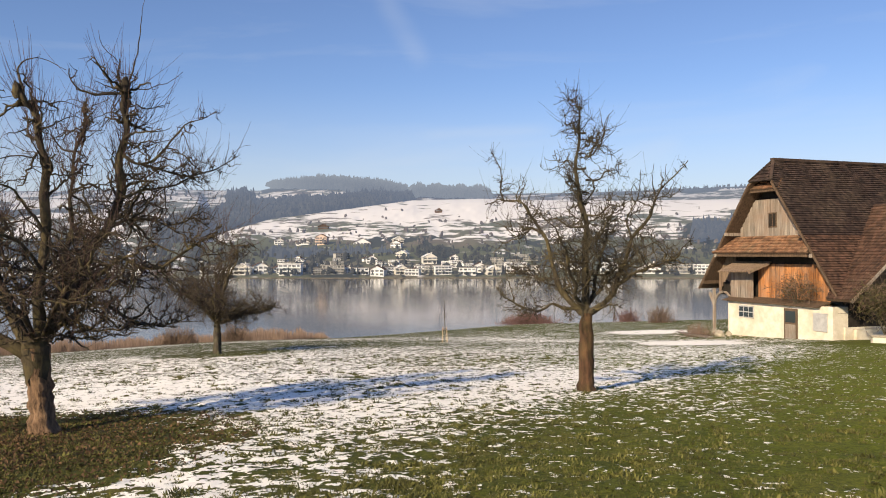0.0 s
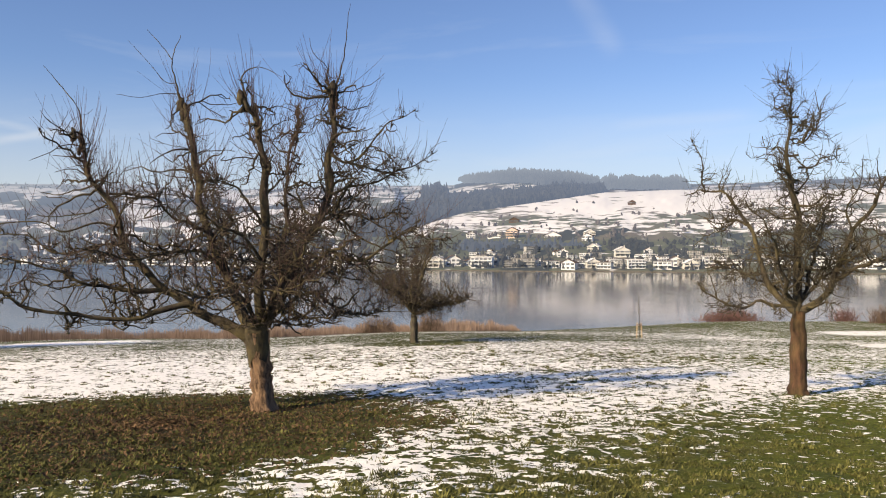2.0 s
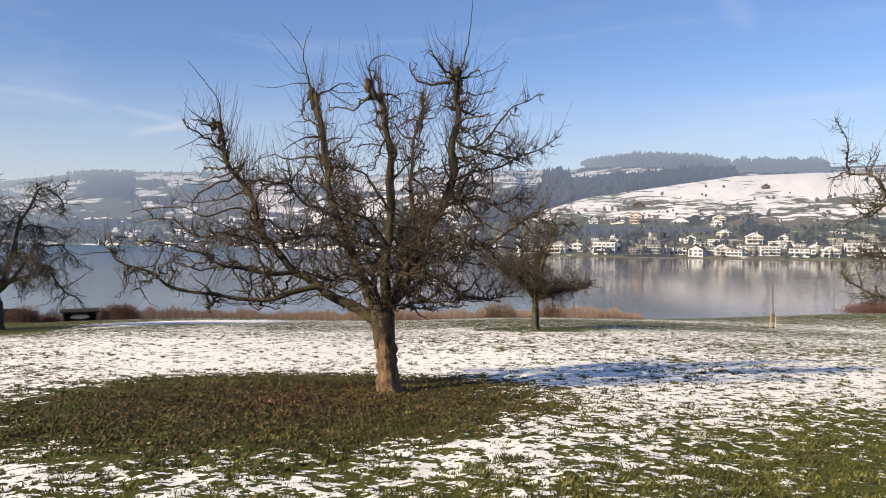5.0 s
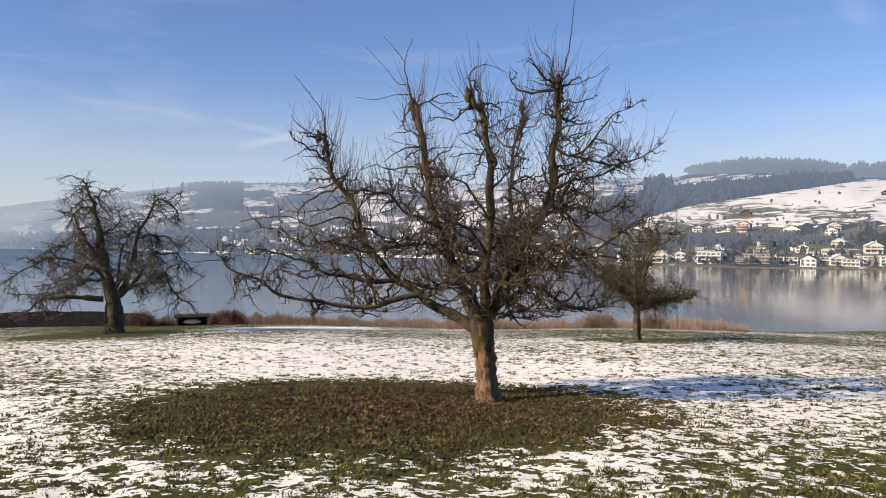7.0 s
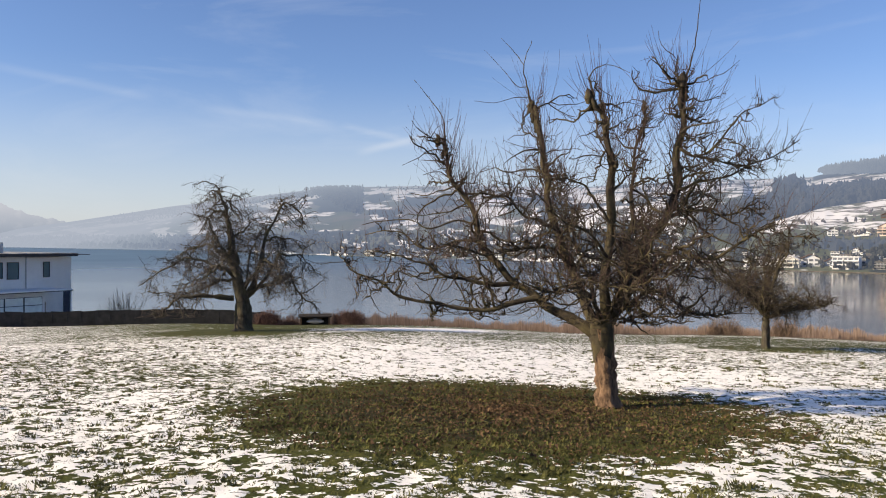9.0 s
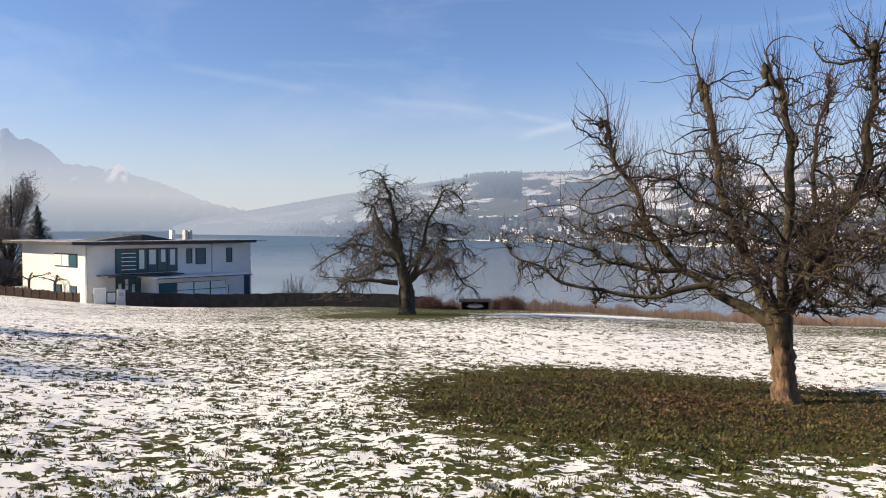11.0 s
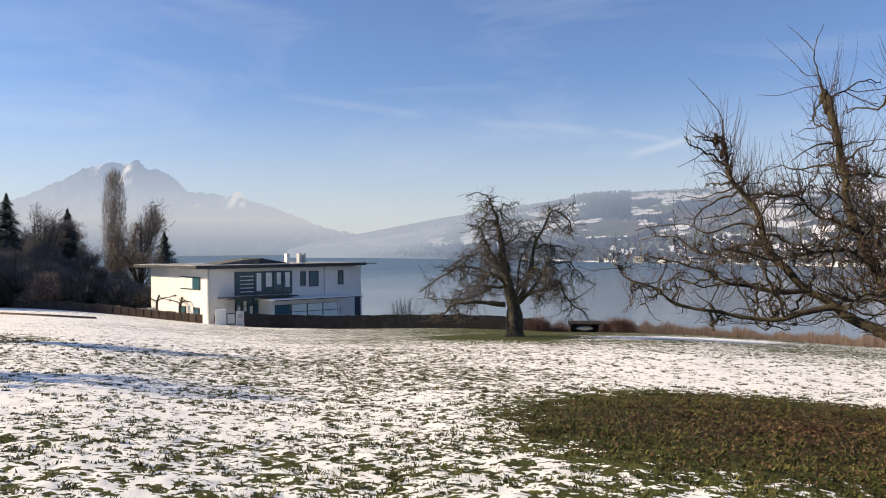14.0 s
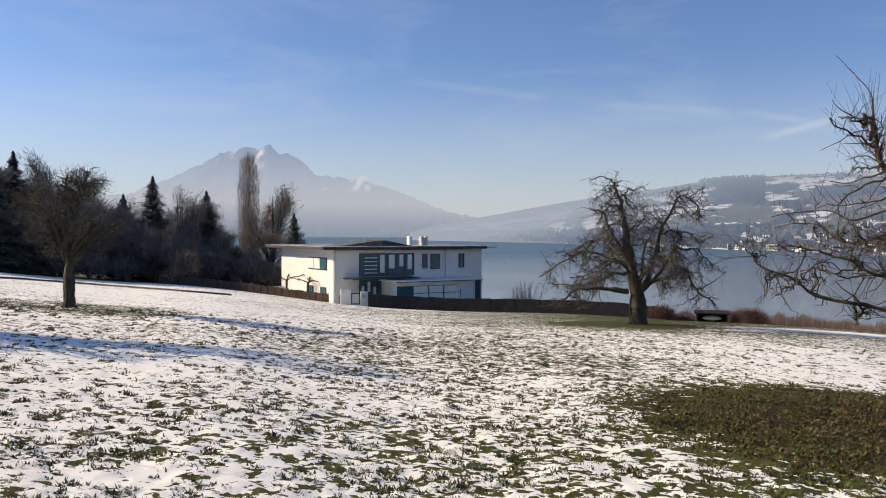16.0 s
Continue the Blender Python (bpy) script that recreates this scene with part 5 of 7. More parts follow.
    tagged(add("tile_cover", tiles_on((hx, 0, hipz), (hx, length, hipz), (0, length, ridge), (0, hipy, ridge), 10, 104, rng), M_DARK_TILE, r), kind="stuff")
    tagged(add("tile_cover", tiles_on((-half, 0, eave), (-half, length, eave), (-hx, length, hipz), (-hx, 0, hipz), 24, 40, rng), M_TILE, r), kind="stuff")
    tagged(add("tile_cover", tiles_on((-hx, 0, hipz), (hx, 0, hipz), (0.02, hipy, ridge), (-0.02, hipy, ridge), 6, 8, rng), M_DARK_TILE, r), kind="stuff")
    add("ridge_tiles", Solid().beam((0, hipy - 0.1, ridge + 0.06), (0, length, ridge + 0.06), 0.3, 0.16).beam((hx, -0.05, hipz + 0.05), (0, hipy, ridge + 0.05), 0.18, 0.12)
        .beam((-hx, -0.05, hipz + 0.05), (0, hipy, ridge + 0.05), 0.18, 0.12), M_DARK_TILE, r)
    for s in (-1, 1):
        add("verge_board", Solid().beam((s * (half + 0.02), -0.03, eave - 0.1), (s * hx, -0.03, hipz - 0.1), 0.05, 0.13), M_BEAM, r)
    # cross wing towards the meadow
    wy0, wy1, wx, wz = -0.1, 13.7, 6.6, 4.6
    mid = (wy0 + wy1) / 2
    wing = Solid().slab((wx, wy0, -0.75), (wx, mid, wz), (1.7, mid, wz), (5.0, wy0, -0.75), 0.14).slab((wx, mid, wz), (wx, wy1, -0.75), (5.0, wy1, -0.75), (1.7, mid, wz), 0.14)
    r = add("wing_roof", wing, M_BEAM, ob, "tiled roof of the cross wing")
    tagged(add("tile_cover", tiles_on((wx, wy0, -0.75), (5.0, wy0, -0.75), (1.7, mid, wz), (wx, mid, wz), 30, 26, rng), M_TILE, r), kind="stuff")
    add("verge_board", Solid().beam((wx + 0.03, wy0, -0.85), (wx + 0.03, mid, wz - 0.1), 0.05, 0.16), M_GREY_BOARD, r)
    # wooden wall coloured dark, to carry the shade under the wing roof
    add("wing_wall", Solid().prism([(wy0 + 0.7, -1.0), (wy1 - 0.7, -1.0), (mid, wz - 0.5)], -5.5, -5.4), M_BEAM, ob).matrix_basis = pose(0, 0, 0, 0, 0, 90)
    add("wing_base", Solid().box(5.32, 5.5, wy0 + 1.6, wy1 - 0.7, base, -2.4), M_PLASTER, ob)
    return ob


build_barn()


def leaf_cloud(rng, n, size, shape, leaf):
    """n small leaves or twig tufts filling a shape (a function from random numbers to points)."""
    c = shape(rng, n)
    a, b = unit(rng.randn(n, 3)), unit(rng.randn(n, 3))
    s = leaf * (0.5 + rng.rand(n, 1))
    v = np.stack([c - a * s, c + b * s * 0.6, c + a * s, c - b * s * 0.6], 1).reshape(-1, 3)
    return v, np.arange(4 * n).reshape(-1, 4)


def ragged(rx, ry, rz, lumps, seed):
    r0 = np.random.RandomState(seed)
    cs = unit(r0.randn(lumps, 3)) * r0.rand(lumps, 1) ** 0.5 * [rx * 0.7, ry * 0.7, rz * 0.6] + [0, 0, rz * 0.95]
    rr = 0.30 + 0.25 * r0.rand(lumps)

    def shape(rng, n):
        i = rng.randint(lumps, size=n)
        p = cs[i] + unit(rng.randn(n, 3)) * (rng.rand(n, 1) ** 0.4) * rr[i][:, None] * [rx, ry, rz]
        p[:, 2] = np.abs(p[:, 2])
        return p
    return shape


def shrub(name, x, y, size, n, leaf, material, label, seed, z=None, lumps=14, stems=0):
    rng = np.random.RandomState(seed)
    ob = new(name)
    ob.matrix_basis = pose(x, y, (gz(x, y) if z is None else z) - 0.05, 0, 0, seed * 37)
    tagged(ob, label, "shrub")
    part("foliage", mesh_from("foliage", *leaf_cloud(rng, n, size, ragged(*size, lumps, seed), leaf), smooth=False), material, ob)
    if stems:        # fine bare twigs that stand out of the foliage
        tips = ragged(*[v * 1.12 for v in size], lumps, seed)(rng, stems)
        way = unit(rng.randn(stems, 3) + [0, 0, 0.4]) * (0.25 + 0.45 * rng.rand(stems, 1))
        twigs = np.stack([tips - way, tips - way * 0.4 + 0.05 * rng.randn(stems, 3), tips], 1)
        tagged(part("twigwork", mesh_from("twigwork", *tubes(twigs, np.full((stems, 3), 0.011) * [1, 0.8, 0.5], 3)), M_BROWN_TWIG, ob), kind="stuff")
    base = np.zeros((9, 2, 3))
    base[:, 1] = rng.randn(9, 3) * [size[0] * 0.4, size[1] * 0.4, 0.1] + [0, 0, size[2] * 1.2]
    pts = np.stack([base[:, 0] + (base[:, 1] - base[:, 0]) * t for t in (0, 0.4, 0.8)], 1)
    part("stem", mesh_from("stem", *tubes(pts, np.full((9, 3), 0.02) * [1.6, 1, 0.5], 4)), M_DARK_BARK, ob)
    return ob


shrub("shrub", 22.3, 39.6, (1.9, 1.5, 2.1), 5200, 0.055, M_SHRUB, "loose olive-green shrub with bare twigs beside the barn", 3, lumps=26, stems=700)
shrub("climbing_plant", 19.95, 44.5, (1.5, 0.5, 1.15), 1300, 0.035, M_SHRUB, "dark olive climbing plant with bare twigs on the barn wall", 8, z=-1.6, lumps=20, stems=420)


def low_wall():
    """Low cream garden wall beside the barn door."""
    ob = new("garden_wall")
    ob.matrix_basis = pose(22.6, 37.6, gz(22.6, 37.6), 0, 0, -14)
    tagged(ob, "low cream stone wall beside the barn", "wall")
    add("wall_body", Solid().box(-2.0, 3.0, -0.2, 0.2, -0.4, 0.28), M_PLASTER, ob, bevel=0.03)
    add("coping", Solid().box(-2.08, 3.08, -0.26, 0.26, 0.28, 0.36), M_STONE, ob, bevel=0.02)


low_wall()


def rubble():
    rng = np.random.RandomState(6)
    ob = new("rubble_heap")
    x, y = 17.2, 49.4
    ob.matrix_basis = pose(x, y, gz(x, y) - 0.05, 0, 0, -70)
    tagged(ob, "small heap of stones and old planks beside the barn", "heap")
    for i in range(16):
        c, s = rng.randn(3) * [0.8, 0.4, 0.05] + [0, 0, 0.15], 0.12 + 0.14 * rng.rand()
        st = Solid().box(-s, s, -s * 0.8, s * 0.8, -s * 0.6, s * 0.6)
        o = add("stone", st, M_STONE, ob, bevel=s * 0.3)
        o.matrix_basis = pose(*c, *(rng.rand(3) * 90))
    for i in range(4):
        add("plank", Solid().beam((-2.5 + i * 0.4, -1.2 - i * 0.12, 0.1), (0.8 + i * 0.3, -1.5 - i * 0.1, 0.14), 0.2, 0.05), M_GREY_BOARD, ob)


rubble()

# ---- modern house, garden fence and gate ----
M_WHITE = surface("white_wall_plaster", (0.67, 0.655, 0.625), (0.76, 0.745, 0.71), 1.2, rough=0.9, bump=0.1, stain=(0.58, 0.58, 0.57), stain_scale=0.3, stain_amount=0.4)
M_ROOF_EDGE = surface("dark_roof_edge", (0.025, 0.025, 0.028), (0.055, 0.055, 0.06), 2, rough=0.6, bump=0.1)
M_ROOF_TOP = surface("snowy_flat_roof", (0.10, 0.095, 0.085), (0.50, 0.50, 0.51), 0.5, rough=0.95, bump=0.3)
M_GREEN_ROOF = surface("mossy_roof_light", (0.085, 0.083, 0.072), (0.165, 0.16, 0.14), 1.5, rough=0.95, bump=0.3)
M_FRAME = surface("dark_window_frame", (0.022, 0.030, 0.034), (0.042, 0.052, 0.058), 3, rough=0.5, bump=0)
M_HOUSE_GLASS = clear_glass("house_glass", (0.040, 0.115, 0.145))
M_BLIND = surface("pale_green_blind", (0.62, 0.68, 0.645), (0.76, 0.82, 0.785), 2, rough=0.3, bump=0)
M_DOOR_BLUE = surface("dark_blue_door", (0.02, 0.03, 0.05), (0.04, 0.05, 0.08), 3, rough=0.5, bump=0)
M_FENCE = surface("brown_fence_wood", (0.045, 0.030, 0.024), (0.115, 0.080, 0.062), 3, (2, 2, 0.4), 0.9, bump=0.3, vary=0.25)
M_DARK_FENCE = surface("dark_screen", (0.010, 0.011, 0.014), (0.024, 0.025, 0.028), 2, rough=0.9, bump=0.2, vary=0.2)


def framed(parent, x0, x1, z0, z1, y, cols, rows=1, glass=None, bar=0.065, depth=0.1):
    """A window in a wall that faces -y: frame, mullions and panes."""
    w = add("window", Solid().box(x0 + 0.01, x1 - 0.01, y - depth * 0.25, y, z0 + 0.01, z1 - 0.01), M_FRAME, parent)
    for z in (z0, z1 - bar):
        add("frame_bar", Solid().box(x0, x1, y - depth, y - 0.001, z, z + bar), M_FRAME, w)
    for i in range(cols + 1):
        x = x0 + (x1 - x0 - bar) * i / cols
        add("mullion", Solid().box(x, x + bar, y - depth, y - 0.001, z0 + bar, z1 - bar), M_FRAME, w)
    for j in range(1, rows):
        z = z0 + (z1 - z0) * j / rows
        add("transom", Solid().box(x0 + bar, x1 - bar, y - depth * 0.8, y - 0.002, z - bar / 3, z + bar / 3), M_FRAME, w)
    for i in range(cols):
        a = x0 + (x1 - x0 - bar) * i / cols + bar
        b = x0 + (x1 - x0 - bar) * (i + 1) / cols
        add("pane", Solid().box(a, b, y - depth * 0.5, y - depth * 0.3, z0 + bar, z1 - bar), glass or M_HOUSE_GLASS, w)
    return w


def build_house():
    """White two-storey house with a thin flat roof, large glazing and a garage wing."""
    ob = new("house")
    # local x along the long front, local -y faces the meadow
    ob.matrix_basis = pose(-75.0, 21.35, 0, 0, 0, 97)
    tagged(ob, "modern white two-storey house with flat roof and glazing", "house")
    L, D, top, base = 17.4, 15.0, 0.12, -7.2
    add("wall", Solid().box(0, L, 0, D, base, top - 0.13), M_WHITE, ob, "smooth white plaster")
    r = add("roof", Solid().box(-1.5, L + 0.05, -1.0, D + 1.2, top - 0.06, top + 0.2), M_ROOF_EDGE, ob, "thin dark projecting roof slab")
    add("roof_cover", Solid().box(-1.45, L, -0.95, D + 1.15, top + 0.2, top + 0.245), M_ROOF_TOP, r, "patchy snow on the roof")
    add("roof_edge", Solid().box(L + 0.05, L + 1.6, -0.6, D, top + 0.06, top + 0.12), M_ROOF_EDGE, r)
    add("roof_lantern", Solid().prism([(1.6, top + 0.25), (6.4, top + 0.25), (6.4, top + 0.75), (5.4, top + 0.75)], 2.0, 6.0), M_GREEN_ROOF, ob, "low mossy pitched roof light")
    add("lantern_side", Solid().prism([(6.42, top + 0.25), (9.8, top + 0.26), (6.42, top + 0.85)], 1.9, 6.1), M_ROOF_EDGE, ob)
    for x, w in ((10.6, 0.35), (12.1, 0.3), (12.6, 0.3)):
        add("chimney", Solid().box(x, x + w, 4.0, 4.6, top + 0.2, top + 1.25), M_GREY_METAL if w < 0.33 else M_WHITE_PAINT, ob)
    # upper floor: wide glazing, slatted bay, curtains, painted reflections and two narrow windows
    big = framed(ob, 2.75, 8.95, -2.65, -0.35, 0.0, 6, 1)
    for j in range(5):
        add("slat", Solid().box(3.3, 4.7, -0.14, -0.105, -2.35 + j * 0.38, -2.28 + j * 0.38), M_WHITE_PAINT, big)
    # pale panels: curtains in the middle, painted stand-ins for reflections at the right
    for x, w, z in ((5.05, 0.5, -2.3), (6.05, 0.65, -1.9), (7.25, 0.45, -1.7), (8.2, 0.5, -2.0)):
        add("pale_panel", Solid().box(x, x + w, -0.062, -0.052, z, -0.5), M_BLIND, big)
    for x0, x1, z0 in ((9.95, 10.55, -1.95), (10.95, 12.05, -2.05), (14.45, 15.1, -1.95)):
        framed(ob, x0, x1, z0, -0.45, 0.0, 1)
    add("downpipe", Solid().beam((12.75, -0.06, base), (12.75, -0.06, top - 0.1), 0.08), M_GREY_METAL, ob)
    add("downpipe", Solid().beam((0.1, -0.08, base), (0.1, -0.08, top - 0.1), 0.10), M_GREY_METAL, ob)
    # entrance under a canopy
    hall = framed(ob, 2.75, 5.3, -5.3, -2.9, 0.0, 4, 3)
    for x, z in ((3.0, -4.6), (3.65, -4.2), (4.3, -4.7)):
        add("pale_panel", Solid().box(x, x + 0.3, -0.062, -0.052, z, z + 1.0), M_BLIND, hall)
    add("canopy", Solid().box(1.0, 8.4, -2.4, 0.0, -2.84, -2.73), M_ROOF_EDGE, ob, "thin dark entrance canopy")
    # garage wing
    g = add("garage", Solid().box(5.2, 12.75, -3.0, 0.0, base, -3.12), M_WHITE, ob, "white garage wing")
    add("garage_roof", Solid().box(4.9, 15.0, -3.9, -0.01, -3.10, -2.95), M_WHITE_PAINT, g, "thin white projecting roof")
    add("roof_edge", Solid().box(4.88, 15.02, -3.93, -3.9, -3.12, -3.05), M_ROOF_EDGE, g)
    for i in range(4):
        x = 5.45 + i * 1.77
        d = add("garage_door", Solid().box(x, x + 1.72, -3.06, -3.0, -5.8, -3.55), M_FRAME, g)
        for j in range(3):
            add("pane", Solid().box(x + 0.05, x + 1.67, -3.09, -3.05, -5.75 + j * 0.74, -5.07 + j * 0.74), M_BLIND if i else M_HOUSE_GLASS, d)
    add("post", Solid().beam((14.9, -3.7, base), (14.9, -3.7, -3.1), 0.1), M_WHITE_PAINT, g)
    add("door", Solid().box(L - 0.85, L - 0.1, -0.05, 0.0, -5.7, -3.4), M_DOOR_BLUE, ob, "dark blue side door")
    add("wall_panel", Solid().box(13.6, 14.7, -0.06, 0.0, -5.6, -4.3), M_GREY_BOARD, ob, "brown panel on the house wall")
    # end wall that faces the sun (local -x)
    for y0, y1, z0, z1 in ((1.6, 6.6, -2.05, -0.8), (1.8, 3.3, -5.4, -3.75), (5.2, 7.0, -5.4, -3.75)):
        w = add("window", Solid().box(-0.08, 0.0, y0, y1, z0, z1), M_FRAME, ob)
        for i in range(3):
            a, b = y0 + 0.1 + (y1 - y0 - 0.1) * i / 3, y0 + (y1 - y0 - 0.1) * (i + 1) / 3
            add("pane", Solid().box(-0.11, -0.07, a, b, z0 + 0.1, z1 - 0.1), M_BLIND if i and z0 > -3 else M_HOUSE_GLASS, w)
    add("terrace_wall", Solid().box(-9.0, 0.0, D - 1.0, D - 0.7, base, -4.35), M_WHITE, ob)
    return ob


build_house()


def polar(az, d):
    a = radians(az)
    return -d * math.sin(a), d * math.cos(a)


def fence_run(name, az0, d0, az1, d1, n, height, style, label):
    ob = new(name)
    tagged(ob, label, "fence")
    rng = np.random.RandomState(int(abs(az0)) + 3)
    pts = [polar(az0 + (az1 - az0) * i / n, d0 + (d1 - d0) * i / n) for i in range(n + 1)]
    P = [Vector((x, y, gz(x, y))) for x, y in pts]
    up = Vector((0, 0, height))
    picket = None
    for a, b in zip(P, P[1:]):
        add("post", Solid().beam(a - Vector((0, 0, 0.3)), a + up * 0.98, 0.09), M_FENCE if style == "picket" else M_DARK_FENCE, ob)
        if style == "picket":
            k = 11
            for i in range(k):
                q = a + (b - a) * ((i + 0.5) / k)
                if picket is None:
                    picket = Solid().box(-0.05, 0.05, -0.015, 0.015, 0, height).mesh("picket")
                    picket.materials.append(M_FENCE)
                pale = new("picket", picket)
                pale.parent = ob
                pale.matrix_basis = pose(q.x, q.y, q.z, 0, 0, math.degrees(math.atan2(b.y - a.y, b.x - a.x)))
                pale.scale = (1, 1, 0.9 + 0.16 * rng.rand())
            for z in (0.3, 0.8):
                add("rail", Solid().beam(a + up * z, b + up * z, 0.06, 0.10), M_FENCE, ob)
        else:
            t = (b - a).normalized()
            m = Vector((t.y, -t.x, 0)) * 0.05
            h0, h1 = up * (0.94 + 0.08 * rng.rand()), up * (0.94 + 0.08 * rng.rand())
            add("panel", Solid().hull8([a - m, b - m, b + m, a + m, a - m + h0, b - m + h1, b + m + h1, a + m + h0]), M_DARK_FENCE, ob)
    return ob


fence_run("picket_fence", 86.0, 92, 73.45, 78.0, 26, 0.88, "picket", "brown wooden picket fence round the garden")
fence_run("screen_fence", 71.6, 75.5, 50.5, 68, 24, 1.25, "panel", "dark screened garden fence along the meadow")


def earth_bank():
    """Low dark bank of bare earth across the upper slope."""
    bank = Solid()
    pts = [polar(95.8 - 1.45 * i, 65.5 + 4 * math.sin(i * 0.55)) for i in range(11)]
    for (x0, y0), (x1, y1) in zip(pts, pts[1:]):
        a, b = Vector((x0, y0, gz(x0, y0))), Vector((x1, y1, gz(x1, y1)))
        m = Vector((0.5, 0.1, 0))
        h = Vector((0, 0, 0.13))
        bank.hull8([a - m - h, b - m - h, b + m - h, a + m - h, a - m * 0.4 + h, b - m * 0.4 + h, b + m * 0.4 + h, a + m * 0.4 + h])
    place("earth_bank", bank.mesh("earth_bank"), M_BEAM, label="low bank of bare dark earth across the snowy slope", category="bank", kind="structure")


earth_bank()


def garden_gate():
    x, y = polar(72.6, 76.8)
    ob = new("garden_gate")
    ob.matrix_basis = pose(x, y, gz(x, y), 0, 0, 97 - 20)
    tagged(ob, "white gate pillars with a pale slatted gate", "gate")
    add("pillar", Solid().box(-1.35, -0.35, -0.15, 0.15, -0.3, 1.55), M_WHITE, ob, bevel=0.01)
    add("pillar", Solid().box(0.55, 1.25, -0.15, 0.15, -0.3, 1.35), M_WHITE, ob, bevel=0.01)
    add("letter_box", Solid().box(0.72, 1.1, -0.22, -0.15, 0.75, 1.1), M_GREY_METAL, ob)
    add("gate_frame", Solid().box(-0.33, 0.53, -0.04, 0.0, 0.1, 0.2).box(-0.33, 0.53, -0.04, 0.0, 1.1, 1.2).box(-0.33, -0.25, -0.04, 0, 0.2, 1.1).box(0.45, 0.53, -0.04, 0, 0.2, 1.1), M_FRAME, ob)
    for i in range(5):
        add("slat", Solid().box(-0.2 + i * 0.13, -0.12 + i * 0.13, -0.03, -0.01, 0.2, 1.1), M_WHITE_PAINT, ob)


garden_gate()


def pollard(x, y, facing):
    """Small pollarded tree trained flat, with knobbly arms."""
    rng = np.random.RandomState(int(abs(x * 10)))
    limbs = [([(0, 0, 1.7), (s * 0.5, 0.1, 2.0), (s * 1.2, 0.1, 2.15), (s * 1.8, 0, 2.3)], 0.07, 0.035) for s in (-1, 1)]
    limbs += [([(0, 0, 1.7), (0.1, s * 0.4, 2.0), (0.2, s * 0.9, 2.3)], 0.06, 0.03) for s in (-1, 1)]
    return fruit_tree("pollard_tree", (x, y), facing, (1.75, 0.10), limbs, 50 + int(rng.rand() * 40), "small pollarded plane tree in the garden", side=1.0, twig=4, fine=3, spur=6, shoots=0.12, reach=0.5, thick=1.6,
                      bark=M_DARK_BARK, stem=M_DARK_BARK, twigs=M_DARK_TWIG, group="pollarded trees")


for az, d in ((77.4, 83.5), (75.9, 82.5), (74.6, 81.5)):
    pollard(*polar(az, d), az)

# ---- woods, village and shore across the lake ----
def on_slope(form, az, el):
    """The place on a far slope that shows at this azimuth and elevation."""
    s = np.linspace(0, 1, 400)
    d, z = form(np.full(400, float(az)), s)
    i = int(np.argmax(np.degrees(np.arctan2(z - EYE_Z, d)) >= el)) or 0
    a = radians(az)
    return Vector((-d[i] * math.sin(a), d[i] * math.cos(a), z[i]))


def wood(name, spots, lo, hi, material, label, seed, slim=0.22, conifer=0.6, mist=0.0):
    """Many far trees in one mesh: spires of needles and ragged bare crowns."""
    rng = np.random.RandomState(seed)
    vs, fs, n = [], [], 0
    for p in spots:
        h = lo + (hi - lo) * rng.rand()
        spire = rng.rand() < conifer
        tiers = 3 if spire else 2
        for k in range(tiers):
            if spire:
                c = np.array([0, 0, h * (0.08 + 0.27 * k)])
                r, top = h * slim * (1 - 0.27 * k), h * (0.50 + 0.25 * k)
            else:
                c = np.append(rng.randn(2) * h * 0.14, h * (0.25 + 0.12 * k))
                r, top = h * (0.16 + 0.10 * rng.rand()), min(c[2] + h * (0.35 + 0.2 * rng.rand()), h)
            a = np.arange(6) * math.pi / 3 + rng.rand()
            ring = np.stack([np.cos(a), np.sin(a), 0.25 * rng.randn(6)], -1) * r * (0.7 + 0.5 * rng.rand(6, 1)) + c
            tip = np.array([c[0] * 0.6, c[1] * 0.6, top])
            if spire:
                vs.append(np.vstack([ring, tip]) + np.array(p))
                fs += [(n + i, n + (i + 1) % 6, n + 6) for i in range(6)]
                n += 7
            else:        # a broad crown swells before it closes
                belt = (ring - c) * [0.85, 0.85, 0.4] + c * [0.8, 0.8, 0] + [0, 0, c[2] + 0.68 * (top - c[2])]
                vs.append(np.vstack([ring, belt, tip]) + np.array(p))
                for i in range(6):
                    j = (i + 1) % 6
                    fs += [(n + i, n + j, n + 6 + j), (n + i, n + 6 + j, n + 6 + i), (n + 6 + i, n + 6 + j, n + 12)]
                n += 13
    v = np.vstack(vs)
    me = mesh_from(name, v, np.array(fs), smooth=False)
    # painted haze by distance, with mist added on top
    give(me, "painted_haze", np.minimum(haze_at(np.hypot(v[:, 0], v[:, 1]), azimuth(v[:, 0], v[:, 1])) + mist, 0.95))
    return place(name, me, material, label=label, category="wood", kind="stuff")


def scatter(form, az0, az1, el0, el1, n, seed):
    rng = np.random.RandomState(seed)
    out = []
    for _ in range(n):
        a = az0 + (az1 - az0) * rng.rand()
        l, h = (f(a) if callable(f) else f for f in (el0, el1))
        out.append(on_slope(form, a, l + (h - l) * rng.rand()))
    return out


crest = lambda a: float(np.interp(a, [-20, -10, -2.7, 2.2, 5.9, 12.3, 15.7, 18], [3.65, 3.75, 3.95, 3.85, 3.35, 2.45, 1.45, 0.9]))
band = lambda a: float(np.interp(a, [2.2, 3.2, 5, 6, 8, 11, 13, 15, 20], [3.75, 4.0, 4.2, 3.85, 3.65, 3.45, 3.3, 2.9, 1.2])) + 0.10 * math.sin(a * 5.7)
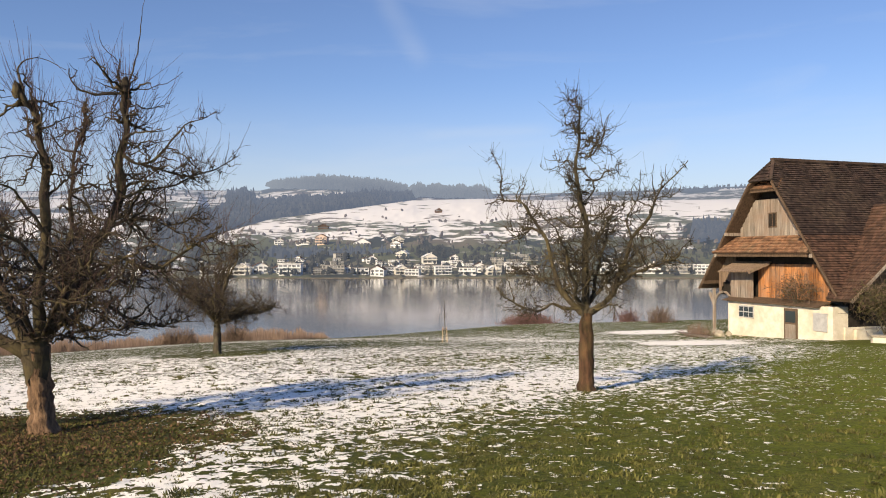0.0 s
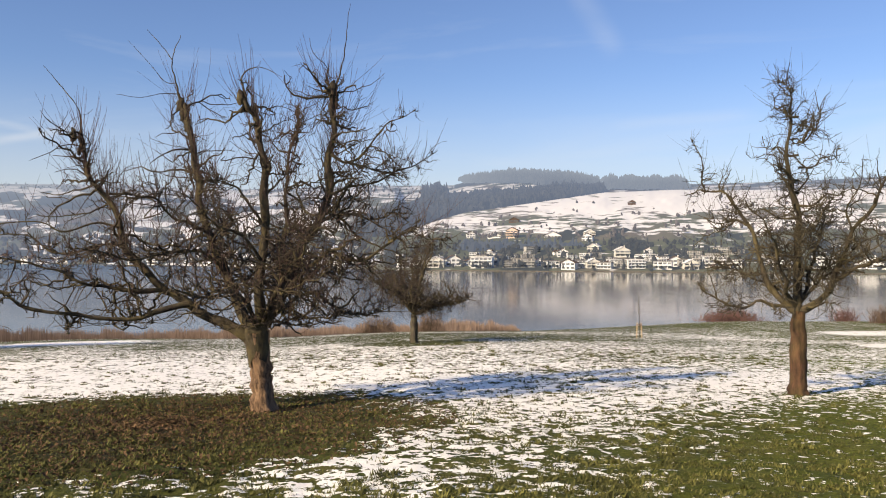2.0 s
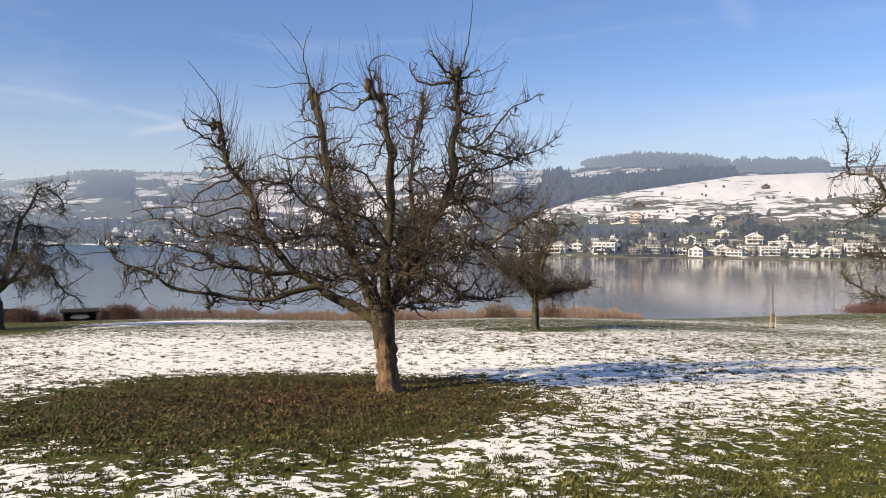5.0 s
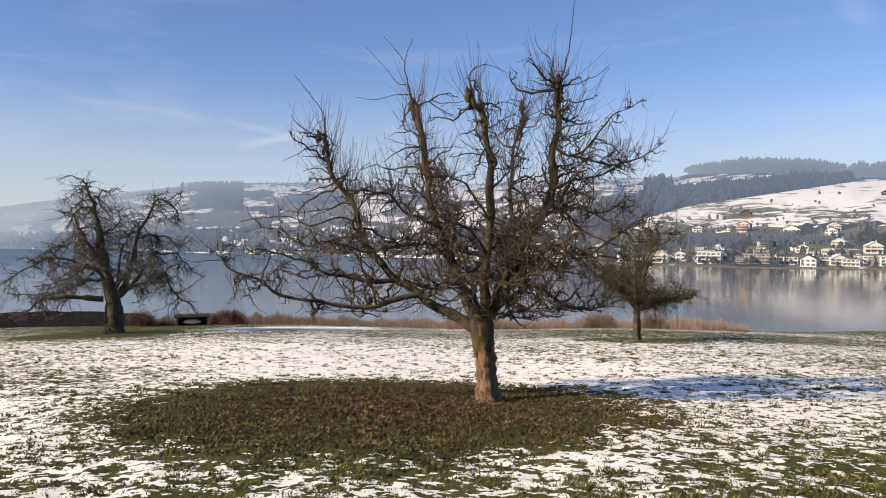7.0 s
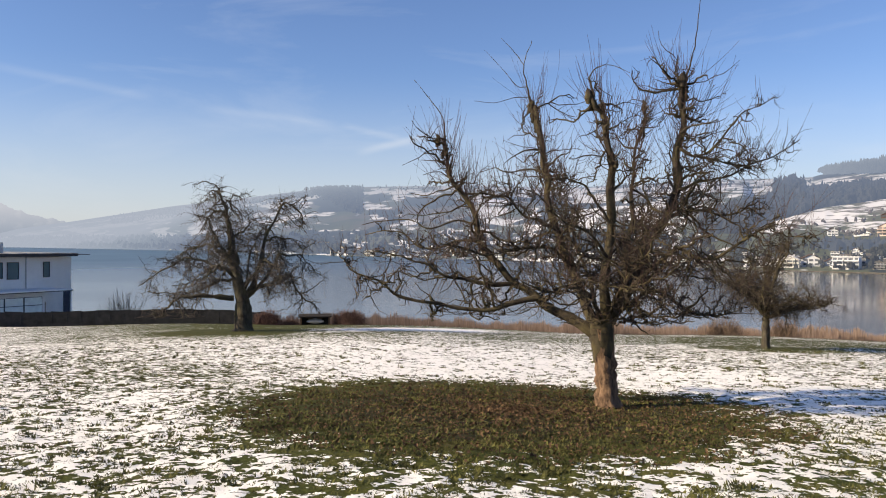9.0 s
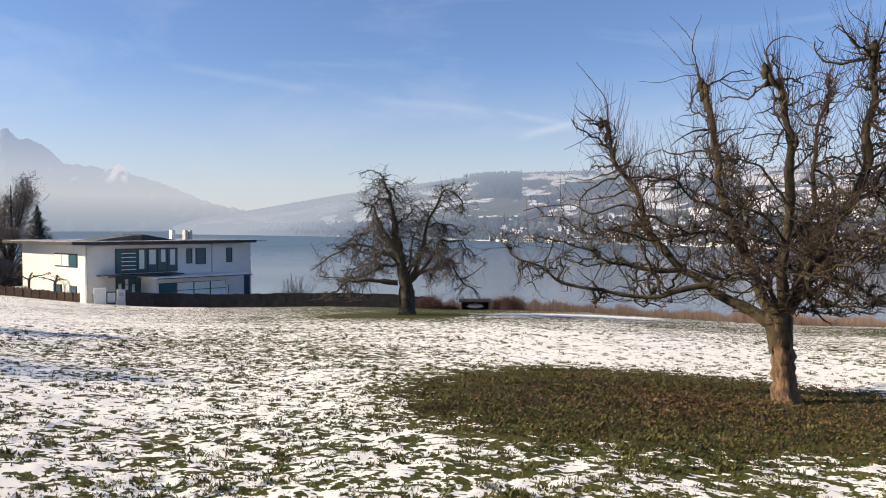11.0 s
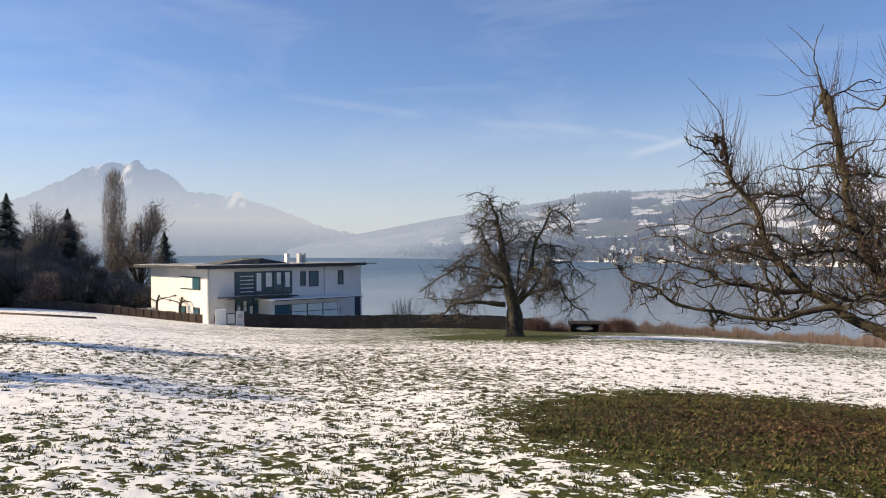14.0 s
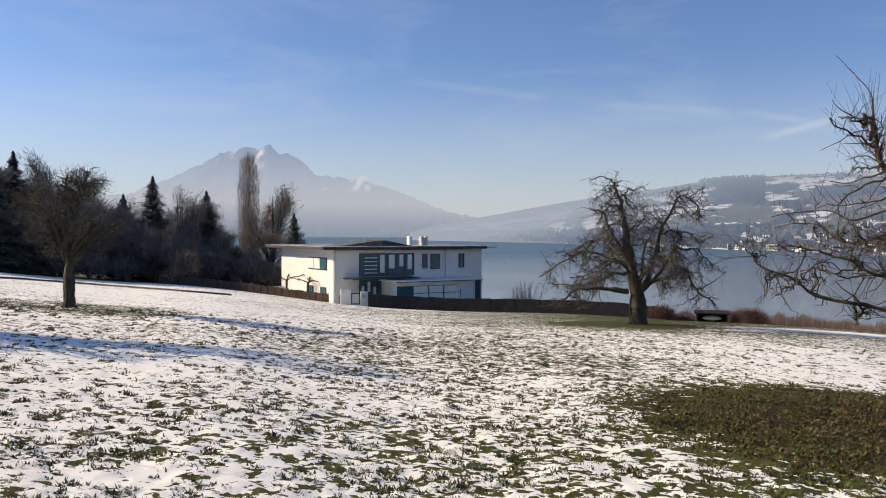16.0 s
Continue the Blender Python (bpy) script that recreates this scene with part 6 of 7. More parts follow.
wood("backdrop_valley_wood", scatter(upland, 2.25, 20, lambda a: crest(a) - 0.25, band, 2400, 1), 12, 25, M_FAR_FOREST, "dark mixed wood in the hollow behind the hillside, bluish with painted haze", 2, conifer=0.45, mist=0.06)
wood("backdrop_ridge_wood", scatter(upland, 2.7, 12.4, lambda a: float(np.interp(a, [2.7, 6, 7.5, 12.4], [3.9, 4.0, 4.5, 4.55])), lambda a: float(ridge_el(a)) + 0.05, 2600, 3), 14, 27, M_FAR_FOREST, "wood along the ridge, bluish with painted haze", 4, conifer=0.4, mist=0.17)
wood("backdrop_ridge_wood", scatter(upland, -3.4, 2.3, lambda a: float(ridge_el(a)) - 0.7, lambda a: float(ridge_el(a)) - 0.15 + 0.12 * math.sin(a * 4), 900, 33), 13, 24, M_FAR_FOREST, "wood along the ridge, bluish with painted haze", 34, conifer=0.5, mist=0.20)
wood("backdrop_ridge_wood", scatter(upland, 13.5, 15.4, 2.3, 4.1, 170, 31), 16, 27, M_FAR_FOREST, "clump of trees above the hollow, bluish with painted haze", 32, conifer=0.4)
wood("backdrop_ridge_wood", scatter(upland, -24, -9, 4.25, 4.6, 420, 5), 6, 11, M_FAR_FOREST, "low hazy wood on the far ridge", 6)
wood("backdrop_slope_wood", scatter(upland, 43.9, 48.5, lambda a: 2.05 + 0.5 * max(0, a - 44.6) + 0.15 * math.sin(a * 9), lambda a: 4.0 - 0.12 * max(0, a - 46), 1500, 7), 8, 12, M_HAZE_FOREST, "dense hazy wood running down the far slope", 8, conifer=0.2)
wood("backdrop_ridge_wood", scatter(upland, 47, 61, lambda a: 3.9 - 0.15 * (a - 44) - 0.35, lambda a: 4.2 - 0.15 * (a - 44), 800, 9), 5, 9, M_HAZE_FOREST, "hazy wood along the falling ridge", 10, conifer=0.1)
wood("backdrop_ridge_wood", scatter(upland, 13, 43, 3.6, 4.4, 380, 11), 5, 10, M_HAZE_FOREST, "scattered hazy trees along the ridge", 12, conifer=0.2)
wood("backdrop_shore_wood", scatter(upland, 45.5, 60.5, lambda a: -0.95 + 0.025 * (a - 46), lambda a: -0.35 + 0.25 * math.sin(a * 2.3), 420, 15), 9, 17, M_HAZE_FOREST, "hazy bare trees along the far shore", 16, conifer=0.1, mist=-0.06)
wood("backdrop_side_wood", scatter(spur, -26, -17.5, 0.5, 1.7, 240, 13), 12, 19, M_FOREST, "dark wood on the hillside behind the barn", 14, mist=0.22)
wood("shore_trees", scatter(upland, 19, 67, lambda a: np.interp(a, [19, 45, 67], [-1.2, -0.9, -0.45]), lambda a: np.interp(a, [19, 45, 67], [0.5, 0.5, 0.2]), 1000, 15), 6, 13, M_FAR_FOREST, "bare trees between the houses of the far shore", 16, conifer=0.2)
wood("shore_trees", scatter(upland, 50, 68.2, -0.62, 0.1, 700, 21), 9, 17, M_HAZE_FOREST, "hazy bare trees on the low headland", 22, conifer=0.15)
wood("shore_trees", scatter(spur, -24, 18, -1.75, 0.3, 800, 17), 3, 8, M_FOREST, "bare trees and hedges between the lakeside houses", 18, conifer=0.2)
M_ORCHARD = haze_glow(surface("far_orchard", (0.055, 0.048, 0.045), (0.13, 0.11, 0.10), 0.2, rough=0.95, bump=0, vary=0.3), 0.15, (0.34, 0.40, 0.52))
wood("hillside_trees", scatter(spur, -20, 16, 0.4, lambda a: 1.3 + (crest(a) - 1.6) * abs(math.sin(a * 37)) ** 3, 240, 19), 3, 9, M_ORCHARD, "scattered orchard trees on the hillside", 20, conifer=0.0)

VILLAGE_WALLS = [surface("house_wall", (0.56, 0.58, 0.60), (0.70, 0.72, 0.74), 0.4, rough=0.9, bump=0), surface("house_wall_cream", (0.52, 0.51, 0.48), (0.64, 0.63, 0.60), 0.4, rough=0.9, bump=0),
                 surface("house_wall_rose", (0.50, 0.38, 0.32), (0.62, 0.50, 0.44), 0.4, rough=0.9, bump=0), surface("house_wall_grey", (0.30, 0.30, 0.30), (0.42, 0.42, 0.41), 0.4, rough=0.9, bump=0)]
VILLAGE_ROOFS = [surface("house_roof_brown", (0.060, 0.044, 0.040), (0.125, 0.088, 0.078), 0.6, rough=0.9, bump=0), surface("house_roof_snowy", (0.55, 0.54, 0.53), (0.85, 0.85, 0.86), 0.5, rough=0.9, bump=0),
                 surface("house_roof_grey", (0.10, 0.10, 0.10), (0.22, 0.21, 0.21), 0.6, rough=0.9, bump=0)]
# grey-blue base colour stands in for sky reflected in the panes
M_FAR_WINDOW = surface("far_window", (0.07, 0.08, 0.095), (0.17, 0.185, 0.21), 0.5, rough=0.3, bump=0, vary=0.5)


def village_house(name, label, w, d, storeys, cols, pitched, wall, roof, balcony=False, seed=0):
    """A far house facing -y: walls, windows, roof, perhaps balconies and a gable."""
    rng = np.random.RandomState(seed)
    ob = new(name)
    tagged(ob, label, "house", "houses across the lake")
    h = storeys * 2.9
    s = Solid().box(-w / 2, w / 2, -d / 2, d / 2, -3, h)
    if pitched:
        rise = w * 0.24
        s.prism([(-w / 2, h), (w / 2, h), (0, h + rise)], -d / 2, d / 2)
    add("wall", s, wall, ob)
    if pitched:
        o = 0.8
        r = Solid()
        for k in (-1, 1):
            r.slab(*((k * (w / 2 + o), -d / 2 - o, h - rise * o * 2 / w + 0.1), (k * (w / 2 + o), d / 2 + o, h - rise * o * 2 / w + 0.1), (0, d / 2 + o, h + rise + 0.25), (0, -d / 2 - o, h + rise + 0.25))[::k], 0.3)
        r = add("roof", r, roof, ob)
        add("chimney", Solid().box(w * 0.15, w * 0.15 + 0.8, 0, 0.8, h + rise * 0.4, h + rise + 1.0), wall, r)
    else:
        add("roof", Solid().box(-w / 2 - 0.6, w / 2 + 0.6, -d / 2 - 0.6, d / 2 + 0.6, h + 0.02, h + 0.45), roof, ob)
    for i in range(storeys):
        for j in range(cols):
            x = -w / 2 + w * (j + 0.5) / cols
            ww = w / cols * (0.30 + 0.17 * rng.rand())
            add("window", Solid().box(x - ww, x + ww, -d / 2 - 0.06, -d / 2 + 0.02, i * 2.9 + 0.65, i * 2.9 + 2.25), M_FAR_WINDOW, ob)
        if balcony and i:
            add("balcony", Solid().box(-w / 2 - 0.3, w / 2 + 0.3, -d / 2 - 1.6, -d / 2 - 0.05, i * 2.9 - 0.1, i * 2.9 + 0.12).box(-w / 2 - 0.3, w / 2 + 0.3, -d / 2 - 1.65, -d / 2 - 1.55, i * 2.9 + 0.12, i * 2.9 + 0.85), wall, ob)
    return ob


KINDS = [village_house("lake_house", "white three-storey flat-roofed lakeside house with balconies", 17, 11, 3, 5, False, VILLAGE_WALLS[0], VILLAGE_ROOFS[1], True, 1),
         village_house("lake_house", "white lakeside house with brown pitched roof", 11, 10, 2, 3, True, VILLAGE_WALLS[0], VILLAGE_ROOFS[0], False, 2),
         village_house("lake_house", "off-white gabled lakeside house with snowy roof", 12, 11, 2, 3, True, VILLAGE_WALLS[1], VILLAGE_ROOFS[1], True, 3),
         village_house("lake_house", "rose-coloured gabled house with balconies", 13, 12, 3, 3, True, VILLAGE_WALLS[2], VILLAGE_ROOFS[0], True, 4),
         village_house("lake_house", "long white low house with dark roof", 18, 9, 1, 5, True, VILLAGE_WALLS[0], VILLAGE_ROOFS[0], False, 5),
         village_house("lake_house", "white flat-roofed terraced lakeside house", 13, 10, 2, 4, False, VILLAGE_WALLS[0], VILLAGE_ROOFS[2], True, 6),
         village_house("lake_house", "grey flat-roofed lakeside block with large windows", 22, 11, 3, 6, False, VILLAGE_WALLS[3], VILLAGE_ROOFS[2], True, 7),
         village_house("farm_shed", "dark wooden farm shed on the slope", 12, 9, 1, 2, True, VILLAGE_ROOFS[0], VILLAGE_ROOFS[0], False, 8)]
for k in KINDS:          # the first of each kind stands among the others
    k.matrix_basis = pose(0, 0, -400)


def settle_house(kind, az, el, form, turn=0.0, size=1.0):
    p = on_slope(form, az, el)
    fresh = kind not in settled
    m = pose(p.x, p.y, p.z - 0.3, 0, 0, az + turn)
    if fresh:
        settled.add(kind)
        KINDS[kind].matrix_basis = m
        ob = KINDS[kind]
    else:
        ob = copy_thing(KINDS[kind], m)
    ob.scale = (size, size, size)
    return ob


settled = set()
# kind, azimuth, elevation of the foot, size: the houses that stand out
QUAY_ROW = [(0, 10.95, -1.55, 0.95), (6, 8.9, -1.55, 0.55), (6, 7.9, -1.5, 0.75), (5, 6.0, -1.55, 0.9), (1, 4.7, -1.65, 0.9), (5, 3.9, -1.5, 0.9), (2, 3.1, -1.55, 0.8), (5, 2.2, -1.6, 0.8), (0, 0.1, -1.55, 0.72),
            (5, 1.5, -1.4, 0.9), (5, -1.8, -1.6, 0.95), (1, -2.6, -1.4, 0.9), (2, -3.6, -1.6, 0.8), (0, -5.2, -1.45, 0.9), (5, -6.5, -1.4, 0.9), (0, -12.0, -1.5, 0.9), (4, -14.6, -1.45, 1.1), (6, -16.6, -1.45, 0.8), (0, -18.2, -1.5, 0.8), (5, -9.5, -1.4, 0.9)]
UPPER_ROW = [(2, 1.05, -0.75, 0.95), (2, 2.95, -0.4, 0.8), (1, 3.4, 0.35, 0.9), (3, 8.75, 0.62, 0.9), (4, 10.1, 0.66, 0.8), (1, 11.8, 0.62, 0.8), (4, 5.9, 0.58, 0.95), (2, 3.3, 0.66, 0.85), (7, 8.65, 1.75, 1.0), (7, 0.35, 3.00, 0.8),
             (1, 13.1, -1.4, 1.0), (2, 14.3, -1.5, 1.0), (4, 15.3, -1.5, 0.8), (5, 16.6, -1.5, 0.9), (1, 5.2, -0.75, 0.8), (1, 11.9, -1.35, 0.6)]
rng = np.random.RandomState(12)
for kind, a, e, size in QUAY_ROW + UPPER_ROW:
    settle_house(kind, a, e, spur, 30 * (rng.rand() - 0.5), size)
for i in range(52):      # closer rows behind the quay
    a = -9 + 26 * rng.rand()
    settle_house([5, 0, 5, 6, 4, 5, 6, 1][rng.randint(8)], a, -1.55 + 1.15 * rng.rand() ** 1.5, spur, 50 * (rng.rand() - 0.5), 0.45 + 0.25 * rng.rand())
for i in range(105):      # the looser village along the farther shore
    a = 18.5 + 30 * rng.rand() ** 0.9
    e = np.interp(a, [18, 30, 45, 50], [-1.55, -1.25, -0.95, -0.85]) + 0.75 * rng.rand() ** 2.0
    settle_house([1, 5, 5, 4, 4, 7, 1, 6, 7][rng.randint(9)], a, e, upland, 120 * (rng.rand() - 0.5), 0.55 + 0.3 * rng.rand())
for i in range(26):
    a = 48 + 9 * rng.rand()
    e = np.interp(a, [48, 66], [-0.78, -0.50]) + 0.6 * rng.rand() ** 2.0
    settle_house([1, 5, 2, 1][rng.randint(4)], a, e, upland, 120 * (rng.rand() - 0.5), 0.6 + 0.35 * rng.rand())

M_QUAY = surface("dark_wet_stone", (0.06, 0.058, 0.055), (0.15, 0.14, 0.13), 0.3, rough=0.95, bump=0)
# quay wall along the village
quay = Solid()
for a in np.arange(-24, 17, 1.0):
    p, q = (Vector((*polar(b, float(shore(b)) + 2), LAKE_Z - 0.6)) for b in (a, a + 1.0))
    quay.hull8([p - Vector((0, 0, 1)), q - Vector((0, 0, 1)), q * 1.008 - Vector((0, 0, 1)), p * 1.008 - Vector((0, 0, 1)),
                p + Vector((0, 0, 1.1)), q + Vector((0, 0, 1.1)), q * 1.008 + Vector((0, 0, 1.1)), p * 1.008 + Vector((0, 0, 1.1))])
place("quay_wall", quay.mesh("quay_wall"), M_QUAY, label="low stone quay wall along the far shore", category="wall", kind="structure")


# ---- near shore: reeds, shrubs, young tree ----
def reeds():
    rng = np.random.RandomState(77)
    n = 20000
    a = 7.5 + 47 * rng.rand(n)
    clump = fnoise(a * 1.5, a * 0, 3, 5)
    d = 138 + 14 * rng.rand(n) + 6 * np.sin(a * 0.4)
    h = (2.8 + 1.8 * rng.rand(n)) * (0.75 + 0.45 * clump) * smooth(7.5, 9, a)
    r = np.radians(a)
    base = np.stack([-d * np.sin(r), d * np.cos(r), ground(-d * np.sin(r), d * np.cos(r)) - 0.1], -1)
    lean = rng.randn(n, 3) * [0.25, 0.25, 0] + np.stack([0 * h, 0 * h, h], -1)
    side = np.stack([np.cos(r), np.sin(r), 0 * r], -1) * 0.05
    v = np.stack([base - side, base + side, base + lean * 0.7 + side * 1.6, base + lean], 1).reshape(-1, 3)
    return place("reeds", mesh_from("reeds", v, np.arange(4 * n).reshape(-1, 4), smooth=False), M_REED, label="belt of dry reddish-brown reeds along the shore", category="reeds", kind="stuff")


reeds()


def twiggy(name, x, y, size, n, material, label, seed, category="shrub"):
    """A leafless shrub: many thin rods from the ground."""
    rng = np.random.RandomState(seed)
    ob = new(name)
    ob.matrix_basis = pose(x, y, gz(x, y) - 0.05)
    tagged(ob, label, category)
    foot = rng.randn(n, 3) * [size[0] * 0.32, size[1] * 0.32, 0]
    d = unit(rng.randn(n, 3) * [0.5, 0.5, 0.15] + [0, 0, 1.0]) * size[2] * (0.45 + 0.6 * rng.rand(n, 1)) * np.exp(-(foot[:, :1] / size[0]) ** 2 * 1.5)
    pts = np.stack([foot, foot + d * 0.5 + rng.randn(n, 3) * 0.06, foot + d], 1)
    s = sprout(rng, pts, np.full((n, 3), 0.012), n * 3, (20, 60), (0.15, size[2] * 0.4), (0.008, 0.012), 0.5, 0.3, 0.15, 3)
    tagged(part("branchwork", mesh_from("branchwork", *joined([tubes(pts, np.full((n, 3), 1.0) * [0.02, 0.014, 0.008], 3), tubes(*s, 3)])), material, ob), kind="stuff")
    return ob


for az, d, size, n, mat, label in ((-6.2, 74, (4.2, 1.6, 1.35), 620, M_RED_TWIG, "low red-brown leafless shrub by the shore"), (-13.2, 76, (1.6, 1.2, 1.5), 150, M_RED_TWIG, "small reddish leafless shrub"),
                                   (-15.4, 72, (1.7, 1.2, 1.7), 170, M_BROWN_TWIG, "brown leafless shrub near the barn"), (-17.9, 52, (1.3, 1.0, 1.0), 130, M_REED, "tuft of dry tall grass beside the barn"),
                                   (14.9, 62, (1.7, 1.2, 1.6), 200, M_BROWN_TWIG, "brown leafless shrub above the reeds"), (18.6, 62, (2.4, 1.4, 1.5), 300, M_BROWN_TWIG, "dark brown leafless shrub above the reeds"),
                                   (26.5, 100, (3.0, 1.6, 2.0), 240, M_BROWN_TWIG, "brown leafless shrub above the reeds"),
                                   (50.7, 66, (1.4, 1.0, 1.5), 700, M_HEDGE, "reddish leafless garden shrub"), (45.0, 66, (2.0, 1.3, 1.6), 1100, M_HEDGE, "round brown leafless hedge shrub"),
                                   (49.2, 67, (1.4, 0.9, 0.8), 500, M_HEDGE, "low dark brown hedge shrub"), (60.3, 84, (1.7, 1.7, 4.0), 150, M_DARK_TWIG, "small bare bush behind the fence")):
    twiggy("shrub", *polar(az, d), size, n, mat, label, int(d * 3 + az), "shrub")


def young_tree():
    x, y = polar(-0.08, 47.2)
    ob = new("young_tree")
    ob.matrix_basis = pose(x, y, gz(x, y) - 0.03)
    tagged(ob, "newly planted thin tree tied between pale stakes", "tree")
    rng = np.random.RandomState(2)
    trunk = np.array([[(0, 0, 0), (0.02, 0, 0.9), (-0.02, 0.02, 1.7), (0.0, 0, 2.6)]], float)
    part("stem", mesh_from("stem", *tubes(trunk, np.array([[0.03, 0.025, 0.018, 0.006]]), 6)), M_BARK, ob)
    tw = sprout(rng, trunk, np.full((1, 4), 0.02), 16, (20, 50), (0.3, 0.8), (0.006, 0.01), 0.4, 0.5, 0.1, 4, 0.5)
    tagged(part("crown", mesh_from("crown", *tubes(*tw, 3)), M_TWIG, ob), kind="stuff")
    for sx in (-0.16, 0.16):
        add("stake", Solid().beam((sx, 0.03, -0.2), (sx * 0.7, 0.0, 0.95), 0.06), M_PALE_WOOD, ob)
    add("tie", Solid().box(-0.14, 0.14, -0.03, 0.05, 0.78, 0.85), M_BEAM, ob)


M_PALE_WOOD = surface("pale_stake_wood", (0.28, 0.20, 0.12), (0.46, 0.35, 0.23), 4, (3, 3, 0.4), 0.9, bump=0.2)
young_tree()


def boat_rack():
    x, y = polar(47.4, 66.0)
    ob = new("boat_shelter")
    ob.matrix_basis = pose(x, y, gz(x, y) - 0.02, 0, 0, 47)
    tagged(ob, "low dark timber shelter with an upturned boat", "shelter")
    for sx in (-1.15, 1.15):
        for sy in (-0.4, 0.4):
            add("post", Solid().beam((sx, sy, -0.2), (sx, sy, 0.95), 0.12), M_BEAM, ob)
    add("roof", Solid().slab((-1.35, -0.6, 0.92), (1.35, -0.6, 0.92), (1.35, 0.6, 1.05), (-1.35, 0.6, 1.05), 0.08), M_SHADE_IN, ob)
    add("back_panel", Solid().box(-1.15, 1.15, 0.36, 0.44, 0.0, 0.92), M_DARK_FENCE, ob)
    for sx in (-1.18, 1.12):
        add("side_panel", Solid().box(sx, sx + 0.06, -0.34, 0.34, 0.0, 0.9), M_DARK_FENCE, ob)
    v, f = tubes(np.array([[(-0.95, 0, 0.32), (-0.6, 0, 0.36), (0, 0, 0.38), (0.6, 0, 0.36), (0.95, 0, 0.32)]], float), np.array([[0.02, 0.22, 0.30, 0.22, 0.05]]), 10)
    boat = new("boat")
    boat.matrix_basis = pose(x, y, gz(x, y) + 0.2, 0, 0, 47)
    boat.scale = (0.75, 0.75, 0.75)
    tagged(boat, "small pale grey upturned boat in the shelter", "boat")
    part("hull", mesh_from("hull", v, f), M_GREY_METAL, boat)
    add("keel", Solid().beam((-0.8, 0, 0.62), (0.8, 0, 0.62), 0.05, 0.08), M_BEAM, boat)


boat_rack()

# ---- wood beside the garden ----
def slivers(rng, n, shape, length, width, up=0.5):
    """Fine twigs as thin two-sided slivers that fill a crown."""
    c = shape(rng, n)
    d = unit(rng.randn(n, 3) + [0, 0, up] + 0.8 * unit(c * [1, 1, 0.3]))
    s = unit(np.cross(d, rng.randn(n, 3)))
    L, w = length * (0.5 + rng.rand(n, 1)), width * (0.6 + 0.8 * rng.rand(n, 1))
    v = np.stack([c - s * w, c + s * w, c + d * L + s * w * 0.3, c + d * L - s * w * 0.3], 1).reshape(-1, 3)
    return v, np.arange(4 * n).reshape(-1, 4)


def conifer(name, label, h, seed):
    rng = np.random.RandomState(seed)
    ob = new(name)
    tagged(ob, label, "tree", "trees beside the garden")
    part("trunk", mesh_from("trunk", *tubes(np.array([[(0, 0, -0.5), (0, 0, h * 0.5), (0, 0, h)]], float), np.array([[0.28, 0.16, 0.02]]), 7)), M_DARK_BARK, ob)
    n = 11000
    t = rng.rand(n) ** 1.1
    a = rng.rand(n) * 6.283
    layer = 0.70 + 0.30 * np.cos(t * 75 + np.sin(a * 3) * 1.2)
    reach = (h * 0.60 * (1 - t) ** 0.9 + 0.03) * layer * (0.75 + 0.35 * rng.rand(n)) * (1 + 0.15 * np.sin(a * 2 + t * 9))
    base = rng.rand(n) ** 0.5 * reach
    d = np.stack([np.cos(a), np.sin(a), 0 * a], -1)
    s = np.stack([-np.sin(a), np.cos(a), 0 * a], -1)
    z = h * (0.06 + 0.93 * t)
    c = d * base[:, None] * 0.75
    c[:, 2] = z - 0.18 * base
    L, w = (0.45 + 0.45 * rng.rand(n))[:, None] * (0.12 + 0.9 * (1 - t) ** 0.7)[:, None], 0.24 * (0.6 + 0.8 * rng.rand(n))[:, None] * (0.25 + 0.75 * (1 - t) ** 0.7)[:, None]
    dd = unit(d + s * 0.7 * rng.randn(n, 1) + [0, 0, -0.35])
    v = np.stack([c - s * w, c + s * w, c + dd * L + s * w * 0.2, c + dd * L - s * w * 0.2], 1).reshape(-1, 3)
    part("crown", mesh_from("crown", v, np.arange(4 * n).reshape(-1, 4), smooth=False), M_NEEDLES, ob)
    return ob


def bare_tree(name, label, h, spread, seed, n, mat):
    """A leafless wood tree: stem, forking limbs and a haze of fine twigs."""
    rng = np.random.RandomState(seed)
    ob = new(name)
    tagged(ob, label, "tree", "trees beside the garden")
    stem = np.array([[(0, 0, -0.4), (0.05, 0, h * 0.2), (0, 0.05, h * 0.55), (0.05, 0, h * 0.88)]])
    part("trunk", mesh_from("trunk", *tubes(stem, np.array([[0.025, 0.02, 0.011, 0.002]]) * h, 8)), M_DARK_BARK, ob)
    P, R = [], []
    for pts, r0, r1 in dome_limbs(seed, 26, h * 0.16, h * 0.42, h * 0.50, spread, h * 0.009):
        p, q = limb_path(rng, pts, r0, r1, 8)
        P.append(p), R.append(q)
    P, R = np.stack(P), np.stack(R)
    part("branchwork", mesh_from("branchwork", *tubes(P, R, 5)), M_DARK_BARK, ob)
    s1 = sprout(rng, P, R, 240, (25, 70), (0.8, 2.6), (0.02, 0.04), 0.3, 0.35, 0.2, 5, 0.2, 0.06)
    s2 = sprout(rng, *s1, 1500, (25, 70), (0.4, 1.3), (0.010, 0.018), 0.4, 0.3, 0.2, 3, 0.15)
    idx = rng.randint(len(s2[0]), size=n)
    ends = s2[0][idx, 1] + rng.randn(n, 3) * 0.35
    haze = slivers(rng, n, lambda r, k: ends, 0.60, 0.024)
    tagged(part("crown", mesh_from("crown", *joined([tubes(*s1, 3), tubes(*s2, 3), haze])), mat, ob), kind="stuff")
    return ob


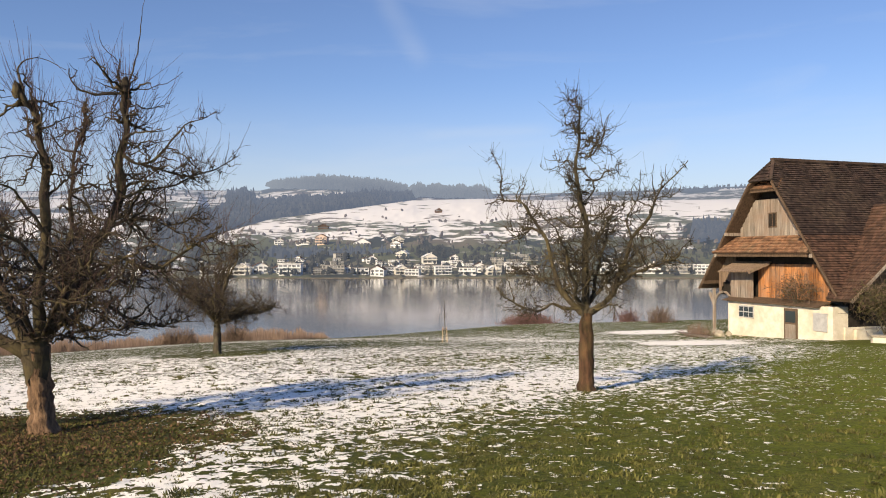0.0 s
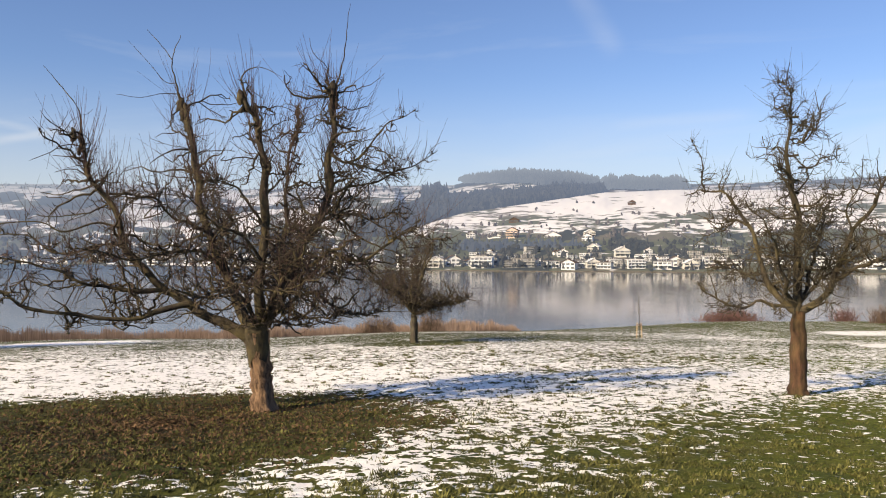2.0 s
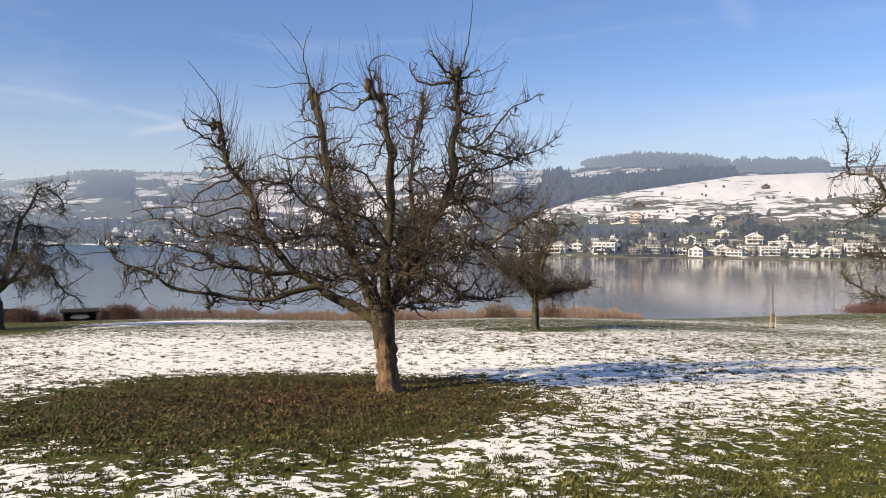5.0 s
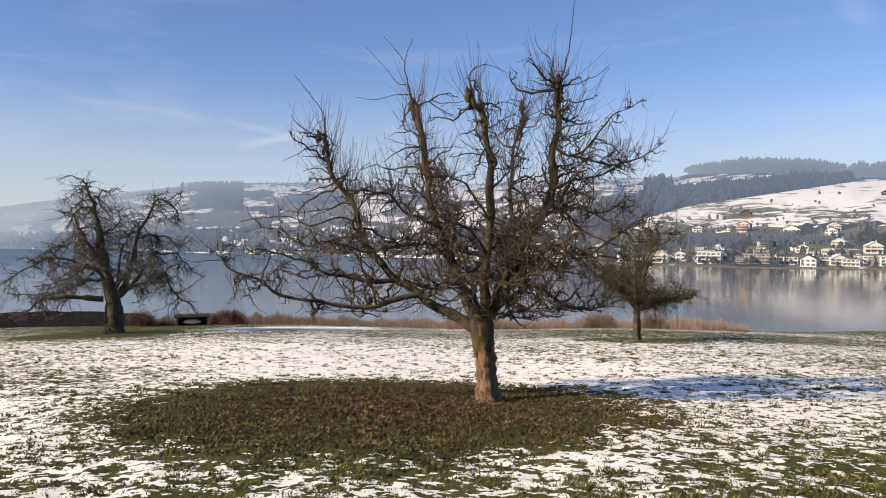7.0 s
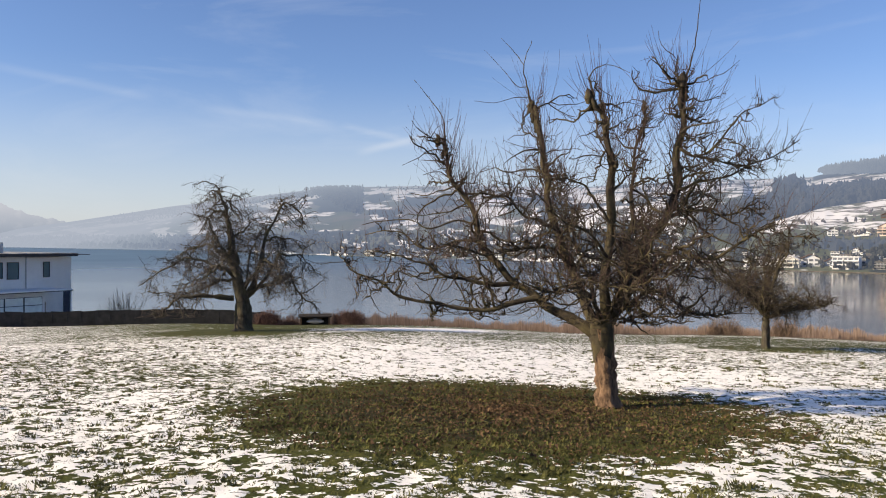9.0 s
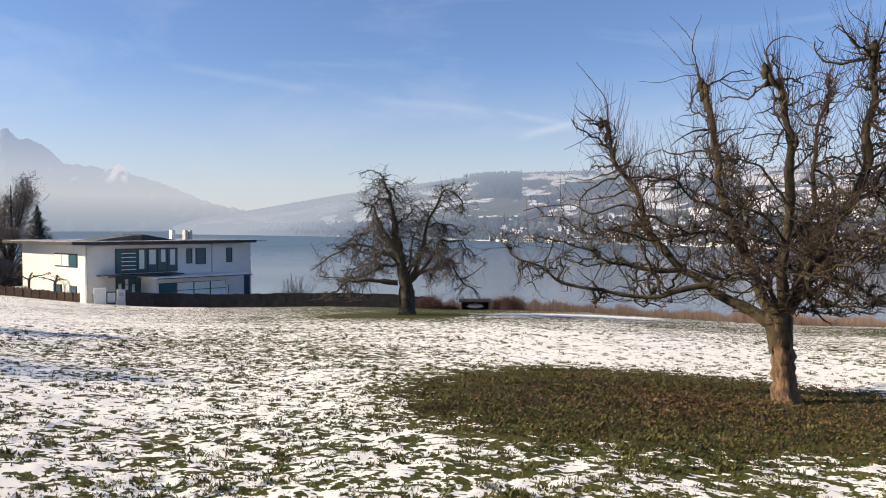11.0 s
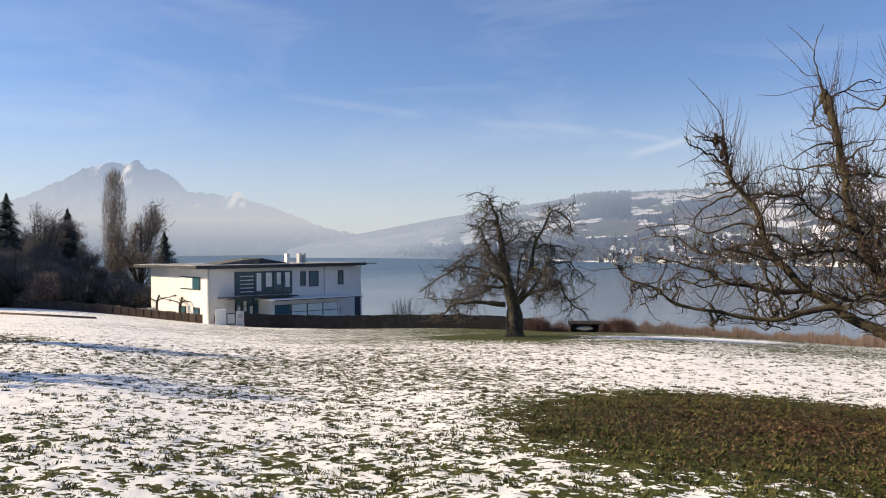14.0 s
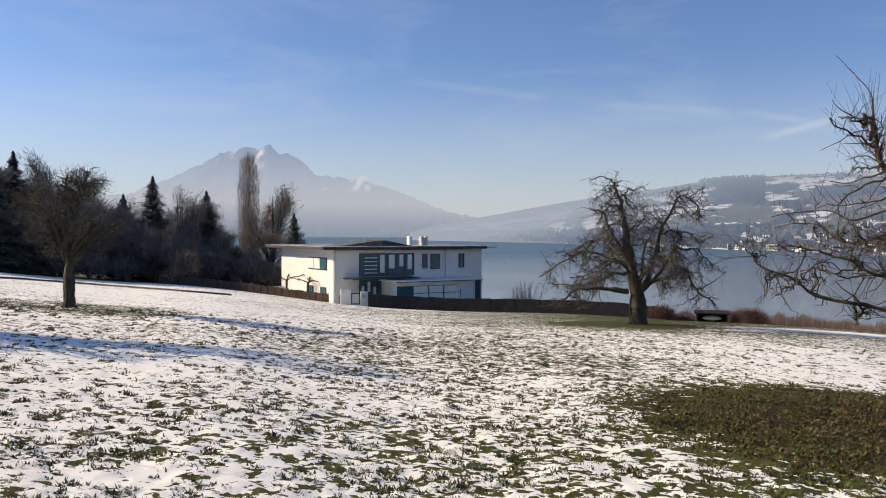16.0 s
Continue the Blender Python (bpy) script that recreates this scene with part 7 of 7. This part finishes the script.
def stand(ob, az, d, size=1.0, turn=0.0, first=False):
    x, y = polar(az, d)
    m = pose(x, y, gz(x, y) - 0.1, 0, 0, turn)
    if first:
        ob.matrix_basis = m
    else:
        ob = copy_thing(ob, m)
    ob.scale = (size, size, size)
    return ob


spruce = conifer("spruce", "dark green pointed spruce at the wood's edge", 12.0, 3)
oak = bare_tree("bare_tree", "tall dark leafless tree in the wood", 12.0, 4.8, 61, 10000, M_WOOD_TWIG)
slim = bare_tree("bare_tree", "slender leafless tree with fine grey twigs", 12.5, 2.9, 62, 5000, M_GREY_TWIG)
POINTED = [(94.7, 100, 1.14), (86.35, 104, 1.10), (82.85, 108, 1.04), (76.85, 116, 1.0), (96.4, 96, 1.2), (88.2, 112, 0.95)]
BROAD = [(83.6, 118, 1.0), (86.0, 120, 1.05), (88.0, 119, 1.1), (90.0, 118, 1.15), (92.6, 110, 1.45), (82.2, 100, 0.82), (85.9, 96, 0.78), (87.7, 98, 0.86), (89.7, 97, 0.88), (91.3, 96, 0.95), (93.2, 98, 1.0), (94.9, 99, 1.05), (84.6, 101, 0.80), (80.9, 104, 0.70), (92.0, 104, 1.10), (84.75, 106, 1.02), (86.9, 108, 0.95), (88.9, 102, 0.92), (90.4, 110, 1.05), (95.6, 108, 1.15), (97.5, 98, 1.2), (99.5, 95, 1.2), (83.9, 112, 0.9)]
SLIM = [(78.35, 112, 1.22), (82.3, 116, 0.85), (79.6, 122, 0.85), (87.6, 104, 0.9)]
for ob, spots in ((spruce, POINTED), (oak, BROAD), (slim, SLIM)):
    for i, (a, d, s) in enumerate(spots):
        if i:
            stand(ob, a, d, s * ((0.78 if a < 87.3 else 0.88) if ob is oak and abs(a - 84.75) > 0.1 else 0.85 if ob is slim and a > 79 else 1.0), 71 * i)
    stand(ob, *spots[0], 20, True)


def poplar():
    """Columnar leafless poplar."""
    limbs = []
    rng = np.random.RandomState(9)
    for i in range(26):
        a, z0 = 2.4 * i, 1.5 + 11.5 * (i / 26)
        s, top = 1.0 + 0.5 * rng.rand(), min(18.3, z0 + 6.0 + 2.5 * rng.rand())
        s *= 1 - 0.5 * (i / 26)
        limbs.append(([(0, 0, z0), (s * 0.7 * math.cos(a), s * 0.7 * math.sin(a), z0 + 1.8), (s * math.cos(a), s * math.sin(a), (z0 + top) / 2 + 0.5), (s * 0.6 * math.cos(a), s * 0.6 * math.sin(a), top)], 0.05, 0.008))
    limbs.append(([(0, 0, 2.0), (0.05, 0, 8.0), (0, 0.05, 13.0), (0, 0, 18.8)], 0.2, 0.01))
    x, y = polar(80.0, 113)
    ob = fruit_tree("poplar", (x, y), 0, (2.2, 0.26), limbs, 63, "tall slender columnar leafless poplar", side=1.2, twig=2.0, fine=1.0, spur=0.5, lift=0.7, thick=1.6, bark=M_GREY_TWIG, stem=M_DARK_BARK, twigs=M_GREY_TWIG, heads=False, group="trees beside the garden")

    def column(r, n):
        z = 2.5 + 15.4 * r.rand(n)
        a, rad = r.rand(n) * 6.283, np.sqrt(r.rand(n)) * 1.5 * np.clip((18.9 - z) / 4.0, 0.05, 1) ** 0.45 * np.clip((z - 1) / 4, 0.4, 1)
        return np.stack([rad * np.cos(a), rad * np.sin(a), z], -1)

    tagged(part("branchwork", mesh_from("branchwork", *slivers(rng, 4200, column, 1.0, 0.016, 3.5)), M_GREY_TWIG, ob), kind="stuff")
    return ob


poplar()


def undergrowth(az, d, size, n, seed, mat=None, label="dark leafless undergrowth at the wood's edge"):
    rng = np.random.RandomState(seed)
    x, y = polar(az, d)
    ob = new("undergrowth")
    ob.matrix_basis = pose(x, y, gz(x, y) - 0.1, 0, 0, az)
    tagged(ob, label, "undergrowth", kind="stuff")
    tagged(part("crown", mesh_from("crown", *slivers(rng, n, ragged(*size, 12, seed), 0.65, 0.048, 1.2)), mat or M_WOOD_TWIG, ob), kind="stuff")


for i in range(44):
    a = 75.8 + 24 * (i + 0.5 * math.sin(i * 7)) / 44
    tall = 1.5 + 1.1 * abs(math.sin(i * 3.3)) + (1.6 if a > 83.5 else 0) - (0.4 if a < 79 else 0)
    undergrowth(a, 103 + 6 * math.sin(i * 2.1), (2.4, 1.8, tall), 2400, 300 + i)
for i in range(16):
    undergrowth(86.5 + i * 0.9, 98 + 3 * math.sin(i * 2.7), (2.2, 1.6, 1.5), 1500, 360 + i)
undergrowth(84.2, 92, (2.6, 2.2, 2.0), 3600, 411, M_REED, "round brown leafless shrub in front of the wood")

# ---- grass tufts, leaf litter and small things on the meadow ----
M_GRASS = surface("grass_blades", (0.040, 0.043, 0.012), (0.135, 0.130, 0.036), 1.3, rough=0.8, bump=0, vary=0.45)
M_LEAF = surface("fallen_leaves", (0.034, 0.020, 0.011), (0.150, 0.090, 0.048), 5, rough=0.9, bump=0, vary=0.5)


def grass_tufts():
    """Clumps of winter grass: close together on bare ground, single tufts where they stick out of the snow."""
    rng = np.random.RandomState(91)
    n = 150000
    a = np.radians(-34 + 134 * rng.rand(n))
    d = 4.4 * np.exp(rng.rand(n) ** 0.9 * math.log(8.5))
    x, y = -d * np.sin(a), d * np.cos(a)
    bare = 1 - np.clip(snow_cover(x, y), 0, 1)
    patch = fnoise(x * 2.2, y * 2.2, 3, 8, 0.7)
    keep = rng.rand(n) < (0.012 + 0.85 * bare**2.6) * smooth(0.30, 0.60, patch) * (1 - 0.65 * smooth(-1, 4, x))
    x, y, d, bare = x[keep], y[keep], d[keep], bare[keep]
    n = len(x)
    z = ground(x, y)
    size = (0.6 + 0.8 * rng.rand(n)) * (1.0 + 0.012 * d)
    vs = []
    for k in range(6):
        th = rng.rand(n) * 6.283
        h = (0.010 + 0.020 * rng.rand(n) ** 2) * size
        w = (0.006 + 0.0006 * d) * (0.7 + 0.6 * rng.rand(n))
        o = rng.randn(n, 2) * 0.030 * size[:, None]
        base = np.stack([x + o[:, 0], y + o[:, 1], z - 0.01], -1)
        side = np.stack([np.cos(th), np.sin(th), 0 * th], -1) * w[:, None]
        tip = base + np.stack([np.cos(th + 1.3), np.sin(th + 1.3), 0 * th], -1) * (h * (0.5 + 0.9 * rng.rand(n)))[:, None]
        tip[:, 2] += h + 0.012
        vs.append(np.stack([base - side, base + side, tip], 1))
    # taller clumps, a hand across, that stand out of the snow and shade it
    n = 20000
    a = np.radians(-34 + 134 * rng.rand(n))
    d = 4.4 * np.exp(rng.rand(n) ** 0.75 * math.log(7.5))
    x, y = -d * np.sin(a), d * np.cos(a)
    keep = (rng.rand(n) < 1.0 - 0.85 * np.clip(snow_cover(x, y), 0, 1)) & (fnoise(x * 1.1, y * 1.1, 2, 14) > 0.36) & (rng.rand(n) < 1 - 0.75 * smooth(-1, 4, x))
    x, y, d = x[keep], y[keep], d[keep]
    n = len(x)
    size = (0.55 + 0.75 * rng.rand(n) ** 2) * (1.0 + 0.01 * d)
    for k in range(15):
        th = rng.rand(n) * 6.283
        r = 0.062 * size * np.sqrt(rng.rand(n))
        base = np.stack([x + r * np.cos(th) * 1.3, y + r * np.sin(th), ground(x, y) - 0.008], -1)
        h = (0.022 + 0.032 * rng.rand(n)) * size * (1.15 - r / (0.07 * size) * 0.5)
        turn = th + 1.2 * rng.randn(n)
        w = (0.008 + 0.0007 * d) * (0.7 + 0.6 * rng.rand(n))
        side = np.stack([-np.sin(turn), np.cos(turn), 0 * turn], -1) * w[:, None]
        tip = base + np.stack([np.cos(turn), np.sin(turn), 0 * turn], -1) * (h * (0.6 + 0.8 * rng.rand(n)))[:, None]
        tip[:, 2] += h
        vs.append(np.stack([base - side, base + side, tip], 1))
    v = np.concatenate(vs).reshape(-1, 3)
    return place("grass", mesh_from("grass", v, np.arange(len(v)).reshape(-1, 3), smooth=False), M_GRASS, label="olive and straw-coloured winter grass tufts in thin snow", category="grass", kind="stuff")


def leaf_litter():
    rng = np.random.RandomState(92)
    n = 11000
    r, a = 4.3 * rng.rand(n) ** 0.8, rng.rand(n) * 6.283
    x, y = -6.8 + r * np.cos(a), 10.2 + r * np.sin(a)
    c = np.stack([x, y, ground(x, y) + 0.022 + 0.012 * rng.rand(n)], -1)
    t = rng.rand(n) * 6.283
    s = 0.012 + 0.018 * rng.rand(n)
    u = np.stack([np.cos(t), np.sin(t), 0.5 * rng.randn(n)], -1) * s[:, None]
    w = np.stack([-np.sin(t), np.cos(t), 0.5 * rng.randn(n)], -1) * s[:, None] * 0.6
    curl = np.stack([0 * s, 0 * s, s * 0.5], -1)
    v = np.stack([c - u, c - w + curl, c + u, c + w + curl], 1).reshape(-1, 3)
    return place("leaf_litter", mesh_from("leaf_litter", v, np.arange(4 * n).reshape(-1, 4), smooth=False), M_LEAF, label="brown fallen leaves under the large apple tree", category="leaves", kind="stuff")


grass_tufts()
leaf_litter()
